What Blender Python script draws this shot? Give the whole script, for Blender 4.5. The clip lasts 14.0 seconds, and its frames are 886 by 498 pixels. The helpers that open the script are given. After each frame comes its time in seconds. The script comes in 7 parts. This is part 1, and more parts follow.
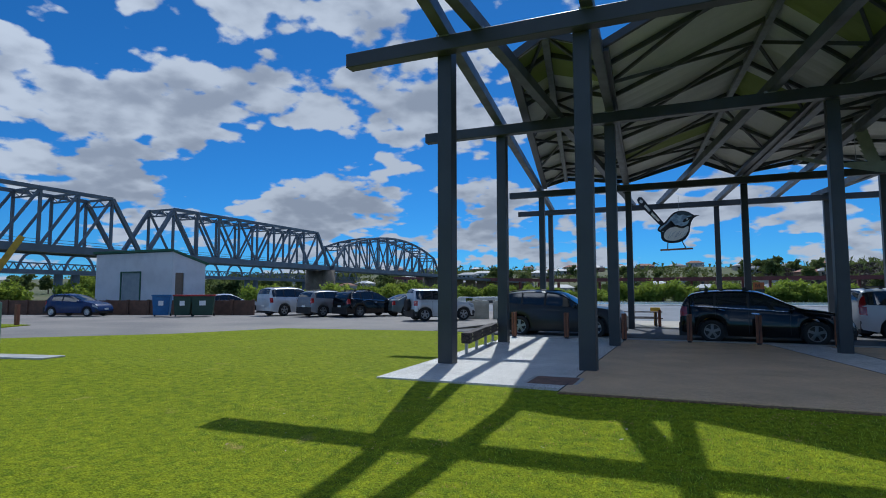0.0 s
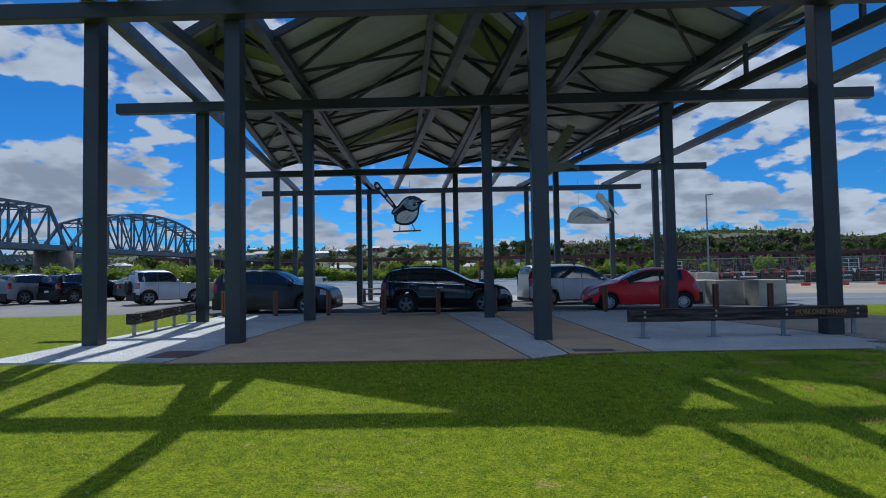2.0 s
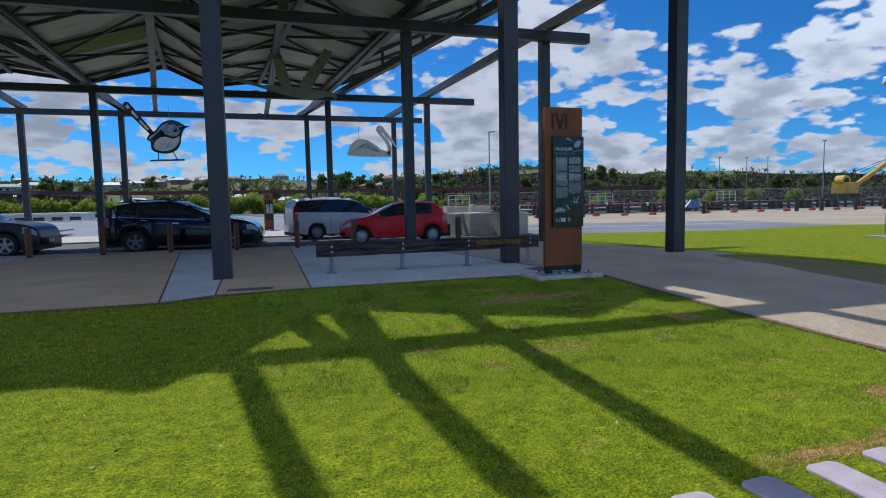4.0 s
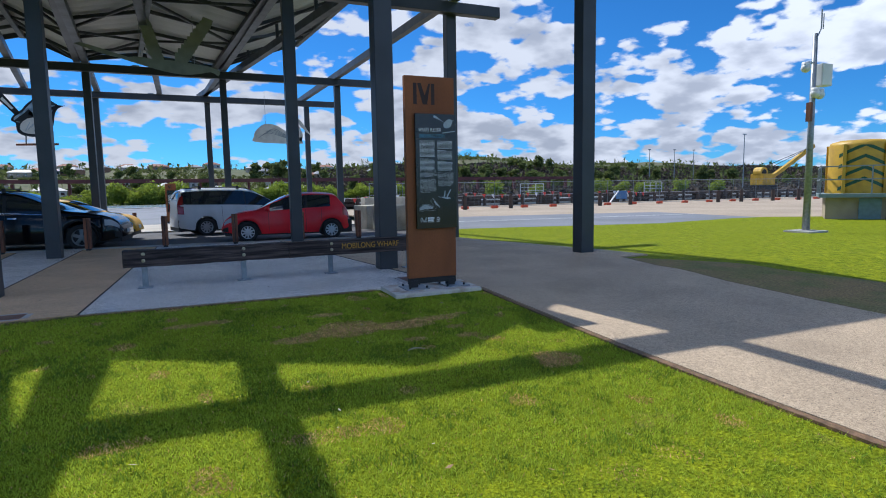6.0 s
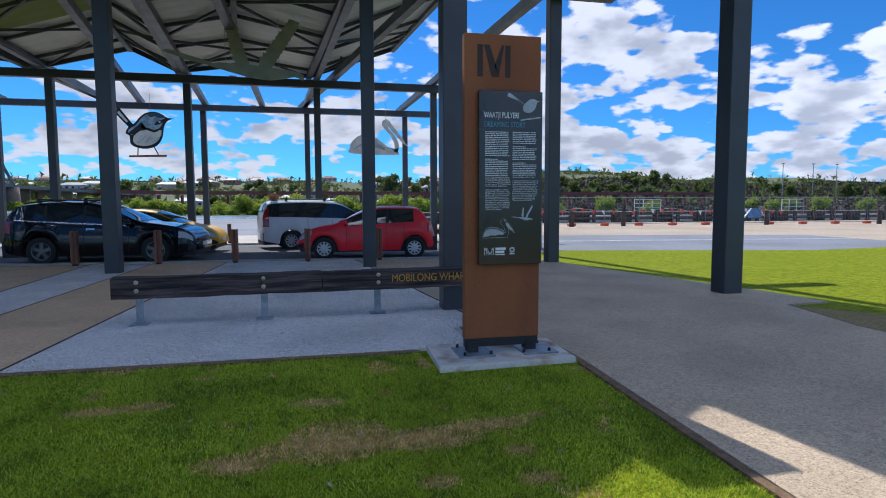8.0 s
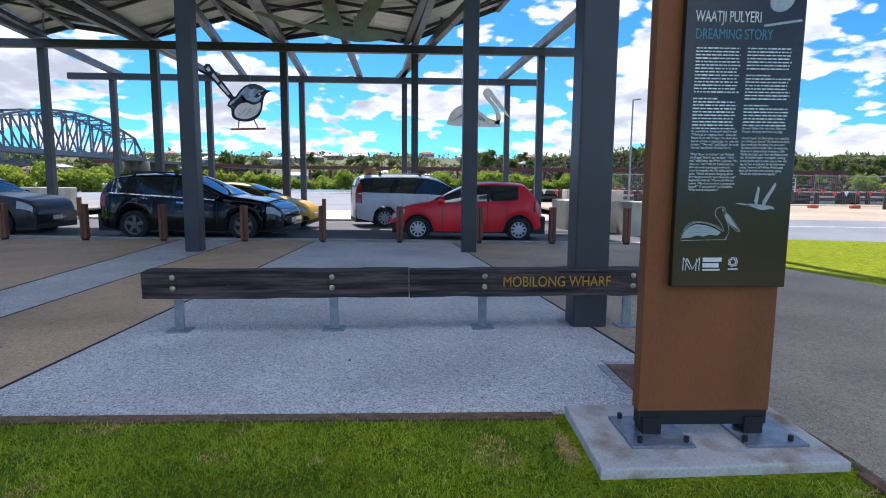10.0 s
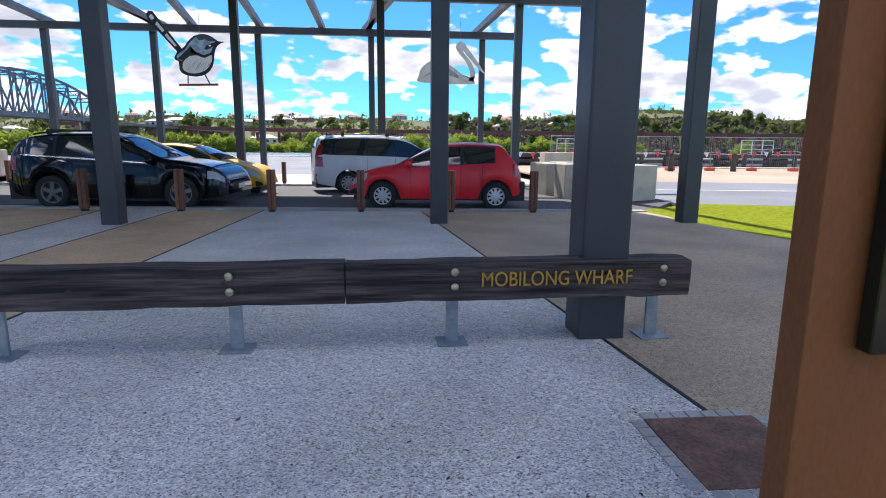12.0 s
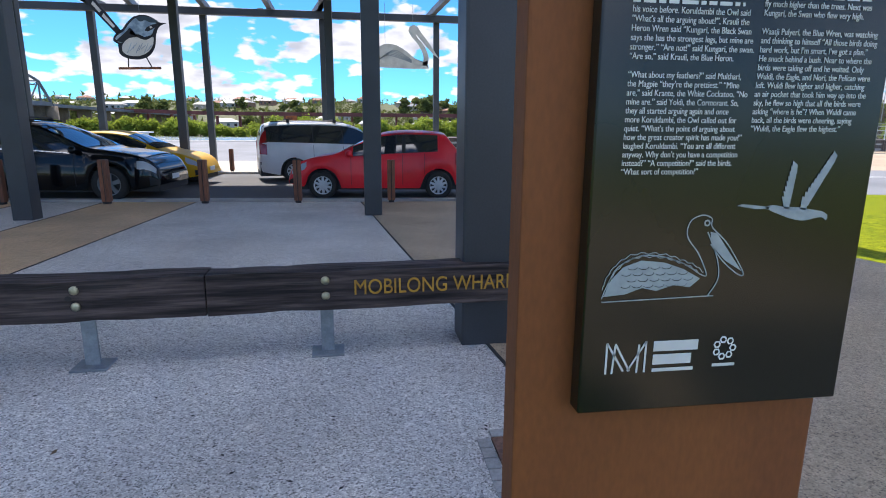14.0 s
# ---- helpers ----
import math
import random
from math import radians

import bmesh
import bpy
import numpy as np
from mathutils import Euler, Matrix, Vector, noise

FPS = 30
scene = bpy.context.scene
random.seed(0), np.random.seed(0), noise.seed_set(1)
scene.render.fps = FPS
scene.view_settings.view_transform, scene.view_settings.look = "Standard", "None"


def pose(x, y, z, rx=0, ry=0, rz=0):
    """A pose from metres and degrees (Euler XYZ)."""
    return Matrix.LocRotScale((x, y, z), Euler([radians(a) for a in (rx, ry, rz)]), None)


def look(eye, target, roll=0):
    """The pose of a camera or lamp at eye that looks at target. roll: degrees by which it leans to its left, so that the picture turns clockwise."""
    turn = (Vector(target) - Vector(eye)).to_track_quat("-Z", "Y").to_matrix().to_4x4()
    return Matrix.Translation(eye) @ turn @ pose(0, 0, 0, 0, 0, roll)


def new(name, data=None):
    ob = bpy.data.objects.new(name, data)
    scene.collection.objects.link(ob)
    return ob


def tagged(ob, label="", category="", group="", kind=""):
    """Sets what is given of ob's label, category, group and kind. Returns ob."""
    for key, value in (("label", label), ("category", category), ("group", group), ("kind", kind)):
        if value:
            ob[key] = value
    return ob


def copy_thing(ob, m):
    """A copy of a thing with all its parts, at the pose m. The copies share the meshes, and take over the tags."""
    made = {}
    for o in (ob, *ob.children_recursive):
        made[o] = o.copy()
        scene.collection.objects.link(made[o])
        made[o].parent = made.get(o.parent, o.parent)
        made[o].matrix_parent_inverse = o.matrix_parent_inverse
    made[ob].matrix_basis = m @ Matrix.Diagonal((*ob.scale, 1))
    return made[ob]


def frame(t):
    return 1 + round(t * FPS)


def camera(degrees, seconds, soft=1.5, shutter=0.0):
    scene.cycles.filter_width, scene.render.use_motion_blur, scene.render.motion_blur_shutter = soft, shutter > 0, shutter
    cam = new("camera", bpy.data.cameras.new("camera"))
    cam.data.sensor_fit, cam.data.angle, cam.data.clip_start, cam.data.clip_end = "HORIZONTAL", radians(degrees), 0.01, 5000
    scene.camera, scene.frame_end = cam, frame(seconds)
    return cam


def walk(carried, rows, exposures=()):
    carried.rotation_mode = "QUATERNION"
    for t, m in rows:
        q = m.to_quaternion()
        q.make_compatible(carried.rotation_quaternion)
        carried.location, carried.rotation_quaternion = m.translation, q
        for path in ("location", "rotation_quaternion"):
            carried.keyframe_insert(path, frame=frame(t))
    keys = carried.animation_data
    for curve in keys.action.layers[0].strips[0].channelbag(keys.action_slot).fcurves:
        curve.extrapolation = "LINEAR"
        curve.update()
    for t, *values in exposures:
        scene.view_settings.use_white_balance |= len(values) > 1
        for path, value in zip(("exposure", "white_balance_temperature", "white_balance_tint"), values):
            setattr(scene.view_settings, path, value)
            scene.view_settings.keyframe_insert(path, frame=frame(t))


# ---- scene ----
cam = camera(76.6, 14.0, soft=1.0)
PATH = [
    (0, (-4.389, -10.125, 1.383), (-5.16, -8.286, 1.539), -0.1),
    (0.5, (-3.789, -10.206, 1.405), (-4.402, -8.311, 1.579), 0.3),
    (1, (-3.119, -10.271, 1.367), (-3.549, -8.325, 1.539), 0.1),
    (1.5, (-2.428, -10.393, 1.338), (-2.669, -8.412, 1.479), -0.4),
    (2, (-1.768, -10.417, 1.302), (-1.804, -8.419, 1.381), -1.0),
    (2.5, (-1.137, -10.446, 1.308), (-0.972, -8.453, 1.311), -1.3),
    (3, (-0.521, -10.438, 1.273), (-0.192, -8.467, 1.21), -1.3),
    (3.5, (0.134, -10.316, 1.246), (0.595, -8.374, 1.123), -1.3),
    (4, (0.703, -10.163, 1.25), (1.278, -8.254, 1.082), -1.1),
    (6.5, (2.873, -8.288, 1.295), (3.647, -6.455, 1.087), -1.0),
    (7, (3.217, -7.775, 1.269), (3.957, -5.927, 1.075), -1.2),
    (7.5, (3.444, -7.189, 1.282), (4.071, -5.298, 1.114), -1.0),
    (8, (3.634, -6.686, 1.305), (4.046, -4.735, 1.151), -0.2),
    (8.5, (3.638, -6.115, 1.26), (3.851, -4.132, 1.101), 0.4),
    (9, (3.624, -5.643, 1.292), (3.705, -3.653, 1.104), 0.6),
    (11.5, (3.868, -3.697, 1.302), (3.964, -1.725, 0.982), -0.1),
    (12, (3.892, -3.342, 1.239), (4.061, -1.383, 0.875), 0.5),
    (12.5, (3.969, -3.151, 1.2), (4.19, -1.203, 0.805), 1.1),
    (13, (4.084, -3.043, 1.223), (4.331, -1.1, 0.816), 1.5),
    (13.5, (4.237, -3.029, 1.286), (4.489, -1.088, 0.876), 1.3),
    (14, (4.463, -3.246, 1.342), (4.743, -1.31, 0.923), 0.4),
]
walk(cam, [(t, look(eye, target, roll)) for t, eye, target, roll in PATH],
     [(0, -0.48, 5600, 7), (2, -0.5, 5550, 7), (4, -0.30, 5750, 9), (6.5, 0.04, 5850, 11), (7.5, 0.0, 5800, 12), (8, 0.15, 5850, 13), (8.5, 0.36, 6000, 13), (9, 0.58, 6100, 13), (11.5, 0.78, 6500, 15), (14, 0.80, 6600, 15)])

# ---- light ----
SUN_DIR = Vector((-0.216, 0.78, 1.0)).normalized()      # towards the sun
world = bpy.data.worlds.new("sky")
scene.world = world
world.use_nodes = True


def build_sky():
    nt = world.node_tree
    nt.nodes.clear()
    N, L = nt.nodes.new, nt.links.new
    out, bg = N("ShaderNodeOutputWorld"), N("ShaderNodeBackground")
    sky = N("ShaderNodeTexSky")
    sky.sky_type, sky.sun_disc = "NISHITA", False
    sky.sun_elevation = math.asin(SUN_DIR.z)
    sky.sun_rotation = math.atan2(SUN_DIR.x, SUN_DIR.y)
    sky.altitude, sky.air_density, sky.dust_density, sky.ozone_density = 20, 0.8, 0.1, 3.0
    tc = N("ShaderNodeTexCoord")
    sep = N("ShaderNodeSeparateXYZ")
    L(tc.outputs["Generated"], sep.inputs[0])

    def m(op, a, b=None, c=None):
        n = N("ShaderNodeMath")
        n.operation = op
        for i, v in enumerate((a, b, c)):
            if v is None:
                continue
            if isinstance(v, (int, float)):
                n.inputs[i].default_value = v
            else:
                L(v, n.inputs[i])
        return n.outputs[0]

    up = m("ADD", m("MAXIMUM", sep.outputs[2], 0.0), 0.45)
    px, py, pz = m("DIVIDE", sep.outputs[0], up), m("DIVIDE", sep.outputs[1], up), m("DIVIDE", m("MULTIPLY", sep.outputs[2], 2.0), up)

    def towards(v, tight):
        """One in the direction v, falling off round it."""
        n = N("ShaderNodeVectorMath")
        n.operation = "DOT_PRODUCT"
        L(tc.outputs["Generated"], n.inputs[0])
        n.inputs[1].default_value = Vector(v).normalized()
        return m("POWER", 2.718, m("MULTIPLY", m("SUBTRACT", n.outputs["Value"], 1.0), tight))

    def cloud(lift):
        comb = N("ShaderNodeCombineXYZ")
        L(m("ADD", px, CLOUD[0]), comb.inputs[0])
        L(m("ADD", py, CLOUD[1]), comb.inputs[1])
        L(m("ADD", pz, CLOUD[2] + lift), comb.inputs[2])
        big, fine = N("ShaderNodeTexNoise"), N("ShaderNodeTexNoise")
        for n, s, d, r in ((big, 3.2, 2.0, 0.5), (fine, 13.0, 6.0, 0.52)):
            n.inputs["Scale"].default_value, n.inputs["Detail"].default_value = s, d
            n.inputs["Roughness"].default_value = r
            L(comb.outputs[0], n.inputs["Vector"])
        # rounded heads
        head = N("ShaderNodeTexVoronoi")
        head.feature = "SMOOTH_F1"
        head.inputs["Scale"].default_value, head.inputs["Smoothness"].default_value = 9.0, 0.35
        head.inputs["Detail"].default_value, head.inputs["Roughness"].default_value = 2.0, 0.5
        L(comb.outputs[0], head.inputs["Vector"])
        base = m("ADD", m("MULTIPLY", big.outputs[0], 0.42), m("MULTIPLY", fine.outputs[0], 0.36))
        return m("ADD", base, m("MULTIPLY", m("SUBTRACT", 0.98, head.outputs["Distance"]), 0.22))

    def blob(az, el, wide):
        """One in the middle of a flat ellipse of the sky, falling off round it."""
        a, e = radians(az), radians(el)
        d, k, q = N("ShaderNodeVectorMath"), N("ShaderNodeVectorMath"), N("ShaderNodeVectorMath")
        d.operation, k.operation, q.operation = "SUBTRACT", "MULTIPLY", "DOT_PRODUCT"
        L(tc.outputs["Generated"], d.inputs[0])
        d.inputs[1].default_value = (math.sin(a) * math.cos(e), math.cos(a) * math.cos(e), math.sin(e))
        L(d.outputs[0], k.inputs[0])
        s = 1 / (0.8 * radians(wide))
        k.inputs[1].default_value = (s, s, 1.7 * s)
        L(k.outputs[0], q.inputs[0])
        L(k.outputs[0], q.inputs[1])
        return m("POWER", 2.718, m("MULTIPLY", q.outputs["Value"], -0.5))

    # heaps and gaps in the broken cumulus
    def gather(places):
        total = None
        for place in places:
            g = blob(*place)
            total = g if total is None else m("ADD", total, g)
        return m("MINIMUM", total, 1.15)

    bias = m("SUBTRACT", m("MULTIPLY", gather(HEAPS), 0.115), m("MULTIPLY", gather(GAPS), 0.15))
    here, above = cloud(0.0), cloud(0.13)
    d0 = m("ADD", here, bias)
    cover = N("ShaderNodeMapRange")
    cover.interpolation_type = "SMOOTHSTEP"
    L(d0, cover.inputs[0])
    cover.inputs[1].default_value, cover.inputs[2].default_value = 0.448, 0.505
    # bright heads where the cloud thins out above, grey undersides where it thickens
    relief = m("MULTIPLY", m("SUBTRACT", above, here), 4.2)
    shade = N("ShaderNodeMapRange")
    shade.interpolation_type = "SMOOTHSTEP"
    L(m("ADD", relief, m("MULTIPLY", m("SUBTRACT", d0, 0.445), 4.2)), shade.inputs[0])
    shade.inputs[1].default_value, shade.inputs[2].default_value = -0.05, 0.92
    thick = N("ShaderNodeMix")
    thick.data_type = "RGBA"
    thick.inputs["A"].default_value, thick.inputs["B"].default_value = (4.4, 4.55, 4.9, 1), (2.5, 2.7, 3.15, 1)
    L(shade.outputs[0], thick.inputs["Factor"])
    # clouds opposite the sun: their bright side, boosted as added fill for shaded surfaces
    cloud_fill = N("ShaderNodeVectorMath")
    cloud_fill.operation = "SCALE"
    L(thick.outputs["Result"], cloud_fill.inputs[0])
    L(m("ADD", 1.0, m("MULTIPLY", towards((-SUN_DIR.x, -SUN_DIR.y, 0.5), 1.5), 5.6)), cloud_fill.inputs["Scale"])
    hue = N("ShaderNodeMix")
    hue.data_type, hue.blend_type = "RGBA", "MULTIPLY"
    hue.inputs["Factor"].default_value = 1.0
    hue.inputs["B"].default_value = (0.27, 0.74, 1.14, 1)
    L(sky.outputs[0], hue.inputs["A"])
    mix = N("ShaderNodeMix")
    mix.data_type = "RGBA"
    L(cover.outputs[0], mix.inputs["Factor"])
    L(hue.outputs["Result"], mix.inputs["A"])
    L(cloud_fill.outputs[0], mix.inputs["B"])
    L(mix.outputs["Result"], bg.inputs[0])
    bg.inputs[1].default_value = 0.10
    L(bg.outputs[0], out.inputs[0])


CLOUD = (3.1, 0.4, 2.0)
# azimuth from +y towards +x, elevation and half width, in degrees
HEAPS = ((-59, 17, 8), (-51, 18.5, 7.5), (-44.5, 17, 6), (-54, 10.5, 5.5), (-39, 21.5, 4.5), (-33, 18.5, 5), (-28, 17.5, 4), (-48, 26, 6), (-38, 26.5, 7), (-28, 26, 6),
         (-19, 19, 4.5), (-32, 10.2, 6.5), (-36, 7.5, 5), (-18, 10, 4.5), (-51, 7.5, 3.5), (-6.5, 7.5, 6.3), (4, 8.3, 4.6), (28.6, 15.4, 6.3), (33, 12, 5.8), (40.4, 10.6, 5.2),
         (46, 9.5, 5), (53, 9, 5), (28, 7, 5), (33, 4.5, 5.5), (43, 4, 6.3), (54.5, 3.4, 6.3), (50.3, 14.3, 3.2), (58.5, 12, 5), (27, 13, 6), (32, 12.2, 5), (37, 11.6, 5), (41.4, 11.6, 5), (46, 11, 5), (50.5, 10.2, 4.5), (47, 6.2, 4.5), (31, 6.2, 4), (-22, 6.5, 4), (-14, 5.2, 4), (12, 6, 4.5), (20, 8.5, 4), (19, 4.5, 4))
GAPS = ((-59, 23, 5), (-48, 22.8, 4), (-36, 24, 2.9), (-43, 12, 4.5), (-34, 14, 4), (-47.5, 10.5, 2.5), (-25.3, 11.4, 2.5), (-2, 11, 4), (42, 17, 4), (37, 17.2, 2.6), (39.4, 6.9, 2.6),
        (54, 14, 2.9), (56.5, 6.4, 3.3), (35.5, 16.5, 2.5), (47, 16, 3.2), (41.3, 7.9, 1.8), (27, 8.6, 1.8), (31, 8.2, 1.8), (35, 7.9, 1.8), (12, 9, 3), (-12, 7.6, 2.4), (15.5, 6.9, 2), (-3, 5.2, 2), (8, 4.2, 2), (-25, 8, 2))
build_sky()
sun = new("sun", bpy.data.lights.new("sun", "SUN"))
sun.data.energy, sun.data.angle, sun.data.color = 4.5, radians(0.53), (1.0, 0.95, 0.86)
sun.rotation_euler = (-SUN_DIR).to_track_quat("-Z", "Y").to_euler()
sun.location = (0, 0, 60)


# ---- materials ----
def mat(name, color, rough=0.6, metal=0.0, second=None, scale=6.0, detail=6.0, mix=(0.4, 0.65), fine=0.0, fine_scale=80.0,
        bump=0.0, bump_scale=40.0, dist=0.01, rvar=0.0, per_object=0.0, coat=0.0, spec=0.5, stretch=(1, 1, 1)):
    """A surface with two scales of variation: broad patches of a second colour, and fine grain."""
    M = bpy.data.materials.new(name)
    M.use_nodes = True
    nt = M.node_tree
    N, L = nt.nodes.new, nt.links.new
    b = nt.nodes["Principled BSDF"]
    b.inputs["Roughness"].default_value, b.inputs["Metallic"].default_value = rough, metal
    b.inputs["Specular IOR Level"].default_value = spec
    b.inputs["Coat Weight"].default_value = coat
    tc, mp = N("ShaderNodeTexCoord"), N("ShaderNodeMapping")
    mp.inputs["Scale"].default_value = stretch
    L(tc.outputs["Object"], mp.inputs[0])
    if per_object:
        info = N("ShaderNodeObjectInfo")
        sc = N("ShaderNodeVectorMath")
        sc.operation = "ADD"
        L(mp.outputs[0], sc.inputs[0])
        ml = N("ShaderNodeMath")
        ml.operation = "MULTIPLY"
        ml.inputs[1].default_value = 37.0
        L(info.outputs["Random"], ml.inputs[0])
        L(ml.outputs[0], sc.inputs[1])
        vec = sc.outputs[0]
    else:
        vec = mp.outputs[0]
    col = None
    if second is None:
        second = tuple(c * 0.82 for c in color)
    n1 = N("ShaderNodeTexNoise")
    n1.inputs["Scale"].default_value, n1.inputs["Detail"].default_value = scale, detail
    L(vec, n1.inputs["Vector"])
    mr = N("ShaderNodeMapRange")
    mr.inputs[1].default_value, mr.inputs[2].default_value = mix
    L(n1.outputs[0], mr.inputs[0])
    mx = N("ShaderNodeMix")
    mx.data_type = "RGBA"
    mx.inputs["A"].default_value, mx.inputs["B"].default_value = (*color, 1), (*second, 1)
    L(mr.outputs[0], mx.inputs["Factor"])
    col = mx.outputs["Result"]
    if fine:
        n2 = N("ShaderNodeTexNoise")
        n2.inputs["Scale"].default_value, n2.inputs["Detail"].default_value = fine_scale, 3.0
        L(vec, n2.inputs["Vector"])
        m2 = N("ShaderNodeMapRange")
        m2.inputs[1].default_value, m2.inputs[2].default_value = 0.3, 0.7
        m2.inputs[3].default_value, m2.inputs[4].default_value = 1.0 - fine, 1.0 + fine
        L(n2.outputs[0], m2.inputs[0])
        mu = N("ShaderNodeVectorMath")
        mu.operation = "SCALE"
        L(col, mu.inputs[0])
        L(m2.outputs[0], mu.inputs["Scale"])
        col = mu.outputs[0]
    if per_object:
        hv = N("ShaderNodeHueSaturation")
        m3 = N("ShaderNodeMapRange")
        m3.inputs[3].default_value, m3.inputs[4].default_value = 1.0 - per_object, 1.0 + per_object
        L(info.outputs["Random"], m3.inputs[0])
        L(m3.outputs[0], hv.inputs["Value"])
        L(col, hv.inputs["Color"])
        col = hv.outputs[0]
    L(col, b.inputs["Base Color"])
    if rvar:
        m4 = N("ShaderNodeMapRange")
        m4.inputs[3].default_value, m4.inputs[4].default_value = max(rough - rvar, 0.02), min(rough + rvar, 1)
        L(n1.outputs[0], m4.inputs[0])
        L(m4.outputs[0], b.inputs["Roughness"])
    if bump:
        n3 = N("ShaderNodeTexNoise")
        n3.inputs["Scale"].default_value, n3.inputs["Detail"].default_value = bump_scale, 4.0
        L(vec, n3.inputs["Vector"])
        bp = N("ShaderNodeBump")
        bp.inputs["Strength"].default_value, bp.inputs["Distance"].default_value = bump, dist
        L(n3.outputs[0], bp.inputs["Height"])
        L(bp.outputs[0], b.inputs["Normal"])
    return M


def aggregate(name, base, stones, dark, scale=55.0):
    """Exposed-aggregate concrete: small stones of three tints in a cement matrix, with broad stains."""
    M = bpy.data.materials.new(name)
    M.use_nodes = True
    nt = M.node_tree
    N, L = nt.nodes.new, nt.links.new
    b = nt.nodes["Principled BSDF"]
    b.inputs["Roughness"].default_value = 0.75
    tc = N("ShaderNodeTexCoord")
    v = N("ShaderNodeTexVoronoi")
    v.inputs["Scale"].default_value, v.inputs["Randomness"].default_value = scale, 1.0
    # the stones are of mixed size: shift the pattern about at a smaller scale
    wob, wsc, wad = N("ShaderNodeTexNoise"), N("ShaderNodeVectorMath"), N("ShaderNodeVectorMath")
    wob.inputs["Scale"].default_value, wob.inputs["Detail"].default_value = scale * 0.8, 2.0
    wsc.operation, wad.operation = "SCALE", "ADD"
    wsc.inputs["Scale"].default_value = 1.1 / scale
    L(tc.outputs["Object"], wob.inputs["Vector"])
    L(wob.outputs["Color"], wsc.inputs[0])
    L(tc.outputs["Object"], wad.inputs[0])
    L(wsc.outputs[0], wad.inputs[1])
    L(wad.outputs[0], v.inputs["Vector"])
    sep = N("ShaderNodeSeparateColor")
    L(v.outputs["Color"], sep.inputs[0])
    ramp = N("ShaderNodeValToRGB")
    e = ramp.color_ramp.elements
    e[0].position, e[0].color = 0.0, (*dark, 1)
    e[1].position, e[1].color = 1.0, (*stones, 1)
    k = ramp.color_ramp.elements.new(0.22)
    k.color = (*base, 1)
    k = ramp.color_ramp.elements.new(0.7)
    k.color = tuple(0.5 * (p + q) for p, q in zip(base, stones)) + (1,)
    L(sep.outputs[0], ramp.inputs[0])
    n1 = N("ShaderNodeTexNoise")
    n1.inputs["Scale"].default_value, n1.inputs["Detail"].default_value = 0.9, 6.0
    L(tc.outputs["Object"], n1.inputs["Vector"])
    mr = N("ShaderNodeMapRange")
    mr.inputs[1].default_value, mr.inputs[2].default_value = 0.3, 0.72
    mr.inputs[3].default_value, mr.inputs[4].default_value = 0.78, 1.1
    L(n1.outputs[0], mr.inputs[0])
    # patches of coarser and finer stone
    n2, mr2, both = N("ShaderNodeTexNoise"), N("ShaderNodeMapRange"), N("ShaderNodeMath")
    n2.inputs["Scale"].default_value, n2.inputs["Detail"].default_value, n2.inputs["Roughness"].default_value = 26.0, 5.0, 0.7
    L(tc.outputs["Object"], n2.inputs["Vector"])
    mr2.inputs[1].default_value, mr2.inputs[2].default_value = 0.34, 0.66
    mr2.inputs[3].default_value, mr2.inputs[4].default_value = 0.84, 1.15
    L(n2.outputs[0], mr2.inputs[0])
    both.operation = "MULTIPLY"
    L(mr.outputs[0], both.inputs[0])
    L(mr2.outputs[0], both.inputs[1])
    mu = N("ShaderNodeVectorMath")
    mu.operation = "SCALE"
    L(ramp.outputs[0], mu.inputs[0])
    L(both.outputs[0], mu.inputs["Scale"])
    L(mu.outputs[0], b.inputs["Base Color"])
    bp = N("ShaderNodeBump")
    bp.inputs["Strength"].default_value, bp.inputs["Distance"].default_value = 0.35, 0.003
    L(v.outputs["Distance"], bp.inputs["Height"])
    bp.invert = True
    L(bp.outputs[0], b.inputs["Normal"])
    return M


def glow_free_glass(name, tint=(0.02, 0.024, 0.028), rough=0.04):
    M = bpy.data.materials.new(name)
    M.use_nodes = True
    b = M.node_tree.nodes["Principled BSDF"]
    b.inputs["Base Color"].default_value = (*tint, 1)
    b.inputs["Roughness"].default_value, b.inputs["Specular IOR Level"].default_value = rough, 0.9
    return M


STEEL = mat("charcoal_painted_steel", (0.036, 0.042, 0.049), 0.42, second=(0.028, 0.033, 0.039), scale=1.6, fine=0.10, rvar=0.08, bump=0.04, bump_scale=60, dist=0.002)
GALV = mat("galvanised_steel", (0.30, 0.33, 0.35), 0.45, 0.55, second=(0.22, 0.25, 0.27), scale=14, fine=0.1)
# rafter paint lightened from STEEL: the sky's light is put into its colour
RAFTM = mat("skylit_rafter_steel", (0.085, 0.098, 0.112), 0.45, 0.2, second=(0.06, 0.07, 0.08), scale=2.2, fine=0.12, rvar=0.1)
STRUT = mat("dark_roof_strut", (0.055, 0.062, 0.068), 0.5, 0.1, second=(0.04, 0.046, 0.052), scale=5, fine=0.1)
PURLIN = mat("galvanised_purlin", (0.17, 0.19, 0.20), 0.5, 0.3, second=(0.12, 0.135, 0.145), scale=5, fine=0.1)
SHEET = mat("pale_roof_sheet", (0.50, 0.52, 0.50), 0.55, second=(0.42, 0.44, 0.42), scale=0.8, fine=0.05, stretch=(1, 0.2, 1))
CONC = aggregate("pale_exposed_aggregate", (0.50, 0.475, 0.43), (0.92, 0.89, 0.83), (0.15, 0.14, 0.125), 150.0)
BUFF = aggregate("buff_exposed_aggregate", (0.62, 0.41, 0.22), (0.74, 0.52, 0.31), (0.34, 0.22, 0.12), 150.0)
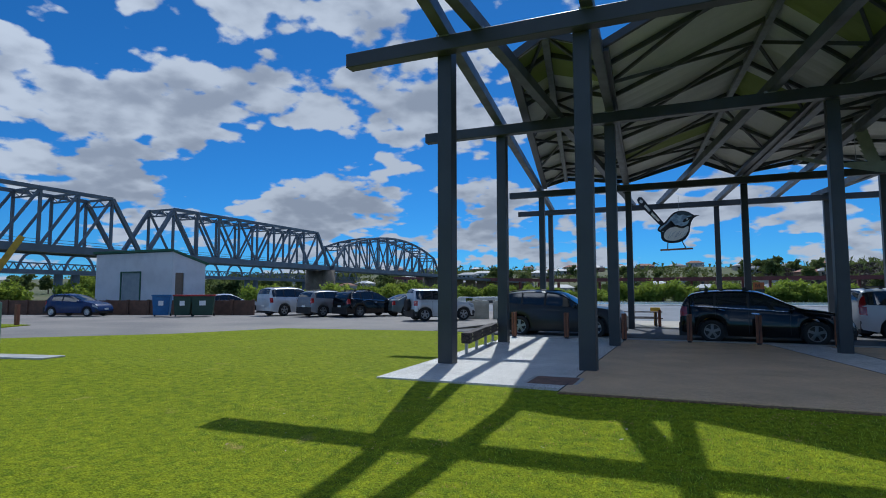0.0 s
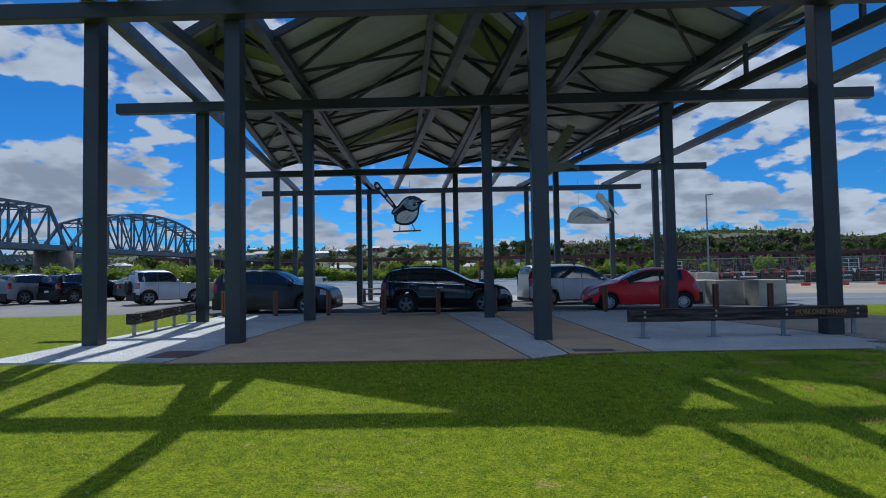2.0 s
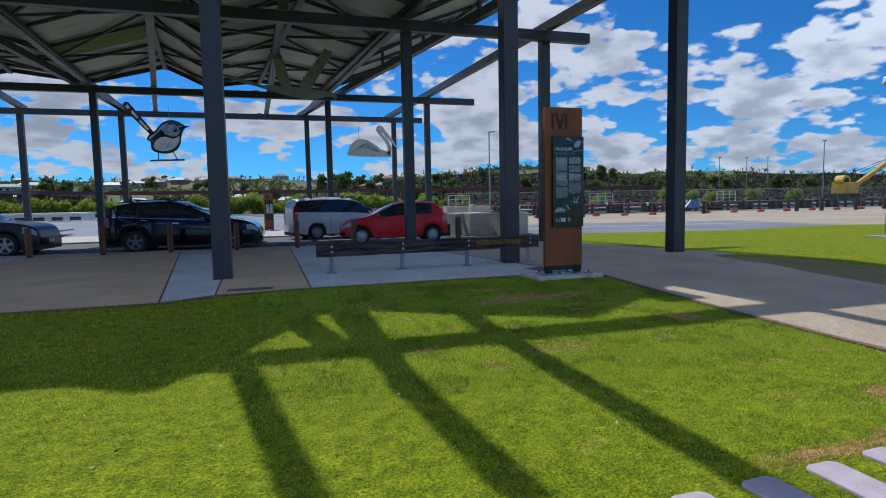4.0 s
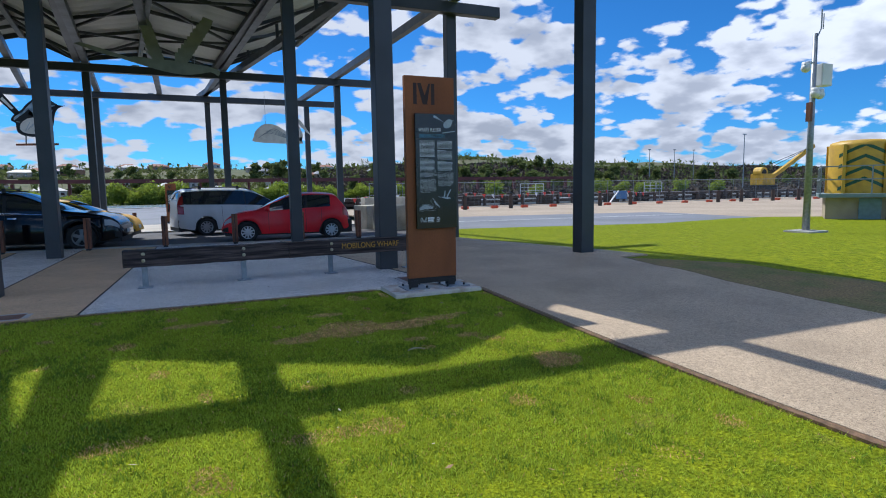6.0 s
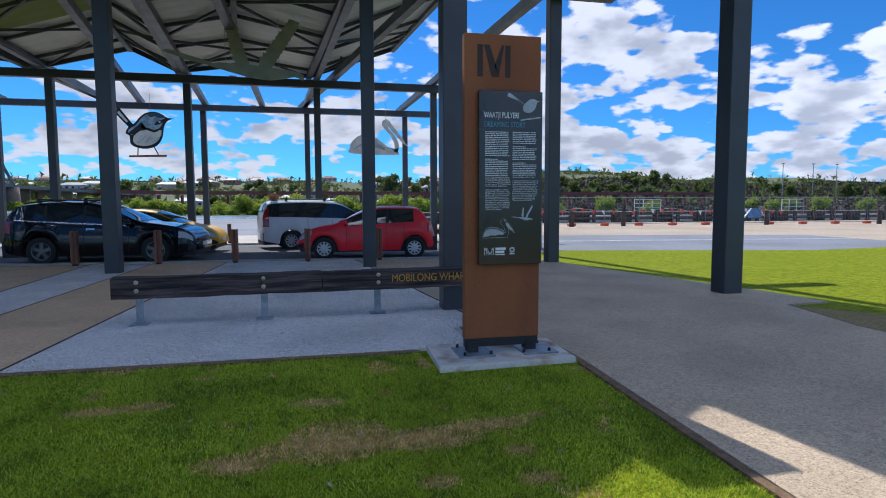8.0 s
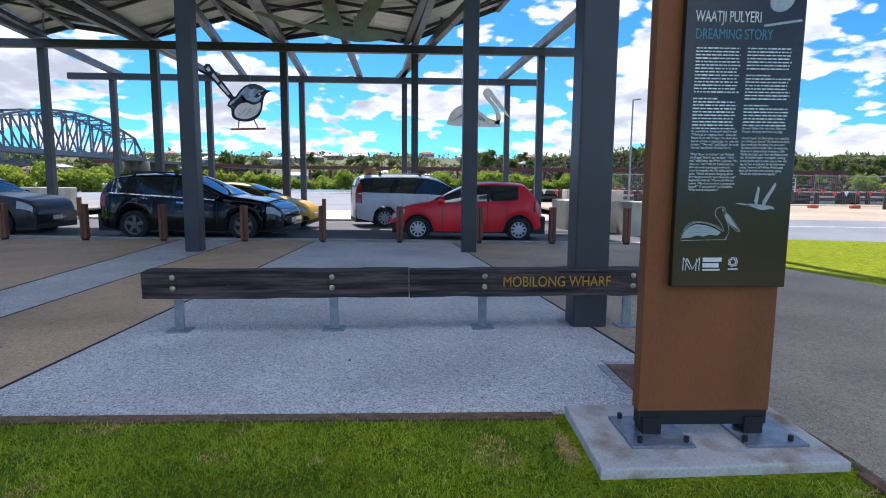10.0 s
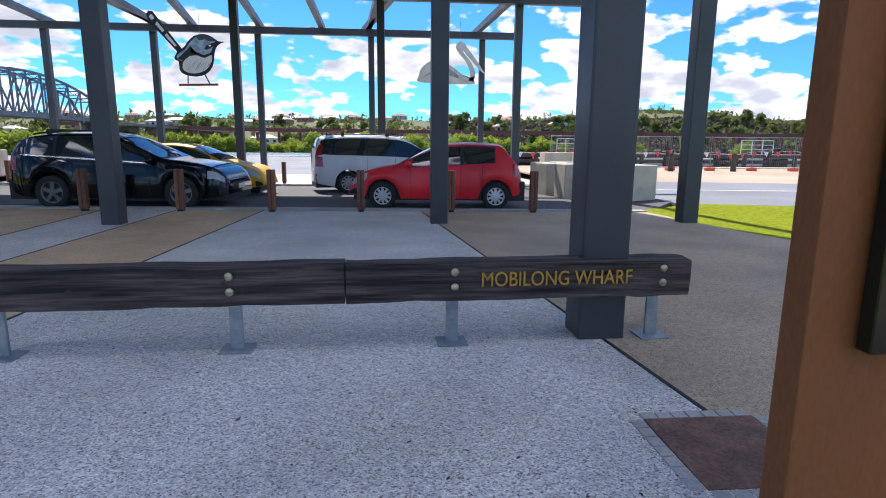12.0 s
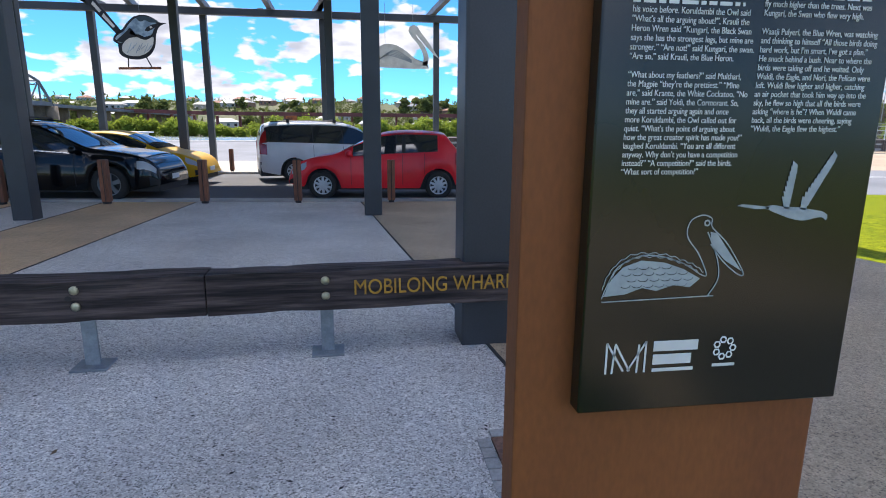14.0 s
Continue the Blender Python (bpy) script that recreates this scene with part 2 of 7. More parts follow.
PATHM = aggregate("grey_brown_exposed_aggregate", (0.42, 0.312, 0.198), (0.58, 0.455, 0.30), (0.18, 0.135, 0.09), 150.0)
KERB = mat("kerb_concrete", (0.46, 0.45, 0.42), 0.85, second=(0.34, 0.33, 0.31), scale=3, fine=0.15, bump=0.2, bump_scale=90, dist=0.004)
JOINT = mat("dark_joint", (0.035, 0.033, 0.03), 0.9)
ASPH = mat("worn_asphalt", (0.085, 0.083, 0.085), 0.85, second=(0.062, 0.061, 0.063), scale=0.5, fine=0.35, fine_scale=220, bump=0.5, bump_scale=220, dist=0.006)
ROADP = mat("pale_dusty_asphalt", (0.21, 0.22, 0.24), 0.85, second=(0.16, 0.17, 0.185), scale=0.25, fine=0.16, fine_scale=60, bump=0.2, bump_scale=120, dist=0.004)
CARPK = mat("warm_dusty_asphalt", (0.25, 0.225, 0.20), 0.85, second=(0.18, 0.165, 0.155), scale=0.18, detail=9, mix=(0.42, 0.6), fine=0.18, fine_scale=60, bump=0.2, bump_scale=120, dist=0.004)
SAND = mat("pale_gravel_sand", (0.44, 0.35, 0.25), 0.92, second=(0.36, 0.285, 0.2), scale=0.22, fine=0.2, fine_scale=30, bump=0.4, bump_scale=25, dist=0.02)
PROM = mat("sandy_paving", (0.47, 0.42, 0.34), 0.85, second=(0.41, 0.37, 0.3), scale=0.4, fine=0.1, fine_scale=40)
WHITE = mat("white_paint", (0.74, 0.75, 0.74), 0.5, second=(0.64, 0.65, 0.64), scale=2, fine=0.05)
LINE = mat("road_line_paint", (0.7, 0.7, 0.68), 0.7, second=(0.5, 0.5, 0.48), scale=3, fine=0.1)
TERRAIN = mat("dry_hillside_grass", (0.12, 0.118, 0.052), 0.95, second=(0.07, 0.09, 0.03), scale=0.018, detail=9, mix=(0.42, 0.6), fine=0.3, fine_scale=0.6)
WATER = mat("river_water", (0.18, 0.24, 0.26), 0.22, second=(0.14, 0.2, 0.22), scale=0.05, bump=0.3, bump_scale=0.8, dist=0.12, stretch=(0.3, 1, 1))


def grass_material():
    M = bpy.data.materials.new("mown_lawn")
    M.use_nodes = True
    nt = M.node_tree
    N, L = nt.nodes.new, nt.links.new
    b = nt.nodes["Principled BSDF"]
    b.inputs["Roughness"].default_value, b.inputs["Specular IOR Level"].default_value = 0.8, 0.04
    tc = N("ShaderNodeTexCoord")

    def noise_mix(scale, lo, hi, a, bcol, detail=6.0):
        n = N("ShaderNodeTexNoise")
        n.inputs["Scale"].default_value, n.inputs["Detail"].default_value = scale, detail
        L(tc.outputs["Object"], n.inputs["Vector"])
        r = N("ShaderNodeMapRange")
        r.inputs[1].default_value, r.inputs[2].default_value = lo, hi
        L(n.outputs[0], r.inputs[0])
        x = N("ShaderNodeMix")
        x.data_type = "RGBA"
        L(r.outputs[0], x.inputs["Factor"])
        for key, val in (("A", a), ("B", bcol)):
            if isinstance(val, tuple):
                x.inputs[key].default_value = (*val, 1)
            else:
                L(val, x.inputs[key])
        return x.outputs["Result"]

    broad = noise_mix(0.8, 0.35, 0.7, GRASS_A, GRASS_B)
    tuft = noise_mix(9.0, 0.35, 0.7, broad, GRASS_C)
    dry = noise_mix(2.2, 0.66, 0.76, tuft, GRASS_DRY, 9.0)
    # single tufts: bright tips against the dark gaps between them
    nf, rf, mf = N("ShaderNodeTexNoise"), N("ShaderNodeMapRange"), N("ShaderNodeVectorMath")
    nf.inputs["Scale"].default_value, nf.inputs["Detail"].default_value, nf.inputs["Roughness"].default_value = 55.0, 4.0, 0.65
    L(tc.outputs["Object"], nf.inputs["Vector"])
    rf.inputs[1].default_value, rf.inputs[2].default_value, rf.inputs[3].default_value, rf.inputs[4].default_value = 0.34, 0.66, 0.45, 1.5
    L(nf.outputs[0], rf.inputs[0])
    mf.operation = "SCALE"
    L(dry, mf.inputs[0])
    L(rf.outputs[0], mf.inputs["Scale"])
    L(mf.outputs[0], b.inputs["Base Color"])
    n3 = N("ShaderNodeTexNoise")
    n3.inputs["Scale"].default_value, n3.inputs["Detail"].default_value = 45.0, 6.0
    L(tc.outputs["Object"], n3.inputs["Vector"])
    bp = N("ShaderNodeBump")
    bp.inputs["Strength"].default_value, bp.inputs["Distance"].default_value = 0.9, 0.03
    L(n3.outputs[0], bp.inputs["Height"])
    L(bp.outputs[0], b.inputs["Normal"])
    return M


GRASS_A, GRASS_B, GRASS_C, GRASS_DRY = (0.245, 0.282, 0.009), (0.285, 0.315, 0.011), (0.12, 0.172, 0.008), (0.34, 0.28, 0.07)
GRASS = grass_material()


def leafy(name, color, second, through_col, amount=0.45, scale=1.0, fine=0.2, per_object=0.0, island=0.0):
    """A thin leaf: part of the light goes through it."""
    M = mat(name, color, 0.75, second=second, scale=scale, detail=5, fine=fine, fine_scale=60, spec=0.08, per_object=per_object)
    nt = M.node_tree
    N, L = nt.nodes.new, nt.links.new
    b = nt.nodes["Principled BSDF"]
    if island:
        geo, hv, mr = N("ShaderNodeNewGeometry"), N("ShaderNodeHueSaturation"), N("ShaderNodeMapRange")
        mr.inputs[3].default_value, mr.inputs[4].default_value = 1.0 - island, 1.0 + island
        L(geo.outputs["Random Per Island"], mr.inputs[0])
        L(mr.outputs[0], hv.inputs["Value"])
        L(b.inputs["Base Color"].links[0].from_socket, hv.inputs["Color"])
        L(hv.outputs[0], b.inputs["Base Color"])
    out = nt.nodes["Material Output"]
    tr, mx = N("ShaderNodeBsdfTranslucent"), N("ShaderNodeMixShader")
    tr.inputs[0].default_value = (*through_col, 1)
    mx.inputs[0].default_value = amount
    L(b.outputs[0], mx.inputs[1])
    L(tr.outputs[0], mx.inputs[2])
    L(mx.outputs[0], out.inputs[0])
    return M


# ---- mesh helpers ----
def box(bm, x, y, z, sx, sy, sz, m=None):
    """A box centred on x, y with its base at z."""
    r = bmesh.ops.create_cube(bm, size=1.0)
    T = Matrix.Translation((x, y, z + sz / 2)) @ Matrix.Diagonal((sx, sy, sz, 1))
    bmesh.ops.transform(bm, matrix=(m @ T) if m else T, verts=r["verts"])
    return r["verts"]


def rod(bm, a, b, r, seg=8, r2=None):
    """A round bar from a to b."""
    a, b = Vector(a), Vector(b)
    d = b - a
    q = bmesh.ops.create_cone(bm, cap_ends=True, segments=seg, radius1=r, radius2=r if r2 is None else r2, depth=d.length)
    M = Matrix.Translation((a + b) / 2) @ d.to_track_quat("Z", "Y").to_matrix().to_4x4()
    bmesh.ops.transform(bm, matrix=M, verts=q["verts"])
    return q["verts"]


def bar(bm, a, b, w, h):
    """A rectangular bar from a to b, w wide and h high, its middle line on a-b."""
    a, b = Vector(a), Vector(b)
    d = b - a
    side = d.cross(Vector((0, 0, 1)))
    side = side.normalized() if side.length > 1e-6 else Vector((1, 0, 0))
    up = side.cross(d).normalized()
    v = [bm.verts.new(p + side * sx * w / 2 + up * sz * h / 2) for p in (a, b) for sx, sz in ((-1, -1), (1, -1), (1, 1), (-1, 1))]
    for f in ((0, 1, 2, 3), (7, 6, 5, 4), (0, 4, 5, 1), (1, 5, 6, 2), (2, 6, 7, 3), (3, 7, 4, 0)):
        bm.faces.new([v[i] for i in f])
    return v


def bevel(bm, w, seg=1):
    bmesh.ops.bevel(bm, geom=[e for e in bm.edges if len(e.link_faces) == 2 and e.calc_face_angle() > 0.5], offset=w, segments=seg, affect="EDGES", profile=0.6)


def mesh_of(name, bm, material, smooth=False):
    bmesh.ops.recalc_face_normals(bm, faces=bm.faces)
    me = bpy.data.meshes.new(name)
    bm.to_mesh(me)
    bm.free()
    me.materials.append(material)
    if smooth:
        me.polygons.foreach_set("use_smooth", [True] * len(me.polygons))
    return me


def part(name, bm, material, parent=None, label="", smooth=False):
    ob = new(name, mesh_of(name, bm, material, smooth))
    if parent:
        ob.parent = parent
    if label:
        ob["label"] = label
    return ob


def thing(name, label, category, group="", m=None, kind=""):
    ob = tagged(new(name), label, category, group, kind)
    if m:
        ob.matrix_basis = m
    return ob


def B():
    return bmesh.new()


# fall of the ground along y: the lawn drops away before the pavilion, whose floor slopes gently to the river
FALL_Y, FALL_Z = (-14.0, -10.5, -8.0, -6.3, -5.0, -4.3, -3.4, -2.7, -2.5, 62.0), (-0.22, -0.19, -0.155, -0.125, -0.085, -0.052, -0.006, 0.034, 0.0425, -1.054)


def ground_z(y):
    return float(np.interp(y, FALL_Y, FALL_Z))


def land_z(x, y):
    """The slope runs down under the pavilion; the ground on both sides of it lies level."""
    return max(ground_z(y), -0.10) if (x < -12.3 or x > 10.65) else ground_z(y)


def sheet(name, pts, material, lift, label, category, thick=0.08, step=2.0):
    """A flat slab on the sloping ground: the outline pts, lifted by so many metres."""
    bm = B()
    top = [bm.verts.new((x, y, land_z(x, y) + lift)) for x, y in pts]
    f = bm.faces.new(top)
    bm.normal_update()
    if f.normal.z < 0:
        f.normal_flip()
    # cut across, so that it follows the fall of the ground
    for y in (-26.0, -20.0) + FALL_Y[:-1] + (0.0, 4.0, 8.0):
        bmesh.ops.bisect_plane(bm, geom=bm.verts[:] + bm.edges[:] + bm.faces[:], plane_co=(0, y, 0), plane_no=(0, 1, 0), dist=1e-4)
    for v in bm.verts:
        v.co.z = land_z(v.co.x, v.co.y) + lift
    ex = bmesh.ops.extrude_face_region(bm, geom=bm.faces[:])
    for v in ex["geom"]:
        if isinstance(v, bmesh.types.BMVert):
            v.co.z -= thick
    return tagged(part(name, bm, material), label, category, kind="structure")


# ---- ground, river, far bank ----
def hill(x, y):
    """Height of the land: a level wharf, the river bed, and low hills over the far bank."""
    if x < -150.0:
        bank = -4.6 + min((-150.0 - x) * 0.09, 3.6) + max(0.0, min((-x - 185.0) * 0.05, 6.0))
        if y > 40:
            return max(bank, hill(-149.0, y))
    if y < 62.0:
        return ground_z(y)
    if y < 66.0:
        return ground_z(y) - (y - 62.0) * 0.9
    if y < 186.0:
        return -4.6
    rise = min((y - 186.0) / 10.0, 1.0) * 3.6
    k = max(0.0, min((y - 260.0) / 260.0, 1.0))
    roll = noise.noise(Vector((x * 0.006, y * 0.006, 3.1))) * 7.0 + noise.noise(Vector((x * 0.02, y * 0.02, 7.7))) * 2.5
    right = max(0.0, min((x - 60.0) / 120.0, 1.0)) * max(0.0, min((y - 215.0) / 90.0, 1.0))
    return -4.6 + rise + k * k * (3 - 2 * k) * (23.0 + roll) + right * (4.5 + roll * 0.5)


def build_ground():
    xs = sorted(set([-1500, -1100, -800, -600] + list(range(-480, 481, 12)) + [600, 800, 1100, 1500]))
    ys = sorted(set([-1500, -900, -500, -250, -120, -60, -40] + list(range(-30, 60, 6)) + [60, 62, 64, 66, 70, 120, 180, 186, 190, 196, 204] + list(range(212, 560, 12)) + [600, 680, 800, 1000, 1400, 2000]))
    verts = [(x, y, hill(x, y) - 0.06) for y in ys for x in xs]
    n = len(xs)
    faces = [(j * n + i, j * n + i + 1, (j + 1) * n + i + 1, (j + 1) * n + i) for j in range(len(ys) - 1) for i in range(n - 1)]
    me = bpy.data.meshes.new("ground")
    me.from_pydata(verts, [], faces)
    me.materials.append(TERRAIN)
    me.polygons.foreach_set("use_smooth", [True] * len(me.polygons))
    tagged(new("ground", me), "dry grassed land, level by the wharf and hilly beyond the river", "ground", kind="structure")
    bm = B()
    v = [bm.verts.new(p) for p in ((-1500, 63, -1.6), (1500, 63, -1.6), (1500, 192, -1.6), (-1500, 192, -1.6))]
    bm.faces.new(v)
    tagged(part("river", bm, WATER), "pale rippled river water reflecting the sky", "river", kind="structure")


build_ground()


SOIL = mat("bare_soil", (0.22, 0.13, 0.07), 0.95, second=(0.12, 0.075, 0.04), scale=20, fine=0.3)


def build_surfaces():
    # lawn, with the paved floor of the pavilion cut out of its outline
    sheet("lawn", [(-40, -30), (5.95, -30), (5.86, -8.0), (5.64, -2.6), (5.62, -1.9), (1.2, -1.85), (-5.9, -2.3), (-8.86, -2.2), (-9.9, 8.3), (-10.4, 9.7),
                   (-12.6, 10.3), (-15.8, 9.9), (-20.0, 9.4), (-21.5, 5.2), (-24.1, 0.9), (-30, -3), (-40, -6)], GRASS, 0.0, "short mown lawn of bright green grass", "lawn")
    sheet("lawn", [(8.95, -5.0), (8.88, -3.4), (9.0, -2.0), (9.41, -0.66), (10.12, -0.60), (10.08, 0.5), (9.90, 1.6), (9.68, 3.1), (9.34, 5.0), (9.26, 6.5), (9.24, 8.55), (11.0, 9.6), (18.5, 7.8), (23.2, 8.5), (25.0, 8.4), (27.0, 7.1), (40, 4.0), (60, 0), (60, -30), (9.2, -30), (9.05, -8.0)],
          GRASS, 0.0, "sunlit mown lawn of bright green grass", "lawn")
    sheet("lawn", [(-31.2, 4.6), (-32.6, 6.9), (-40, 6.2), (-40, 1.5)], GRASS, 0.03, "small grass island with a kerb beside the car park", "lawn")
    # paving of the pavilion, band by band
    sheet("pavement", [(-8.86, -2.2), (-5.93, -2.2), (-6.02, 9.05), (-9.9, 9.2)], CONC, 0.022, "pale exposed-aggregate concrete paving slab", "paving")
    sheet("pavement", [(-5.92, -2.45), (-0.72, -2.47), (-2.1, 8.8), (-6.01, 9.05)], BUFF, 0.024, "buff exposed-aggregate paving band", "paving")
    sheet("pavement", [(-0.70, -2.47), (-0.1, -2.05), (-0.16, -0.4), (-0.60, 8.65), (-2.08, 8.8)], CONC, 0.022, "pale exposed-aggregate concrete paving wedge", "paving")
    sheet("pavement", [(-0.08, -2.05), (1.17, -1.9), (1.17, 8.5), (-0.58, 8.65), (-0.14, -0.4)], BUFF, 0.024, "buff exposed-aggregate paving band", "paving")
    sheet("pavement", [(1.19, -1.9), (5.39, -1.9), (4.42, 8.2), (1.19, 8.5)], CONC, 0.022, "pale exposed-aggregate concrete paving slab", "paving")
    sheet("pavement", [(5.97, -30), (9.18, -30), (9.03, -8.0), (8.93, -5.0), (8.86, -3.4), (8.98, -2.0), (9.39, -0.64), (10.10, -0.58), (10.06, 0.5), (9.88, 1.6), (9.66, 3.1), (9.32, 5.0), (9.24, 6.5), (9.20, 8.0), (4.44, 8.2), (5.41, -1.88), (5.64, -1.86), (5.66, -2.6), (5.88, -8.0)],
          PATHM, 0.024, "grey-brown exposed-aggregate footpath", "path")
    for a, b in (((-5.925, -2.45), (-6.015, 9.0)), ((-0.71, -2.47), (-2.09, 8.8)), ((-0.15, -0.4), (-0.59, 8.6)), ((-0.09, -2.05), (-0.15, -0.4)), ((1.18, -1.9), (1.18, 8.5)), ((5.40, -1.88), (4.43, 8.2))):
        bm = B()
        bar(bm, (*a, ground_z(a[1]) + 0.0225), (*b, ground_z(b[1]) + 0.0225), 0.022, 0.008)
        tagged(part("trim", bm, JOINT), "dark sawn joint between two paving bands", "joint", kind="structure")
    # kerb, car park, promenade
    kl = lambda x: 9.15 - 0.085 * (x + 1.0)
    sheet("kerb", [(-10.4, kl(-10.4)), (9.3, kl(9.3)), (9.3, kl(9.3) + 0.3), (-10.4, kl(-10.4) + 0.3)], KERB, 0.025, "flush pale concrete kerb along the parking bay", "kerb", 0.2)
    sheet("road", [(-10.4, kl(-10.4) + 0.31), (9.5, kl(9.3) + 0.31), (10.8, 10.2), (10.6, 17.9), (-12, 19.0), (-13.5, 10.6)], ASPH, -0.012, "worn dark asphalt of the parking bay", "road")
    sheet("road", [(-60, 4), (-24.1, 0.9), (-21.5, 5.2), (-20.0, 9.4), (-15.8, 9.9), (-12.6, 10.3), (-13.5, 10.6), (-12.4, 19.0), (-12.4, 34), (-90, 30)], CARPK, -0.016, "pale sun-bleached asphalt car park", "road")
    sheet("road", [(10.8, 9.8), (18.5, 7.9), (23.2, 8.6), (25.0, 8.7), (25.7, 15.6), (17.7, 17.7), (10.7, 19)], ROADP, -0.016, "pale sun-bleached asphalt roadway", "road")
    sheet("road", [(10.7, 19.02), (17.7, 17.72), (25.72, 15.6), (25.02, 8.6), (27, 7.2), (40, 4.1), (90, 2), (110, 36), (10.7, 37)], SAND, -0.02, "pale sandy gravel apron by the wharf", "gravel")
    sheet("pavement", [(-12, 19.02), (10.6, 17.92), (10.6, 30), (-12, 31)], PROM, -0.012, "sandy-coloured promenade paving", "paving")
    sheet("road", [(-12, 31.02), (10.6, 30.02), (12, 60), (-60, 60), (-60, 29)], ROADP, -0.02, "pale concrete wharf road", "road")
    sheet("kerb", [(-11.5, 18.75), (10.5, 17.65), (10.5, 17.9), (-11.5, 19.0)], KERB, 0.06, "raised pale concrete kerb", "kerb", 0.2)
    sheet("kerb", [(-60, 60.1), (110, 60.1), (110, 62.0), (-60, 62.0)], KERB, 0.05, "concrete coping along the wharf edge", "kerb", 1.4)
    bm = B()
    bar(bm, (11.0, 14.25, -0.112), (25.4, 12.6, -0.112), 0.16, 0.008)
    tagged(part("road_line", bm, LINE), "faded white painted road line", "road marking", kind="structure")
    sheet("soil", [(9.43, -0.72), (9.8, -1.15), (10.3, -2.2), (10.42, -3.05), (10.8, -4.0), (11.2, -6.0), (11.4, -12.0), (9.09, -12.0), (9.07, -8.0), (8.97, -5.0), (8.90, -3.4), (9.02, -2.0)], mat("worn_brown_turf", (0.25, 0.17, 0.06), 0.95, second=(0.16, 0.16, 0.035), scale=1.5, detail=9, fine=0.4, fine_scale=40, bump=0.6, bump_scale=40, dist=0.02), 0.004, "worn brown turf beside the footpath", "worn turf")
    # bare soil where the lawn meets the paving
    for (x0, y0), (x1, y1) in (((-5.92, -2.48), (-0.72, -2.50)), ((-0.70, -2.50), (-0.09, -2.08)), ((-0.08, -2.08), (1.18, -1.93)), ((1.18, -1.93), (4.42, -1.93))):
        bm = B()
        n = 24
        for i in range(n):
            p, q = Vector((x0, y0, ground_z(y0) + 0.006)).lerp(Vector((x1, y1, ground_z(y1) + 0.006)), i / n), Vector((x0, y0, ground_z(y0) + 0.006)).lerp(Vector((x1, y1, ground_z(y1) + 0.006)), (i + 1) / n)
            bar(bm, p, q, 0.10 + 0.10 * abs(noise.noise(Vector((p.x * 3, p.y, 0)))), 0.016)
        tagged(part("trim", bm, SOIL), "strip of bare soil between lawn and paving", "soil edge", kind="structure")
    # band along the lawn's edge beside the path
    for pts in ([(5.64, -2.6), (5.86, -8.0)], [(8.96, -5.0), (8.89, -3.4), (9.01, -2.0), (9.42, -0.66)]):
        bm = B()
        for (xa, ya), (xb, yb) in zip(pts, pts[1:]):
            n = max(int(abs(yb - ya) / 0.25), 1)
            for i in range(n):
                y0, y1 = ya + (yb - ya) * i / n, ya + (yb - ya) * (i + 1) / n
                x0, x1 = xa + (xb - xa) * i / n, xa + (xb - xa) * (i + 1) / n
                bar(bm, (x0 - 0.02, y0, ground_z(y0) + 0.012), (x1 - 0.02, y1, ground_z(y1) + 0.012), 0.05 + 0.035 * abs(noise.noise(Vector((x0, y0 * 2.3, 1.0)))), 0.02)
        tagged(part("trim", bm, SOIL), "strip of bare soil at the path's edge", "soil edge", kind="structure")


build_surfaces()

# ---- pavilion ----
ROWS = ((0.0, 0.30, (-8.60, -5.90, -0.145, 5.205, 9.42), -10.75, 11.6),
        (6.12, 0.29, (-9.28, -6.07, -0.72, 4.64, 9.10), -11.70, 10.50),
        (17.50, 0.27, (-10.62, -6.47, -1.60, 3.43, 8.36), -12.19, 10.78),
        (24.20, 0.27, (-11.59, -6.93, -2.32, 2.83, 8.06), -13.55, 9.80))
BEAM_Z, BEAM_H = 6.14, 0.30
pav = thing("pavilion", "open steel pavilion with dark posts, beams and a folded pale roof", "pavilion")


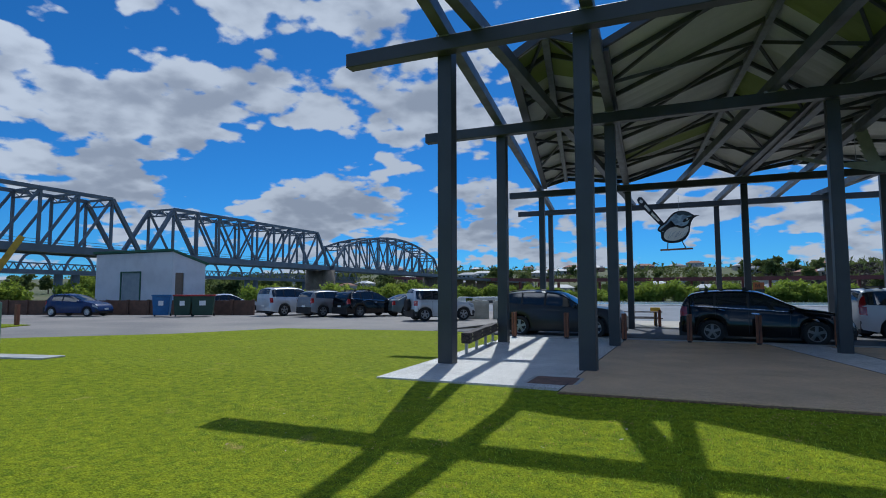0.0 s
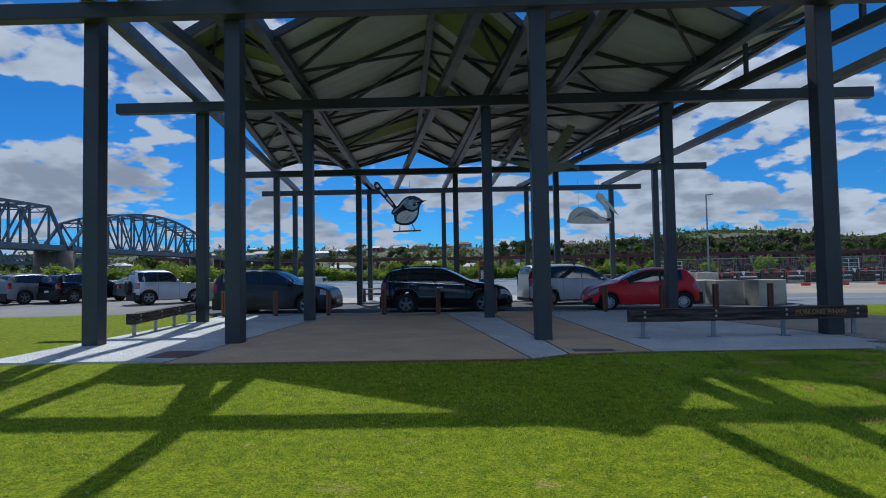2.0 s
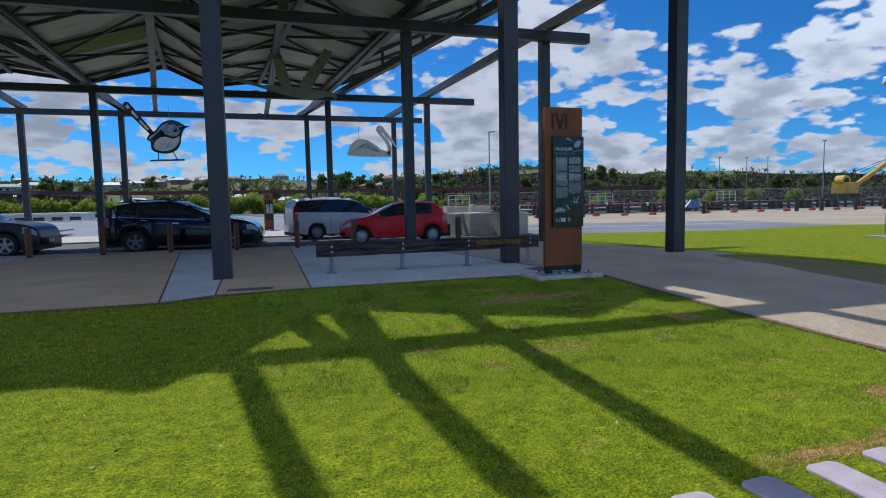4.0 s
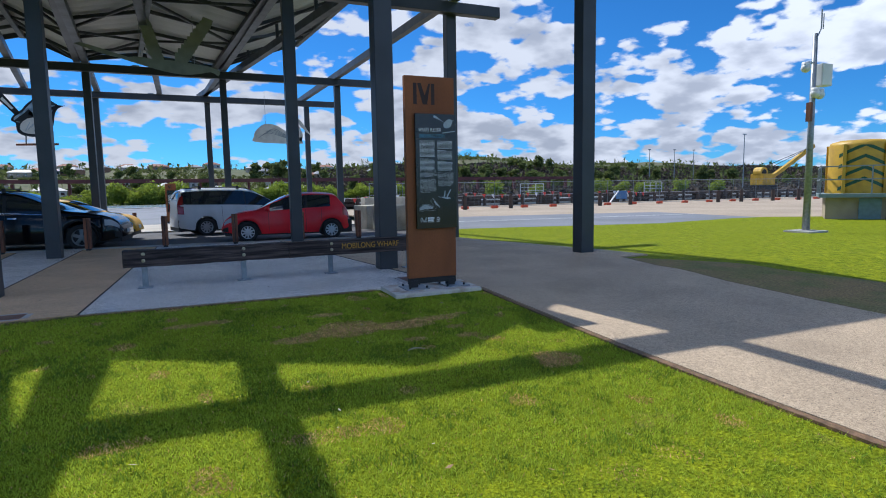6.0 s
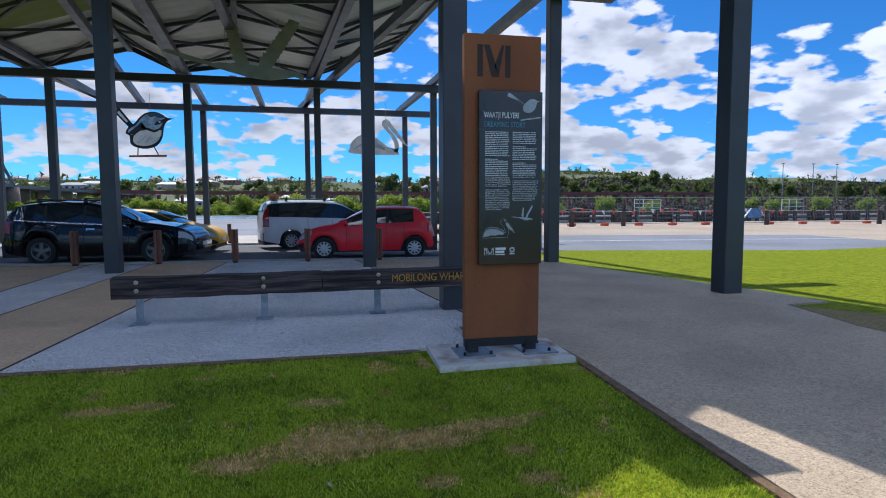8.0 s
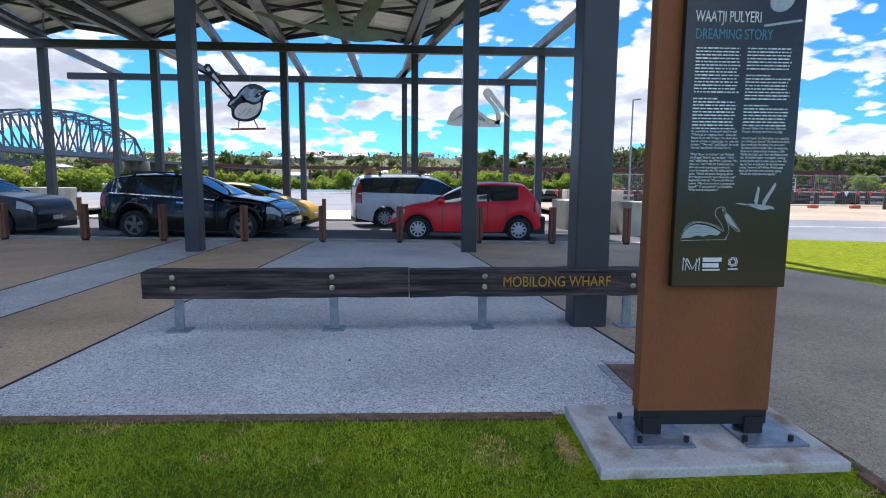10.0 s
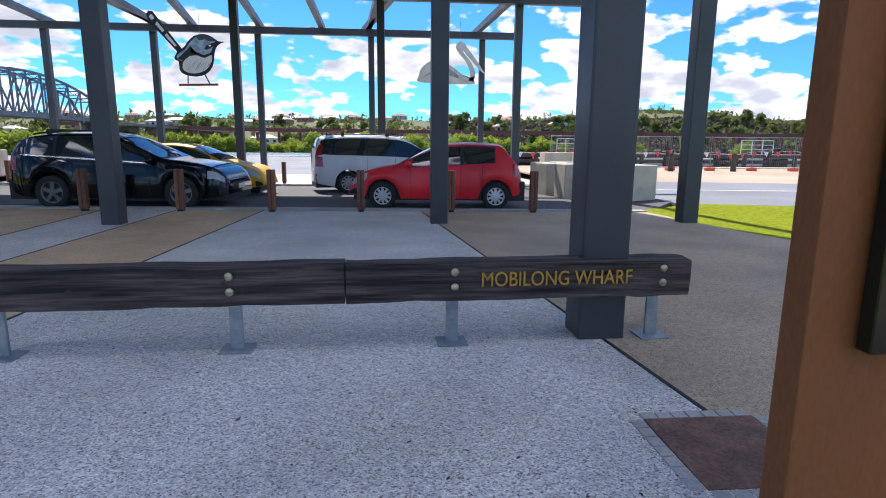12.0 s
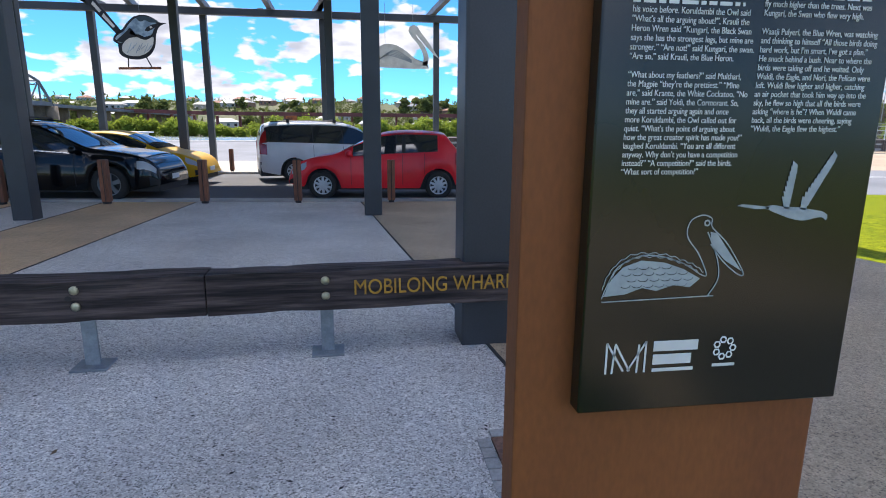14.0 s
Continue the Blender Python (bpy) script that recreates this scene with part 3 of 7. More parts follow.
def build_pavilion():
    for y, s, posts, x0, x1 in ROWS:
        for x in posts:
            bm = B()
            yy = y + s / 2 + (0.34 if x == 9.42 else -0.18 if x == -0.145 else 0)
            box(bm, x, yy, ground_z(y), s, s, BEAM_Z + BEAM_H - ground_z(y))
            bevel(bm, 0.018, 2)
            part("post", bm, STEEL, pav)
        bm = B()
        box(bm, (x0 + x1) / 2, y - 0.14, BEAM_Z, x1 - x0, 0.26, BEAM_H)
        bevel(bm, 0.012, 1)
        part("beam", bm, STEEL, pav)
    # rafters along the length, fanning out over the post lines
    zr = BEAM_Z + BEAM_H + 0.13
    def line(xa, ya, xb, yb, front, back=25.2):
        f = lambda y: xa + (xb - xa) * (y - ya) / (yb - ya)
        return (f(front), front, zr), (f(back), back, zr)
    RAFT = (line(-8.52, 0, -11.5, 24.2, -3.4), line(-7.80, 0, -6.75, 24.2, -3.4), line(-5.75, 0, -6.85, 24.2, -3.4),
            line(-1.05, 0, -5.2, 24.2, -3.4), line(0.10, 0, -2.2, 24.2, -2.55), line(0.17, 0, 0.19, 17.5, -1.15, 2.4), line(1.38, 0, 0.58, 24.4, -3.0), line(5.2, 0, 2.75, 24.2, -3.4),
            line(7.75, 0, 2.65, 24.2, -3.4), line(9.45, 0, 7.85, 24.2, -3.4))
    for a, b in RAFT:
        bm = B()
        bar(bm, a, b, 0.22, 0.26)
        bevel(bm, 0.008, 1)
        part("rafter", bm, RAFTM, pav)
        # splice plates where a rafter crosses a beam
        for y, s, posts, x0, x1 in ROWS:
            t = (y - a[1]) / (b[1] - a[1])
            bm = B()
            box(bm, a[0] + (b[0] - a[0]) * t, y - 0.14, BEAM_Z + BEAM_H - 0.02, 0.26, 0.30, 0.05)
            part("plate", bm, GALV, pav)


build_pavilion()

# folded roof: (front x, front y, z), (back x, back y, z), from one edge to the other
FOLDS = (((-7.75, 1.9, 6.78), (-10.42, 17.5, 6.78)),
         ((-7.0, 2.05, 7.30), (-9.35, 17.5, 7.05)),
         ((-5.72, 1.95, 6.76), (-6.5, 17.5, 6.70)),
         ((-1.95, 0.5, 7.80), (-3.55, 17.5, 7.48)),
         ((-0.15, 1.84, 6.78), (-1.85, 17.5, 6.70)),
         ((2.45, 1.0, 7.30), (0.35, 17.5, 7.02)),
         ((5.0, 2.0, 6.78), (3.1, 17.5, 6.70)),
         ((9.22, 1.15, 8.62), (6.58, 17.5, 7.98)))


SKYL = leafy("translucent_roof_sheet", (0.36, 0.41, 0.20), (0.32, 0.37, 0.17), (0.13, 0.155, 0.05), 0.5, 1.0, 0.05)
SKYLIGHT = {0: ((3, 15),), 1: ((3, 15),), 3: ((4, 16), (36, 46)), 2: ((60, 68),), 4: ((3, 12),)}


def build_roof():
    roof = part("roof", B(), SHEET, pav, "folded roof of pale ribbed metal sheet")
    for k in range(len(FOLDS) - 1):
        (a0, a1), (b0, b1) = FOLDS[k], FOLDS[k + 1]
        a0, a1, b0, b1 = map(Vector, (a0, a1, b0, b1))
        if k == 6:                       # the last bay reaches farther forward
            a0 = Vector((4.98, 0.50, 6.80))
        # ribbed sheet: ribs run up the slope
        bm = B()
        n = 90
        low, high = [], []
        for i in range(n + 1):
            t = i / n
            off = 0.022 if i % 3 == 0 else 0.0
            p, q = a0.lerp(a1, t), b0.lerp(b1, t)
            low.append(bm.verts.new(p + Vector((0, 0, off))))
            high.append(bm.verts.new(q + Vector((0, 0, off))))
        for i in range(n):
            f = bm.faces.new((low[i], low[i + 1], high[i + 1], high[i]))
            f.material_index = 1 if any(lo <= i < hi for lo, hi in SKYLIGHT.get(k, ())) else 0
        ex = bmesh.ops.extrude_face_region(bm, geom=bm.faces[:])
        for v in ex["geom"]:
            if isinstance(v, bmesh.types.BMVert):
                v.co.z += 0.012
        part("roof_sheet", bm, SHEET, roof).data.materials.append(SKYL)
        # purlins and diagonal struts under each slope
        lift = Vector((0, 0, -0.085))
        for j in range(7):
            t = (j + 0.5) / 7
            bm = B()
            bar(bm, a0.lerp(a1, t) + lift, b0.lerp(b1, t) + lift, 0.06, 0.11)
            part("purlin", bm, STRUT, roof)
            bm = B()
            s = 1 / 7
            lo = (a0.lerp(a1, t - s / 2), b0.lerp(b1, t + s / 2)) if (j + k) % 2 else (a0.lerp(a1, t + s / 2), b0.lerp(b1, t - s / 2))
            bar(bm, lo[0] + lift * 1.4, lo[1] + lift * 1.4, 0.06, 0.08)
            part("brace", bm, STRUT, roof)
        for p, q in ((a0, b0), (a1, b1)):
            bm = B()
            bar(bm, p + lift * 0.9, q + lift * 0.9, 0.08, 0.17)
            part("barge_board", bm, STEEL, roof)
    for k, (a, b) in enumerate(FOLDS):
        bm = B()
        a, b = Vector(a), Vector(b)
        d = Vector((0, 0, -0.14))
        bar(bm, a + d, b + d, 0.16 if k % 2 else 0.22, 0.16)
        part("ridge_beam" if k % 2 else "valley_gutter", bm, PURLIN if k % 2 else STEEL, roof)
    # short studs that carry the free edge
    for y in (1.9, 5.4, 8.9, 12.4, 15.9):
        x, t = 7.75 - 0.2107 * y, (y - 1.15) / 16.35
        a, b = (Vector(FOLDS[k][0]).lerp(Vector(FOLDS[k][1]), t) for k in (6, 7))
        top = a.z + (b.z - a.z) * (x - a.x) / (b.x - a.x) - 0.05
        bm = B()
        box(bm, x, y, BEAM_Z + BEAM_H + 0.25, 0.1, 0.1, top - BEAM_Z - BEAM_H - 0.25)
        part("stud", bm, STEEL, pav)


build_roof()


# ---- near things ----
CORTEN = mat("weathered_rust_steel", (0.25, 0.080, 0.020), 0.7, second=(0.17, 0.052, 0.014), scale=1.6, detail=8, fine=0.10, fine_scale=90, bump=0.05, bump_scale=160, dist=0.002, rvar=0.1, stretch=(1, 1, 0.35))
PANEL = mat("black_print_panel", (0.010, 0.013, 0.010), 0.2, second=(0.014, 0.017, 0.012), scale=2, spec=0.45)
PRINT = mat("white_print", (0.72, 0.75, 0.75), 0.5)
PALE = mat("pale_grey_print", (0.36, 0.42, 0.45), 0.5, second=(0.28, 0.33, 0.36), scale=40)
BLUEP = mat("blue_print", (0.06, 0.25, 0.36), 0.5)
YELP = mat("yellow_routed_paint", (0.50, 0.27, 0.03), 0.6, second=(0.38, 0.19, 0.02), scale=30)
TIMBER = mat("dark_weathered_timber", (0.088, 0.066, 0.060), 0.75, second=(0.014, 0.011, 0.011), scale=13, detail=12, mix=(0.38, 0.62), fine=0.45, fine_scale=45, bump=0.9, bump_scale=22, dist=0.014, stretch=(0.09, 1.3, 1.6), spec=0.3)
BROWN = mat("oiled_brown_timber", (0.23, 0.085, 0.04), 0.6, second=(0.135, 0.05, 0.026), scale=4, fine=0.3, fine_scale=40, bump=0.4, bump_scale=20, dist=0.006, stretch=(2, 2, 0.2), per_object=0.12)
BRASS = mat("zinc_bolt_head", (0.52, 0.48, 0.32), 0.35, 0.9, second=(0.40, 0.36, 0.24), scale=40)
PITLID = mat("rusty_checker_lid", (0.20, 0.105, 0.07), 0.8, second=(0.12, 0.065, 0.045), scale=6, fine=0.3, fine_scale=60, bump=0.7, bump_scale=90, dist=0.006)
RUBBER = mat("tyre_rubber", (0.018, 0.018, 0.018), 0.85, fine=0.2)
ALLOY = mat("alloy_rim", (0.36, 0.37, 0.38), 0.35, 0.7, fine=0.1)
DARK = mat("black_plastic", (0.012, 0.012, 0.013), 0.6)
GLASS = glow_free_glass("tinted_car_glass")
LAMP = glow_free_glass("clear_lamp_lens", (0.35, 0.37, 0.38), 0.08)
REDL = glow_free_glass("red_lamp_lens", (0.32, 0.012, 0.012), 0.1)
CHROME = mat("bright_chrome", (0.6, 0.61, 0.62), 0.15, 1.0)


def paint(name, color, rough=0.3, coat=0.12, metal=0.0):
    return mat(name, color, rough, metal, second=tuple(c * 0.9 for c in color), scale=1.5, coat=coat, fine=0.02, spec=0.3)


def lettering(text, size, m, material, parent, name="lettering", squeeze=1.0, depth=0.001):
    """Built-in font, set into a mesh of its own."""
    cu = bpy.data.curves.new(name, "FONT")
    cu.body, cu.size, cu.extrude = text, size, depth
    tmp = bpy.data.objects.new(name, cu)
    scene.collection.objects.link(tmp)
    me = bpy.data.meshes.new_from_object(tmp.evaluated_get(bpy.context.evaluated_depsgraph_get()))
    bpy.data.objects.remove(tmp)
    me.materials.clear()
    me.materials.append(material)
    me.transform(m @ Matrix.Diagonal((squeeze, 1, 1, 1)))
    ob = new(name, me)
    ob.parent = parent
    return ob


def ribbon(bm, pts, w, y, dy=0.0015):
    """A drawn line of width w through points (x, z) on the plane y."""
    P = [Vector((p[0], 0, p[1])) for p in pts]
    L, R = [], []
    for i, p in enumerate(P):
        d = (P[min(i + 1, len(P) - 1)] - P[max(i - 1, 0)]).normalized()
        n = Vector((-d.z, 0, d.x)) * (w / 2)
        L.append(bm.verts.new((p.x + n.x, y, p.z + n.z)))
        R.append(bm.verts.new((p.x - n.x, y, p.z - n.z)))
    for i in range(len(P) - 1):
        bm.faces.new((L[i], L[i + 1], R[i + 1], R[i]))


def patch2d(bm, pts, y):
    f = bm.faces.new([bm.verts.new((x, y, z)) for x, z in pts])
    bmesh.ops.triangulate(bm, faces=[f])


def curve_pts(ctrl, n=6):
    """A smooth line through control points."""
    out = []
    c = [Vector(p) for p in ctrl]
    for i in range(len(c) - 1):
        p0, p1, p2, p3 = c[max(i - 1, 0)], c[i], c[i + 1], c[min(i + 2, len(c) - 1)]
        for k in range(n):
            t = k / n
            out.append(0.5 * ((2 * p1) + (p2 - p0) * t + (2 * p0 - 5 * p1 + 4 * p2 - p3) * t * t + (3 * p1 - p0 - 3 * p2 + p3) * t ** 3))
    out.append(c[-1])
    return [(v.x, v.y) for v in out]


# outlines of the birds in their own unit squares (x right, z up)
WREN_BODY = [(0.36, 0.50), (0.42, 0.60), (0.50, 0.68), (0.58, 0.77), (0.70, 0.81), (0.82, 0.79), (0.88, 0.74), (1.0, 0.715), (0.90, 0.69), (0.875, 0.62),
             (0.85, 0.50), (0.80, 0.38), (0.70, 0.27), (0.58, 0.22), (0.45, 0.24), (0.37, 0.32), (0.36, 0.42)]


def unit(pts, x0, z0, w, h):
    return [(x0 + p[0] * w, z0 + p[1] * h) for p in pts]


COL1 = ("his voice before. Koruldambi the Owl said", "\u201cWhat\u2019s all the arguing about?\u201d, Krauli the", "Heron Wren said \u201cKungari, the Black Swan",
        "says she has the strongest legs, but mine are", "stronger.\u201d \u201cAre not!\u201d said Kungari, the swan.", "\u201cAre so,\u201d said Krauli, the Blue Heron.", "",
        "\u201cWhat about my feathers?\u201d said Multhari,", "the Magpie \u201cthey\u2019re the prettiest.\u201d \u201cMine", "are,\u201d said Krante, the White Cockatoo. \u201cNo",
        "mine are.\u201d said Yoldi, the Cormorant. So,", "they all started arguing again and once", "more Koruldambi, the Owl called out for", "quiet. \u201cWhat\u2019s the point of arguing about",
        "how the great creator spirit has made you?\u201d", "laughed Koruldambi. \u201cYou are all different", "anyway. Why don\u2019t you have a competition", "instead?\u201d \u201cA competition?\u201d said the birds.", "\u201cWhat sort of competition?\u201d")
COL2 = ("fly much higher than the trees. Next was", "Kungari, the Swan who flew very high.", "", "Waatji Pulyeri, the Blue Wren, was watching", "and thinking to himself \u201cAll those birds doing",
        "hard work, but I\u2019m smart, I\u2019ve got a plan.\u201d", "He snuck behind a bush. Near to where the", "birds were taking off and he waited. Only", "Wuldi, the Eagle, and Nori, the Pelican were",
        "left. Wuldi flew higher and higher, catching", "an air pocket that took him way up into the", "sky, he flew so high that all the birds were", "asking \u201cwhere is he\u201d? When Wuldi came", "back, all the birds were cheering, saying", "\u201cWuldi, the Eagle flew the highest.\u201d")


def build_sign(x0, y0, z0, full=True):
    """The upright sign: local origin at the front left foot, x along its face."""
    sign = thing("sign_totem", "tall rusted-steel sign totem with a black printed story panel" if full else "distant rusted-steel sign totem with a dark panel", "sign", m=pose(x0, y0, z0))
    bm = B()
    box(bm, 0.32, 0.04, 0.12, 0.64, 0.08, 2.45)
    bevel(bm, 0.006, 2)
    body = part("column", bm, CORTEN, sign, "column of rust-brown weathering steel")
    bm = B()
    box(bm, 0.32, 0.035, 0.05, 0.63, 0.055, 0.075)
    part("base_skirt", bm, DARK, sign)
    for cx in (0.07, 0.57):
        bm = B()
        box(bm, cx, 0.045, 0.0, 0.09, 0.10, 0.09)
        part("foot", bm, DARK, sign)
        bm = B()
        box(bm, cx + (0.01 if cx < 0.3 else 0.05), 0.04, -0.006, 0.30, 0.34, 0.014)
        bevel(bm, 0.003)
        pl = part("base_plate", bm, GALV, sign, "bolted galvanised base plate")
        for bx in (-0.11, 0.11):
            for by in (-0.13, 0.14):
                bm = B()
                rod(bm, (cx + 0.02 + bx, 0.04 + by, 0.0), (cx + 0.02 + bx, 0.04 + by, 0.035), 0.012, 6)
                part("bolt", bm, DARK, pl)
    # panel
    px, pz, pw, ph = 0.106, 0.735, 0.532, 1.387
    bm = B()
    box(bm, px + pw / 2, -0.028, pz, pw, 0.04, ph)
    bevel(bm, 0.003)
    panel = part("story_panel", bm, PANEL, sign, "black printed panel with white story text and bird drawings")
    yf = -0.0495
    # emblem cut into the top of the column
    bm = B()
    for q in (((0.105, 2.235), (0.150, 2.235), (0.150, 2.485), (0.105, 2.485)), ((0.335, 2.235), (0.380, 2.235), (0.380, 2.485), (0.335, 2.485)),
              ((0.158, 2.485), (0.205, 2.485), (0.290, 2.235), (0.225, 2.235)), ((0.327, 2.485), (0.305, 2.485), (0.245, 2.32), (0.285, 2.255))):
        patch2d(bm, q, -0.002)
    part("emblem", bm, mat("dark_brown_recess", (0.035, 0.018, 0.016), 0.7), sign, "dark cut-out emblem")
    if not full:
        bm = B()
        for k in range(26):
            w = 0.2 + 0.03 * ((k * 7) % 4) / 4
            for cx in (0.05, 0.30):
                z = pz + 1.10 - k * 0.0255
                patch2d(bm, [(px + cx, z), (px + cx + w, z), (px + cx + w, z + 0.012), (px + cx, z + 0.012)], yf)
        part("text_lines", bm, PRINT, panel)
        return sign
    flat = lambda x, z: Matrix.Translation((px + x, yf, pz + z)) @ Matrix.Rotation(radians(90), 4, "X")
    lettering("WAATJI PULYERI", 0.066, flat(0.040, 1.172), PRINT, panel, "title", 0.60)
    lettering("DREAMING STORY", 0.062, flat(0.042, 1.100), BLUEP, panel, "title", 0.66)
    pitch = 0.01437
    for col, lines, bottom, total in ((0.050, COL1, 0.440, 44), (0.280, COL2, 0.513, 39)):
        for k, s in enumerate(reversed(lines)):
            if s:
                lettering(s, 0.0145, flat(col, bottom + k * pitch), PRINT, panel, "text_line", 0.83, 0.0004)
        rng = random.Random(int(col * 1000))
        bm = B()
        blocks = []
        gaps = (29, 13) if col < 0.1 else (22, 31)
        for k in range(len(lines), total):
            if k in gaps:
                blocks.append(bm)
                bm = B()
                continue
            x, end = col, col + (0.205 if (k + 1) not in gaps else 0.12) - rng.random() * 0.02
            while x < end:
                w = min(0.007 + rng.random() * 0.022, end - x)
                z = bottom + k * pitch
                patch2d(bm, [(px + x, pz + z), (px + x + w, pz + z), (px + x + w, pz + z + 0.0058), (px + x, pz + z + 0.0058)], yf)
                x += w + 0.005
        for block in blocks + [bm]:
            part("paragraph", block, PRINT, panel, "rows of small white text")
    # drawings
    bm = B()
    patch2d(bm, unit(WREN_BODY, px + 0.285, pz + 1.175, 0.225, 0.19), yf)
    patch2d(bm, [(px + 0.362, pz + 1.298), (px + 0.382, pz + 1.276), (px + 0.272, pz + 1.362), (px + 0.245, pz + 1.372), (px + 0.232, pz + 1.345)], yf + 0.0004)
    ribbon(bm, [(px + 0.345, pz + 1.158), (px + 0.515, pz + 1.185)], 0.010, yf)
    part("wren_drawing", bm, PALE, panel, "pale grey drawing of a wren on a branch")
    bm = B()
    X, Z, W, H = px + 0.031, pz + 0.212, 0.268, 0.158
    ribbon(bm, unit(curve_pts([(0.0, 0.02), (0.80, 0.05)]), X, Z, W, H), 0.0022, yf)
    ribbon(bm, unit(curve_pts([(0.0, 0.06), (0.03, 0.2), (0.1, 0.42), (0.25, 0.54), (0.4, 0.53), (0.56, 0.44), (0.70, 0.30), (0.73, 0.32), (0.66, 0.55), (0.57, 0.75), (0.58, 0.92), (0.66, 0.99), (0.73, 0.95), (0.74, 0.85), (0.86, 0.66), (1.0, 0.32), (0.96, 0.30), (0.84, 0.46), (0.74, 0.66)]), X, Z, W, H), 0.0022, yf)
    ribbon(bm, unit(curve_pts([(0.71, 0.80), (0.80, 0.48), (0.82, 0.25), (0.76, 0.06)]), X, Z, W, H), 0.0022, yf)
    patch2d(bm, unit([(0.01, 0.08), (0.06, 0.28), (0.14, 0.42), (0.26, 0.49), (0.42, 0.46), (0.56, 0.38), (0.69, 0.26), (0.62, 0.16), (0.5, 0.19), (0.38, 0.13), (0.28, 0.17), (0.16, 0.10)], X, Z, W, H), yf + 0.0004)
    patch2d(bm, unit([(0.73, 0.80), (0.78, 0.78), (0.99, 0.33), (0.86, 0.46), (0.75, 0.64)], X, Z, W, H), yf + 0.0004)
    part("pelican_drawing", bm, PALE, panel, "pale line drawing of a pelican")
    bm = B()
    for k in range(22):
        a, b = k % 6, k // 6
        cx, cz = X + W * (0.16 + a * 0.08 + (b % 2) * 0.04), Z + H * (0.20 + b * 0.07)
        ribbon(bm, [(cx + 0.009 * math.cos(t), cz + 0.004 * math.sin(t)) for t in np.linspace(math.pi * 1.1, math.pi * 2.1, 6)], 0.001, yf - 0.0003)
    part("feather_lines", bm, PANEL, panel)
    bm = B()
    ex, ez, ew, eh = px + 0.293, pz + 0.350, 0.162, 0.115
    # body with a hooked head, two raised wings and a spread tail, each edged with loose feathers
    patch2d(bm, unit(curve_pts([(0.20, 0.26), (0.36, 0.17), (0.55, 0.08), (0.70, 0.05), (0.82, 0.08), (0.92, 0.10), (0.98, 0.05), (0.99, 0.13), (0.92, 0.19), (0.80, 0.22), (0.62, 0.26), (0.45, 0.27), (0.30, 0.30), (0.20, 0.26)], 3)[:-1], ex, ez, ew, eh), yf)
    for root, tip, width, n in (((0.48, 0.24), (0.52, 0.86), 0.10, 8), ((0.68, 0.22), (0.97, 1.0), 0.11, 11), ((0.26, 0.26), (0.02, 0.30), 0.05, 5)):
        a, b = Vector(root), Vector(tip)
        d = (b - a).normalized()
        o = Vector((-d.y, d.x))
        for i in range(n):
            c = a.lerp(b, i / n)
            e = c + d * 0.20 + o * (width * (1.0 - 0.5 * i / n))
            q = [c - o * width * 0.25, c + d * 0.14 - o * width * 0.1, e, c + o * width * 0.4]
            patch2d(bm, unit([tuple(p) for p in q], ex, ez, ew, eh), yf - 0.00004 * i)
    part("eagle_drawing", bm, PALE, panel, "pale grey drawing of a flying eagle")
    # scalloped edge and eye of the pelican
    bm = B()
    wing = [(0.0, 0.16), (0.03, 0.32), (0.10, 0.47), (0.20, 0.56), (0.33, 0.57), (0.45, 0.54), (0.55, 0.48), (0.64, 0.42), (0.71, 0.33)]
    line = curve_pts(wing, 5)
    for k, r in enumerate((0.0, 0.07)):
        ribbon(bm, [(X + W * (u * (1 - r) + 0.03 * (r > 0)), Z + H * (v * (1 - r) + 0.012 * math.sin(i * 1.9))) for i, (u, v) in enumerate(line)], 0.0016, yf)
    ribbon(bm, [(X + W * (0.70 + 0.018 * math.cos(t)), Z + H * (0.90 + 0.03 * math.sin(t))) for t in np.linspace(0, math.tau, 9)], 0.003, yf)
    part("pelican_outline", bm, PALE, panel)
    # emblems at the foot of the panel, as plain shapes
    bm = B()
    X, Z = px + 0.048, pz + 0.077
    for q in ([(0, 0), (0, 0.06)], [(0.075, 0), (0.075, 0.06)], [(0.012, 0), (0.016, 0.055)], [(0.06, 0.0), (0.062, 0.055)], [(0.0, 0.06), (0.034, 0.004)], [(0.075, 0.06), (0.042, 0.004)], [(0.016, 0.058), (0.046, 0.004)]):
        ribbon(bm, [(X + a, Z + b) for a, b in q], 0.004, yf)
    for z, w, h in ((0.040, 0.088, 0.020), (0.014, 0.076, 0.020), (0.0, 0.082, 0.007)):
        patch2d(bm, [(X + 0.09, Z + z), (X + 0.09 + w, Z + z), (X + 0.09 + w, Z + z + h), (X + 0.09, Z + z + h)], yf)
    for k in range(7):
        a = k * math.tau / 7
        cx, cz = X + 0.232 + 0.017 * math.cos(a), Z + 0.040 + 0.017 * math.sin(a)
        ribbon(bm, [(cx + 0.006 * math.cos(t), cz + 0.006 * math.sin(t)) for t in np.linspace(0, math.tau, 7)], 0.0035, yf)
    patch2d(bm, [(X + 0.21, Z + 0.004), (X + 0.256, Z + 0.004), (X + 0.256, Z + 0.010), (X + 0.21, Z + 0.010)], yf)
    part("emblems", bm, PRINT, panel, "small white emblems")
    return sign


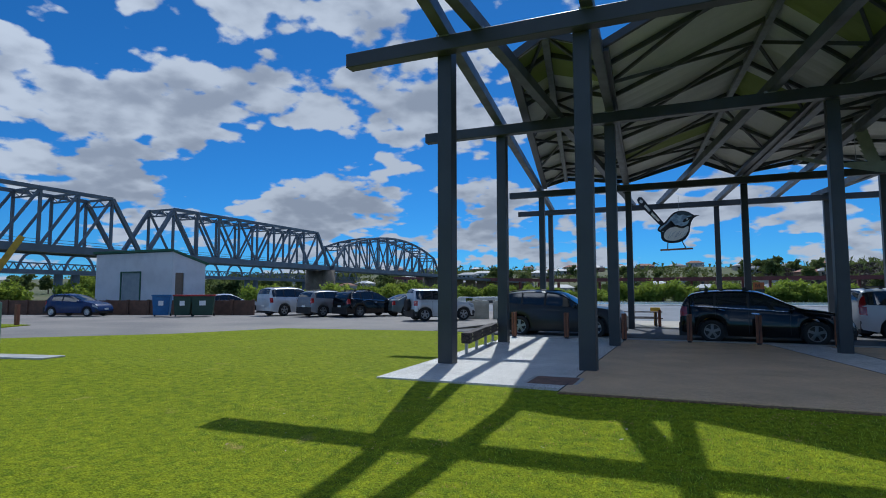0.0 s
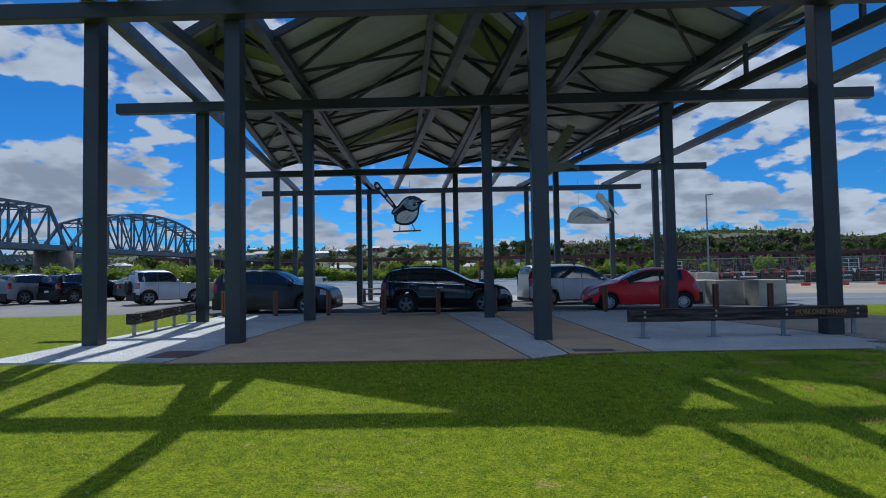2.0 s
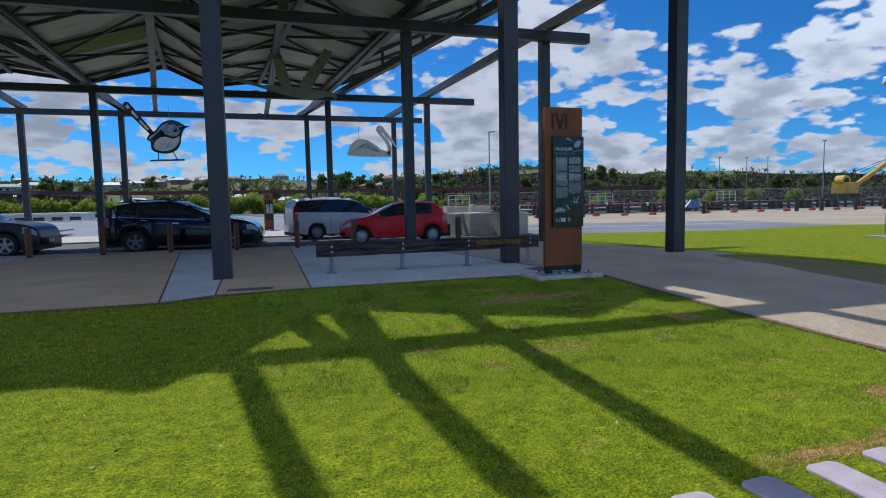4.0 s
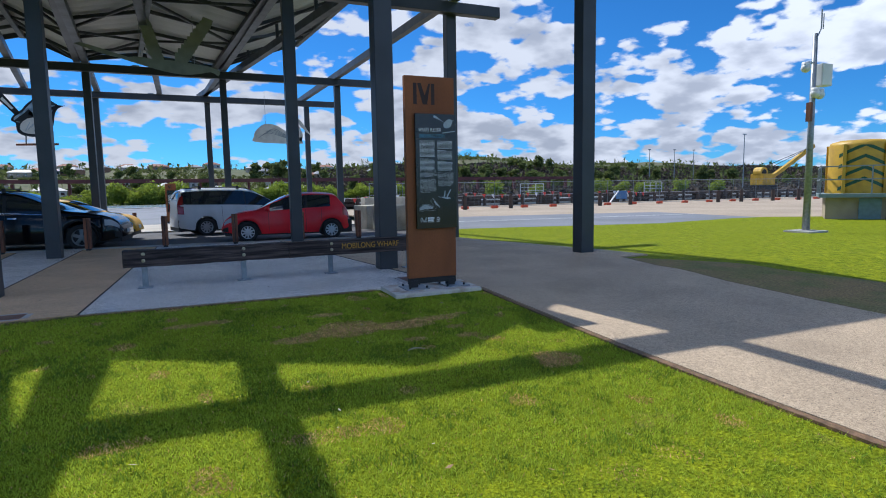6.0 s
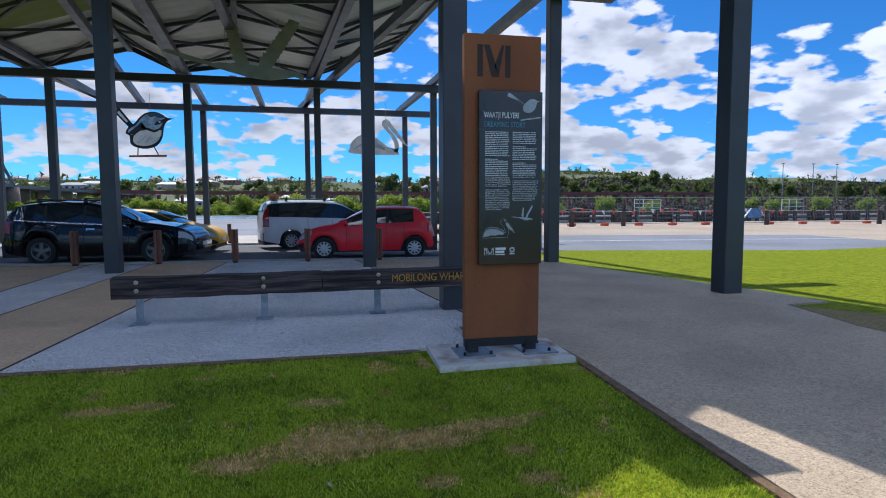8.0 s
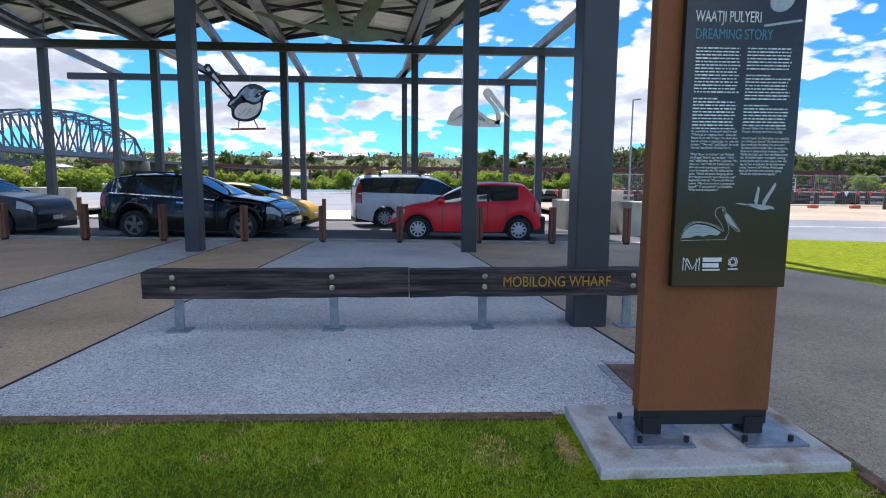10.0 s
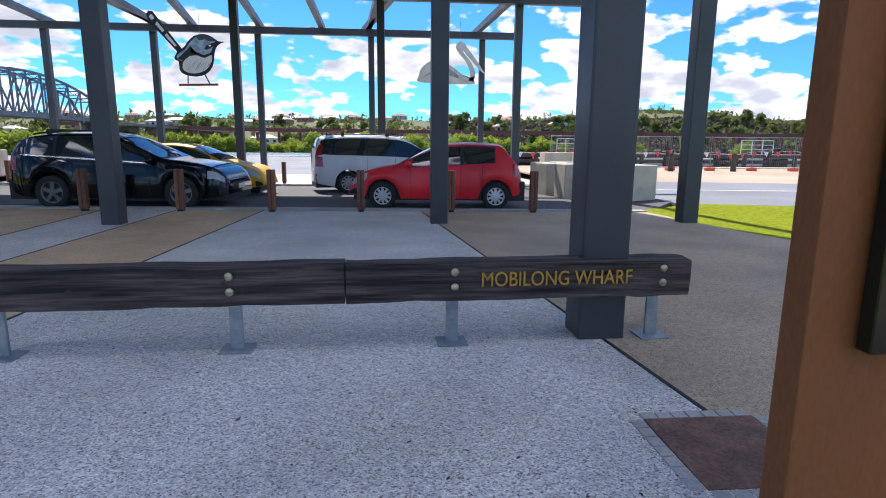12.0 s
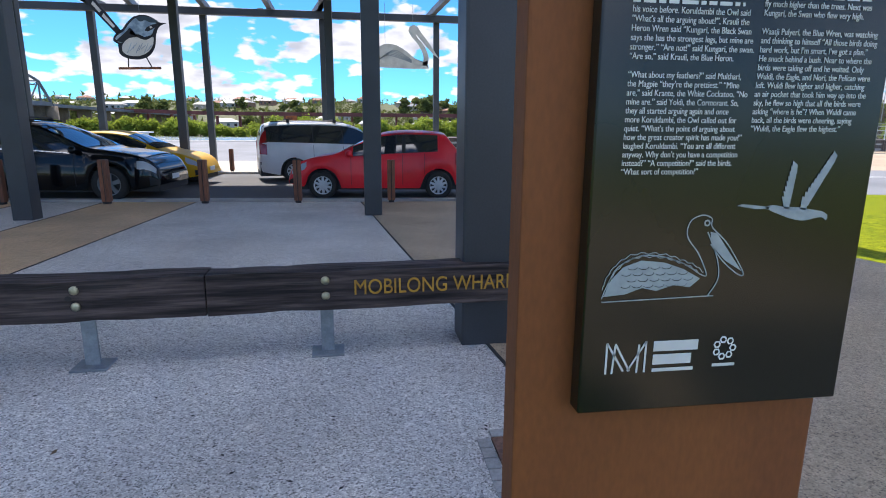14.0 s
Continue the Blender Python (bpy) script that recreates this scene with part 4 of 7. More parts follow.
def build_footing():
    bm = B()
    z = ground_z(-2.2)
    v = [bm.verts.new(p) for p in ((4.47, -2.60, z + 0.05), (5.60, -2.56, z + 0.05), (5.62, -1.88, z + 0.05), (4.49, -1.90, z + 0.05))]
    f = bm.faces.new(v)
    ex = bmesh.ops.extrude_face_region(bm, geom=[f])
    for q in ex["geom"]:
        if isinstance(q, bmesh.types.BMVert):
            q.co.z -= 0.15
    bevel(bm, 0.012, 2)
    tagged(part("footing", bm, mat("stained_concrete", (0.56, 0.53, 0.47), 0.85, second=(0.30, 0.19, 0.11), scale=4.2, detail=9, mix=(0.50, 0.68), fine=0.15, bump=0.3, bump_scale=60, dist=0.004)),
           "rust-stained concrete footing in the lawn's corner", "footing")


build_footing()
build_sign(4.740, -2.295, ground_z(-2.2) + 0.056)
build_sign(0.1, 31.6, ground_z(31.6), False)


def rough_timber(bm, x0, x1, y0, y1, z0, z1, seed):
    """A sawn log: a long box, cut up and worn at its edges."""
    nx = max(int((x1 - x0) / 0.08), 4)
    ring = [(y0, z0), (y0, z0 + (z1 - z0) * 0.5), (y0, z1), ((y0 + y1) / 2, z1), (y1, z1), (y1, z0 + (z1 - z0) * 0.5), (y1, z0), ((y0 + y1) / 2, z0)]
    cy, cz = (y0 + y1) / 2, (z0 + z1) / 2
    rows = []
    for i in range(nx + 1):
        x = x0 + (x1 - x0) * i / nx
        row = []
        for k, (y, z) in enumerate(ring):
            corner = k in (0, 2, 4, 6)
            w = 0.007 + (0.022 * max(0.0, noise.noise(Vector((x * 4, k * 3.1, seed)))) if corner else 0)
            n = noise.noise(Vector((x * 2.3, k * 1.7, seed + 5))) * 0.010
            row.append(bm.verts.new((x, y + (cy - y) * w * 6 * (1 if corner else 0.1) + n, z + (cz - z) * w * 5 * (1 if corner else 0.1) + n)))
        rows.append(row)
    for a, b in zip(rows, rows[1:]):
        for k in range(8):
            bm.faces.new((a[k], a[(k + 1) % 8], b[(k + 1) % 8], b[k]))
    bm.faces.new(rows[0])
    bm.faces.new(list(reversed(rows[-1])))


def build_bench(m, legs, x0, split, x1, label, letters, seed, legmat=None):
    """A long timber on steel legs: x along it, y = 0 at the front face."""
    bench = thing("timber_bench", label, "bench", "timber benches by the pavilion", m)
    for k, (a, b) in enumerate(((x0, split - 0.004), (split + 0.004, x1))):
        bm = B()
        rough_timber(bm, a, b, 0.0, 0.21, 0.292, 0.528, seed + k)
        beam = part("timber", bm, TIMBER, bench, "cracked dark hardwood beam")
        rng = random.Random(seed * 7 + k)
        for i in range(16):
            bm = B()
            x, z = rng.uniform(a + 0.1, b - 0.6), rng.choice((rng.uniform(0.47, 0.52), rng.uniform(0.33, 0.5)))
            ln, dz = rng.uniform(0.08, 0.5), rng.uniform(-0.012, 0.012)
            q = [(x, z), (x + ln * 0.4, z + dz + 0.0025), (x + ln, z + dz * 2), (x + ln * 0.5, z + dz - 0.002)]
            bm.faces.new([bm.verts.new((px, -0.0115, pz)) for px, pz in q])
            part("crack", bm, JOINT, beam)
    for x, z in ((x0 + 0.70, 0.405), (legs[1] - 0.03, 0.432)):
        bm = B()
        bm.faces.new([bm.verts.new((x + 0.017 * math.cos(t), -0.0125, z + 0.015 * math.sin(t))) for t in np.linspace(0, math.tau, 13)[:-1]])
        part("knot_hole", bm, JOINT, bench)
    for x in legs:
        bm = B()
        box(bm, x, 0.11, 0.01, 0.075, 0.018, 0.32)
        box(bm, x, 0.14, 0.01, 0.018, 0.06, 0.32)
        leg = part("leg", bm, legmat or GALV, bench, "galvanised steel leg")
        bm = B()
        box(bm, x, 0.11, 0.0, 0.19, 0.17, 0.012)
        bevel(bm, 0.003)
        part("base_plate", bm, legmat or GALV, leg)
        for z in (0.385, 0.475):
            bm = B()
            q = bmesh.ops.create_uvsphere(bm, u_segments=12, v_segments=6, radius=0.025)
            bmesh.ops.transform(bm, matrix=Matrix.Translation((x, -0.008, z)) @ Matrix.Diagonal((1, 0.55, 1, 1)), verts=q["verts"])
            part("bolt", bm, BRASS, bench, "", True)
    if letters:
        lettering(letters, 0.127, Matrix.Translation((4.40 - 1.66, -0.009, 0.385)) @ Matrix.Rotation(radians(90), 4, "X"), YELP, bench, "lettering", 0.83, 0.003)
    return bench


tilt = math.degrees(math.atan2(0.155, 3.89))
build_bench(pose(1.66, -0.215, 0.024, 0, 0, tilt), (0.0, 1.293, 2.585, 3.895), -0.25, 1.94, 4.08, "long dark weathered timber bench on steel legs, lettered in yellow", "MOBILONG WHARF", 3)
build_bench(pose(-8.72, 1.75, ground_z(3.8) + 0.024, 0.9, 0, 99), (0.25, 1.55, 2.9, 4.2), 0.0, 2.2, 4.55, "long dark timber bench beside the lawn", "", 9, KERB)


def build_bollard(first=[None]):
    b = thing("bollard", "square brown timber bollard with a steel foot at the kerb", "bollard", "bollards along the parking bay")
    for s in (-1, 1):
        bm = B()
        box(bm, s * 0.041, 0, 0.05, 0.068, 0.14, 0.80)
        bevel(bm, 0.008, 1)
        part("timber", bm, BROWN, b)
    bm = B()
    box(bm, 0, 0, 0.02, 0.014, 0.12, 0.82)
    part("steel_core", bm, DARK, b)
    bm = B()
    box(bm, 0, 0, 0.0, 0.11, 0.11, 0.05)
    part("foot", bm, DARK, b)
    return b


proto = build_bollard()
boll = [(x, 8.42 - 0.045 * (x + 2.3)) for x in (-9.65, -7.85, -6.02, -4.13, -2.30, -0.41, 1.41, 3.20, 5.04, 6.73, 8.45)]
boll += [(-10.6, 19.25), (-5.3, 19.45), (-0.45, 19.35), (4.6, 19.0)]
for k, (x, y) in enumerate(boll):
    m = pose(x, y, ground_z(y) + 0.02, 0, 0, (k * 37) % 5 - 2)
    if k == 0:
        proto.matrix_basis = m
    else:
        copy_thing(proto, m)


def build_pit(x, y, w, d):
    pit = thing("drain_lid", "rusty square service lid in a block-edged frame, set in the paving", "service lid", m=pose(x, y, ground_z(y) + 0.024))
    bm = B()
    box(bm, 0, 0, -0.03, w, d, 0.036)
    part("lid", bm, PITLID, pit)
    n = 7
    for k in range(n):
        for s, vert in ((-1, 0), (1, 0), (-1, 1), (1, 1)):
            bm = B()
            if vert:
                box(bm, s * (w / 2 + 0.035), -d / 2 + (k + 0.5) * d / n, -0.03, 0.055, d / n - 0.008, 0.035)
            else:
                box(bm, -w / 2 + (k + 0.5) * w / n, s * (d / 2 + 0.035), -0.03, w / n - 0.008, 0.055, 0.035)
            part("edge_block", bm, KERB, pit)
    return pit


build_pit(5.235, -1.38, 0.50, 0.52)
build_pit(-6.18, -1.5, 0.66, 0.75)
build_pit(0.35, -1.75, 0.62, 0.25)

# stepping pavers in the lawn
PAVER = mat("pinkish_paver", (0.52, 0.42, 0.44), 0.8, second=(0.43, 0.35, 0.36), scale=8, fine=0.12, fine_scale=150, bump=0.3, bump_scale=120, dist=0.003)
for k, (x, y) in enumerate(((2.50, -8.25), (2.925, -8.24), (3.355, -8.22), (3.785, -8.19))):
    bm = B()
    v = box(bm, 0, 0, -0.04, 0.215, 0.38, 0.062)
    bmesh.ops.bevel(bm, geom=[e for e in bm.edges if abs(e.verts[0].co.z - e.verts[1].co.z) > 0.03], offset=0.05, segments=4, affect="EDGES", profile=0.5)
    bevel(bm, 0.008, 2)
    p = tagged(part("stepping_stone", bm, PAVER), "small pinkish paver laid in the lawn", "paver", "pavers in the lawn")
    p.matrix_basis = pose(x, y, ground_z(y) + 0.0, 0, 0, 3 * (k % 2))


# ---- cut-out birds hung under the rear beam ----
INK = mat("black_cutout_steel", (0.012, 0.016, 0.026), 0.5)
SLATE = mat("blue_grey_paint", (0.36, 0.50, 0.63), 0.5, second=(0.18, 0.28, 0.40), scale=2.2, mix=(0.45, 0.55))
PERF = mat("pale_perforated_metal", (0.62, 0.62, 0.57), 0.5, second=(0.5, 0.5, 0.46), scale=4)

MESHM = mat("grey_perforated_metal", (0.27, 0.285, 0.24), 0.55, second=(0.21, 0.225, 0.19), scale=3, fine=0.1)


def plate(bm, pts, y0, y1):
    n = len(pts)
    a = [bm.verts.new((x, y0, z)) for x, z in pts]
    b = [bm.verts.new((x, y1, z)) for x, z in pts]
    for i in range(n):
        bm.faces.new((a[i], a[(i + 1) % n], b[(i + 1) % n], b[i]))
    bmesh.ops.triangulate(bm, faces=[bm.faces.new(a), bm.faces.new(list(reversed(b)))])


def build_birds():
    X = lambda px: -3.28 + (px - 492) * 0.0266
    Z = lambda py: 5.49 - (py - 190) * 0.0266
    cv = lambda L: [(X(a), Z(b)) for a, b in L]
    wren = thing("wren_figure", "large flat metal wren cut-out on a perch under the roof", "bird cut-out")
    body = curve_pts([(493, 191), (482, 190), (474, 184), (461, 180), (447, 183), (437, 191), (429, 201), (419, 208), (414, 218), (421, 224), (421, 236), (430, 243), (448, 245), (464, 239), (473, 226), (476, 210), (479, 201), (484, 195), (493, 191)], 4)[:-1]
    bm = B()
    plate(bm, cv(body), 22.30, 22.33)
    part("backing", bm, INK, wren)
    inner = curve_pts([(478, 190), (470, 186), (460, 183), (448, 186), (440, 193), (431, 204), (421, 211), (418, 217), (426, 221), (440, 210), (452, 208), (460, 212), (470, 208), (474, 200), (478, 194), (478, 190)], 4)[:-1]
    bm = B()
    plate(bm, cv(inner), 22.285, 22.30)
    part("head", bm, SLATE, wren, "blue-grey head and back")
    belly = curve_pts([(427, 224), (436, 214), (447, 212), (455, 215), (462, 216), (472, 212), (470, 224), (462, 234), (448, 240), (433, 239), (426, 233), (427, 224)], 4)[:-1]
    bm = B()
    plate(bm, cv(belly), 22.282, 22.30)
    part("belly", bm, WHITE, wren, "white scratched belly")
    for k in range(9):
        bm = B()
        x = 433 + k * 4
        ribbon(bm, cv([(x, 236 - (k % 3) * 3), (x + 7, 221 + (k % 2) * 3)]), 0.02, 22.279)
        part("scratch", bm, SLATE, wren)
    bm = B()
    plate(bm, cv(curve_pts([(450, 185), (457, 182), (467, 183), (476, 186), (482, 190), (470, 191), (463, 188), (455, 190), (450, 185)], 3)[:-1]), 22.276, 22.286)
    part("crown_patch", bm, mat("dark_teal_paint", (0.035, 0.07, 0.10), 0.5), wren, "dark teal crown")
    bm = B()
    plate(bm, cv([(479, 192), (472, 194), (464, 198), (461, 203), (465, 204), (471, 201), (476, 198), (480, 195)]), 22.276, 22.286)
    part("mask", bm, INK, wren)
    bm = B()
    plate(bm, cv([(468, 197.2), (471, 195.8), (472.5, 198), (469.5, 199.6)]), 22.268, 22.276)
    part("eye", bm, WHITE, wren)
    bm = B()
    plate(bm, cv([(418, 219), (427, 211), (432, 207), (440, 199), (442, 201), (438, 208), (452, 209), (460, 212), (470, 209), (462, 215), (450, 212), (438, 214), (428, 221)]), 22.276, 22.286)
    part("wing_band", bm, INK, wren)
    bm = B()
    plate(bm, cv([(427, 204), (420, 209), (379, 162), (376, 152), (380, 147), (386, 148)]), 22.30, 22.33)
    part("tail", bm, INK, wren)
    bm = B()
    plate(bm, cv([(384, 152), (380, 156), (384, 161), (388, 158)]), 22.285, 22.30)
    plate(bm, cv([(392, 163), (389, 167), (399, 179), (402, 176)]), 22.285, 22.30)
    plate(bm, cv([(405, 180), (402, 184), (416, 200), (419, 198)]), 22.285, 22.30)
    part("tail_spots", bm, WHITE, wren)
    for q in ([(433, 243), (432, 258)], [(459, 241), (466, 256)]):
        bm = B()
        rod(bm, (X(q[0][0]), 22.31, Z(q[0][1])), (X(q[1][0]), 22.31, Z(q[1][1])), 0.025, 6)
        part("leg", bm, INK, wren)
    bm = B()
    rod(bm, (X(418), 22.31, Z(258.5)), (X(479), 22.31, Z(257)), 0.05, 8)
    part("perch", bm, BROWN, wren)
    for px, py in ((383, 150), (455, 182)):
        bm = B()
        rod(bm, (X(px), 22.32, Z(py)), (X(px), 22.32, 6.56), 0.008, 5)
        part("hanger", bm, GALV, wren)
    K = 0.0279
    pel = thing("pelican_figure", "large flat pale metal cut-out of a pelican, hung under the roof", "bird cut-out")
    PX = lambda px: 5.02 + (px - 795) * K
    PZ = lambda py: 4.04 - (py - 248) * K
    pp = lambda L: [(PX(a), PZ(b)) for a, b in L]
    bm = B()
    plate(bm, pp(curve_pts([(793, 242), (797, 230), (812, 218), (830, 218), (846, 226), (862, 238), (873, 243), (881, 240), (880, 248), (876, 253), (797, 251), (793, 242)], 4)[:-1]), 22.30, 22.325)
    part("body", bm, PERF, pel)
    bm = B()
    line = [Vector((PX(a), 0, PZ(b))) for a, b in curve_pts([(877, 248), (879, 234), (871, 217), (861, 206), (856, 196)], 5)]
    for p, q in zip(line, line[1:]):
        plate(bm, [(p.x - 0.13, p.z), (q.x - 0.13, q.z), (q.x + 0.10, q.z), (p.x + 0.10, p.z)], 22.30, 22.325)
    part("neck", bm, PERF, pel)
    bm = B()
    plate(bm, pp([(851, 197), (853, 191), (860, 188), (867, 192), (868, 199), (861, 205), (854, 203)]), 22.298, 22.327)
    part("head", bm, PERF, pel)
    bm = B()
    plate(bm, pp([(866, 193), (884, 215), (899, 237), (890, 231), (872, 212), (864, 203)]), 22.296, 22.322)
    part("beak", bm, PERF, pel)
    for k in range(5):
        bm = B()
        ribbon(bm, [(PX(a), PZ(b)) for a, b in curve_pts([(800 + k * 4, 244 - k * 3), (818 + k * 3, 234 - k * 2), (838 + k * 2, 238 - k), (856, 244 - k)])], 0.03, 22.295)
        part("feather_line", bm, GALV, pel)
    for px, py in ((815, 219), (858, 190)):
        bm = B()
        rod(bm, (PX(px), 22.31, PZ(py)), (PX(px), 22.31, 6.56), 0.008, 5)
        part("hanger", bm, GALV, pel)
    # a flying eagle farther in, its wings raised up into the folds of the roof
    eagle = thing("eagle_figure", "large grey perforated-metal eagle cut-out in flight under the roof", "bird cut-out")
    ex, ez, ew, eh = -0.30, 4.95, 3.45, 1.75
    bm = B()
    plate(bm, unit(curve_pts([(0.20, 0.26), (0.36, 0.17), (0.55, 0.08), (0.70, 0.05), (0.82, 0.08), (0.92, 0.12), (0.98, 0.06), (0.99, 0.15), (0.92, 0.21), (0.80, 0.24), (0.62, 0.28), (0.45, 0.29), (0.30, 0.31), (0.20, 0.26)], 3)[:-1], ex, ez, ew, eh), 11.0, 11.02)
    part("body", bm, MESHM, eagle)
    for name, root, tip, width, n in (("wing", (0.50, 0.24), (0.40, 0.92), 0.085, 8), ("wing", (0.66, 0.22), (0.90, 0.96), 0.10, 10), ("tail", (0.24, 0.27), (-0.02, 0.42), 0.05, 5)):
        a, b = Vector(root), Vector(tip)
        d = (b - a).normalized()
        o = Vector((-d.y, d.x))
        web = part(name, B(), MESHM, eagle)
        for i in range(n):
            c = a.lerp(b, i / n)
            q = [c - o * width * 0.55, c + d * 0.17 - o * width * 0.35, c + d * 0.20 + o * width * (1.0 - 0.4 * i / n), c + o * width * 0.45]
            bm = B()
            plate(bm, unit([tuple(p) for p in q], ex, ez, ew, eh), 11.0 + 0.004 * (i + 1), 11.012 + 0.004 * (i + 1))
            part("feather", bm, MESHM, web)
    for hx, hz in ((0.9, 5.3), (2.4, 5.2)):
        bm = B()
        rod(bm, (hx, 11.03, hz), (hx, 11.03, 6.85), 0.008, 5)
        part("hanger", bm, GALV, eagle)


build_birds()


# ---- cars ----
def interp(tab, x):
    if x <= tab[0][0]:
        return tab[0][1]
    for (a, p), (b, q) in zip(tab, tab[1:]):
        if x <= b:
            t = (x - a) / (b - a)
            return p + (q - p) * t
    return tab[-1][1]


def smooth_tab(tab, n=8):
    return curve_pts(tab, n)


def build_car(name_label, spec, m, color, group="", gl=None):
    """x forward, origin on the ground under the rear axle. spec: wheelbase, overhangs, width, top line, belt, wheel radius and the window posts."""
    car = thing("car", name_label, "car", group, m)
    wb, ro, fo, W, R = spec["wb"], spec["ro"], spec["fo"], spec["w"] / 2, spec["r"]
    top = smooth_tab(spec["top"])
    x0, x1 = -ro, wb + fo
    belt = spec["belt"]
    sill = spec.get("sill", 0.24)

    def half(x):
        d = min(x - x0, x1 - x)
        k = max(0.0, 1 - d / 0.55)
        return W * (1 - 0.17 * k ** 2.2)

    def low(x):
        z = sill + 0.10 * max(0.0, 1 - min(x - x0, x1 - x) / 0.5)
        for h in (0.0, wb):
            d, ra = abs(x - h), R + 0.065
            if d < ra:
                z = max(z, R + math.sqrt(ra * ra - d * d) * 1.0)
        return z

    def pt(x, v, s):
        T = interp(top, x)
        Bz = min(interp(belt, x), T - 0.02)
        Lz = min(low(x), Bz - 0.05)
        w = half(x)
        tum = 0.30 * max(T - Bz - 0.03, 0)
        if v <= 1:
            z = Lz + (Bz - Lz) * v
            f = 0.965 + 0.045 * math.sin(math.pi * min(1, v * 0.9 + 0.12)) - 0.02 * v
            return Vector((x, s * w * f, z))
        if v <= 2:
            t = v - 1
            zr = Bz + (T - Bz) * 0.86
            w1 = w * (0.965 + 0.045 * math.sin(math.pi * 1.0) - 0.02)
            return Vector((x, s * (w1 - tum * t - 0.012 * t * t), Bz + (zr - Bz) * t))
        t = v - 2
        zr = Bz + (T - Bz) * 0.86
        w2 = w * 0.945 - tum - 0.012
        return Vector((x, s * w2 * (1 - t), zr + (T - zr) * math.sin(t * math.pi / 2) ** 0.7))

    n = int((x1 - x0) / 0.055)
    vs = [0, 0.12, 0.3, 0.5, 0.7, 0.88, 1.0, 1.25, 1.5, 1.75, 2.0, 2.12, 2.3, 2.6, 3.0]
    bm = B()
    rows = []
    for i in range(n + 1):
        x = x0 + (x1 - x0) * i / n
        L = [pt(x, v, 1) for v in vs] + [pt(x, v, -1) for v in reversed(vs[:-1])]
        rows.append([bm.verts.new(p) for p in L])
    for a, b in zip(rows, rows[1:]):
        for k in range(len(a) - 1):
            bm.faces.new((a[k], b[k], b[k + 1], a[k + 1]))
    bm.faces.new(rows[0])
    bm.faces.new(list(reversed(rows[-1])))
    body = part("body", bm, color, car, "", True)
    bm = B()
    box(bm, (wb) / 2, 0, sill - 0.04, wb + ro * 1.1 + fo * 0.9, W * 1.72, 0.42)
    part("underbody", bm, DARK, car)

    def skin(name, xa, xb, va, vb, material, both=True, off=0.006, label="", nx=10, nv=4, parent=None, across=False):
        for s in ((1, -1) if both else (1,)):
            bm = B()
            g = []
            for i in range(nx + 1):
                x = xa + (xb - xa) * i / nx
                if across:
                    col = [pt(x, va + (3 - va) * j / nv, 1) for j in range(nv + 1)] + [pt(x, va + (3 - va) * j / nv, -1) for j in range(nv - 1, -1, -1)]
                else:
                    col = [pt(x, va + (vb - va) * j / nv, s) for j in range(nv + 1)]
                g.append(col)
            ids = []
            for i, col in enumerate(g):
                r = []
                for j, p in enumerate(col):
                    dx = g[min(i + 1, nx)][j] - g[max(i - 1, 0)][j]
                    dv = col[min(j + 1, len(col) - 1)] - col[max(j - 1, 0)]
                    nrm = dx.cross(dv)
                    nrm = nrm.normalized() if nrm.length > 1e-9 else Vector((0, s, 0))
                    c = Vector((wb / 2, 0, 0.75))
                    if nrm.dot(p - c) < 0:
                        nrm = -nrm
                    r.append(bm.verts.new(p + nrm * off))
                ids.append(r)
            for i in range(nx):
                for j in range(len(ids[0]) - 1):
                    bm.faces.new((ids[i][j], ids[i + 1][j], ids[i + 1][j + 1], ids[i][j + 1]))
            part(name, bm, material, parent or body, label, True)
            if across:
                break

    glass = gl or GLASS
    skin("window_pillar", spec["windows"][0][0], spec["windows"][-1][1], 1.08, 1.95, DARK, off=0.003, nx=20)
    for xa, xb in spec["windows"]:
        skin("window", xa, xb, 1.10, 1.94, glass)
    skin("windscreen", spec["screen"][0], spec["screen"][1], 2.05, 3, glass, across=True, label="sloping windscreen")
    skin("rear_window", spec["rear"][0], spec["rear"][1], 2.1, 3, glass, across=True)
    skin("headlight", x1 - 0.42, x1 - 0.08, 0.66, 0.93, LAMP)
    skin("tail_light", x0 + 0.015, x0 + 0.22, 0.62, 1.75 if spec.get("tall_lamp") else 0.98, REDL)
    skin("bumper", x1 - 0.20, x1 - 0.02, 0.04, 0.40, DARK)
    skin("bumper", x0 + 0.02, x0 + 0.25, 0.02, 0.25, DARK if spec.get("dark_bumper") else color, off=0.012)
    for xd in spec["seams"]:
        skin("door_seam", xd, xd + 0.010, 0.10, 1.0, DARK, nx=1, nv=8, off=0.003)
    for xd in spec["handles"]:
        skin("door_handle", xd, xd + 0.20, 0.84, 0.895, CHROME if spec.get("chrome") else color, off=0.03, nx=4, nv=2)
    if spec.get("chrome"):
        skin("window_trim", spec["windows"][0][0], spec["windows"][-1][1], 1.02, 1.08, CHROME, off=0.009, nx=24, nv=1)
    # mirrors
    xm = spec["screen"][0] - 0.18
    for s in (1, -1):
        bm = B()
        p = pt(xm, 1.12, s)
        q = bmesh.ops.create_uvsphere(bm, u_segments=10, v_segments=6, radius=0.1)
        bmesh.ops.transform(bm, matrix=Matrix.Translation(p + Vector((0, s * 0.11, 0.06))) @ Matrix.Diagonal((0.75, 1.05, 0.75, 1)), verts=q["verts"])
        part("mirror", bm, color, body, "", True)
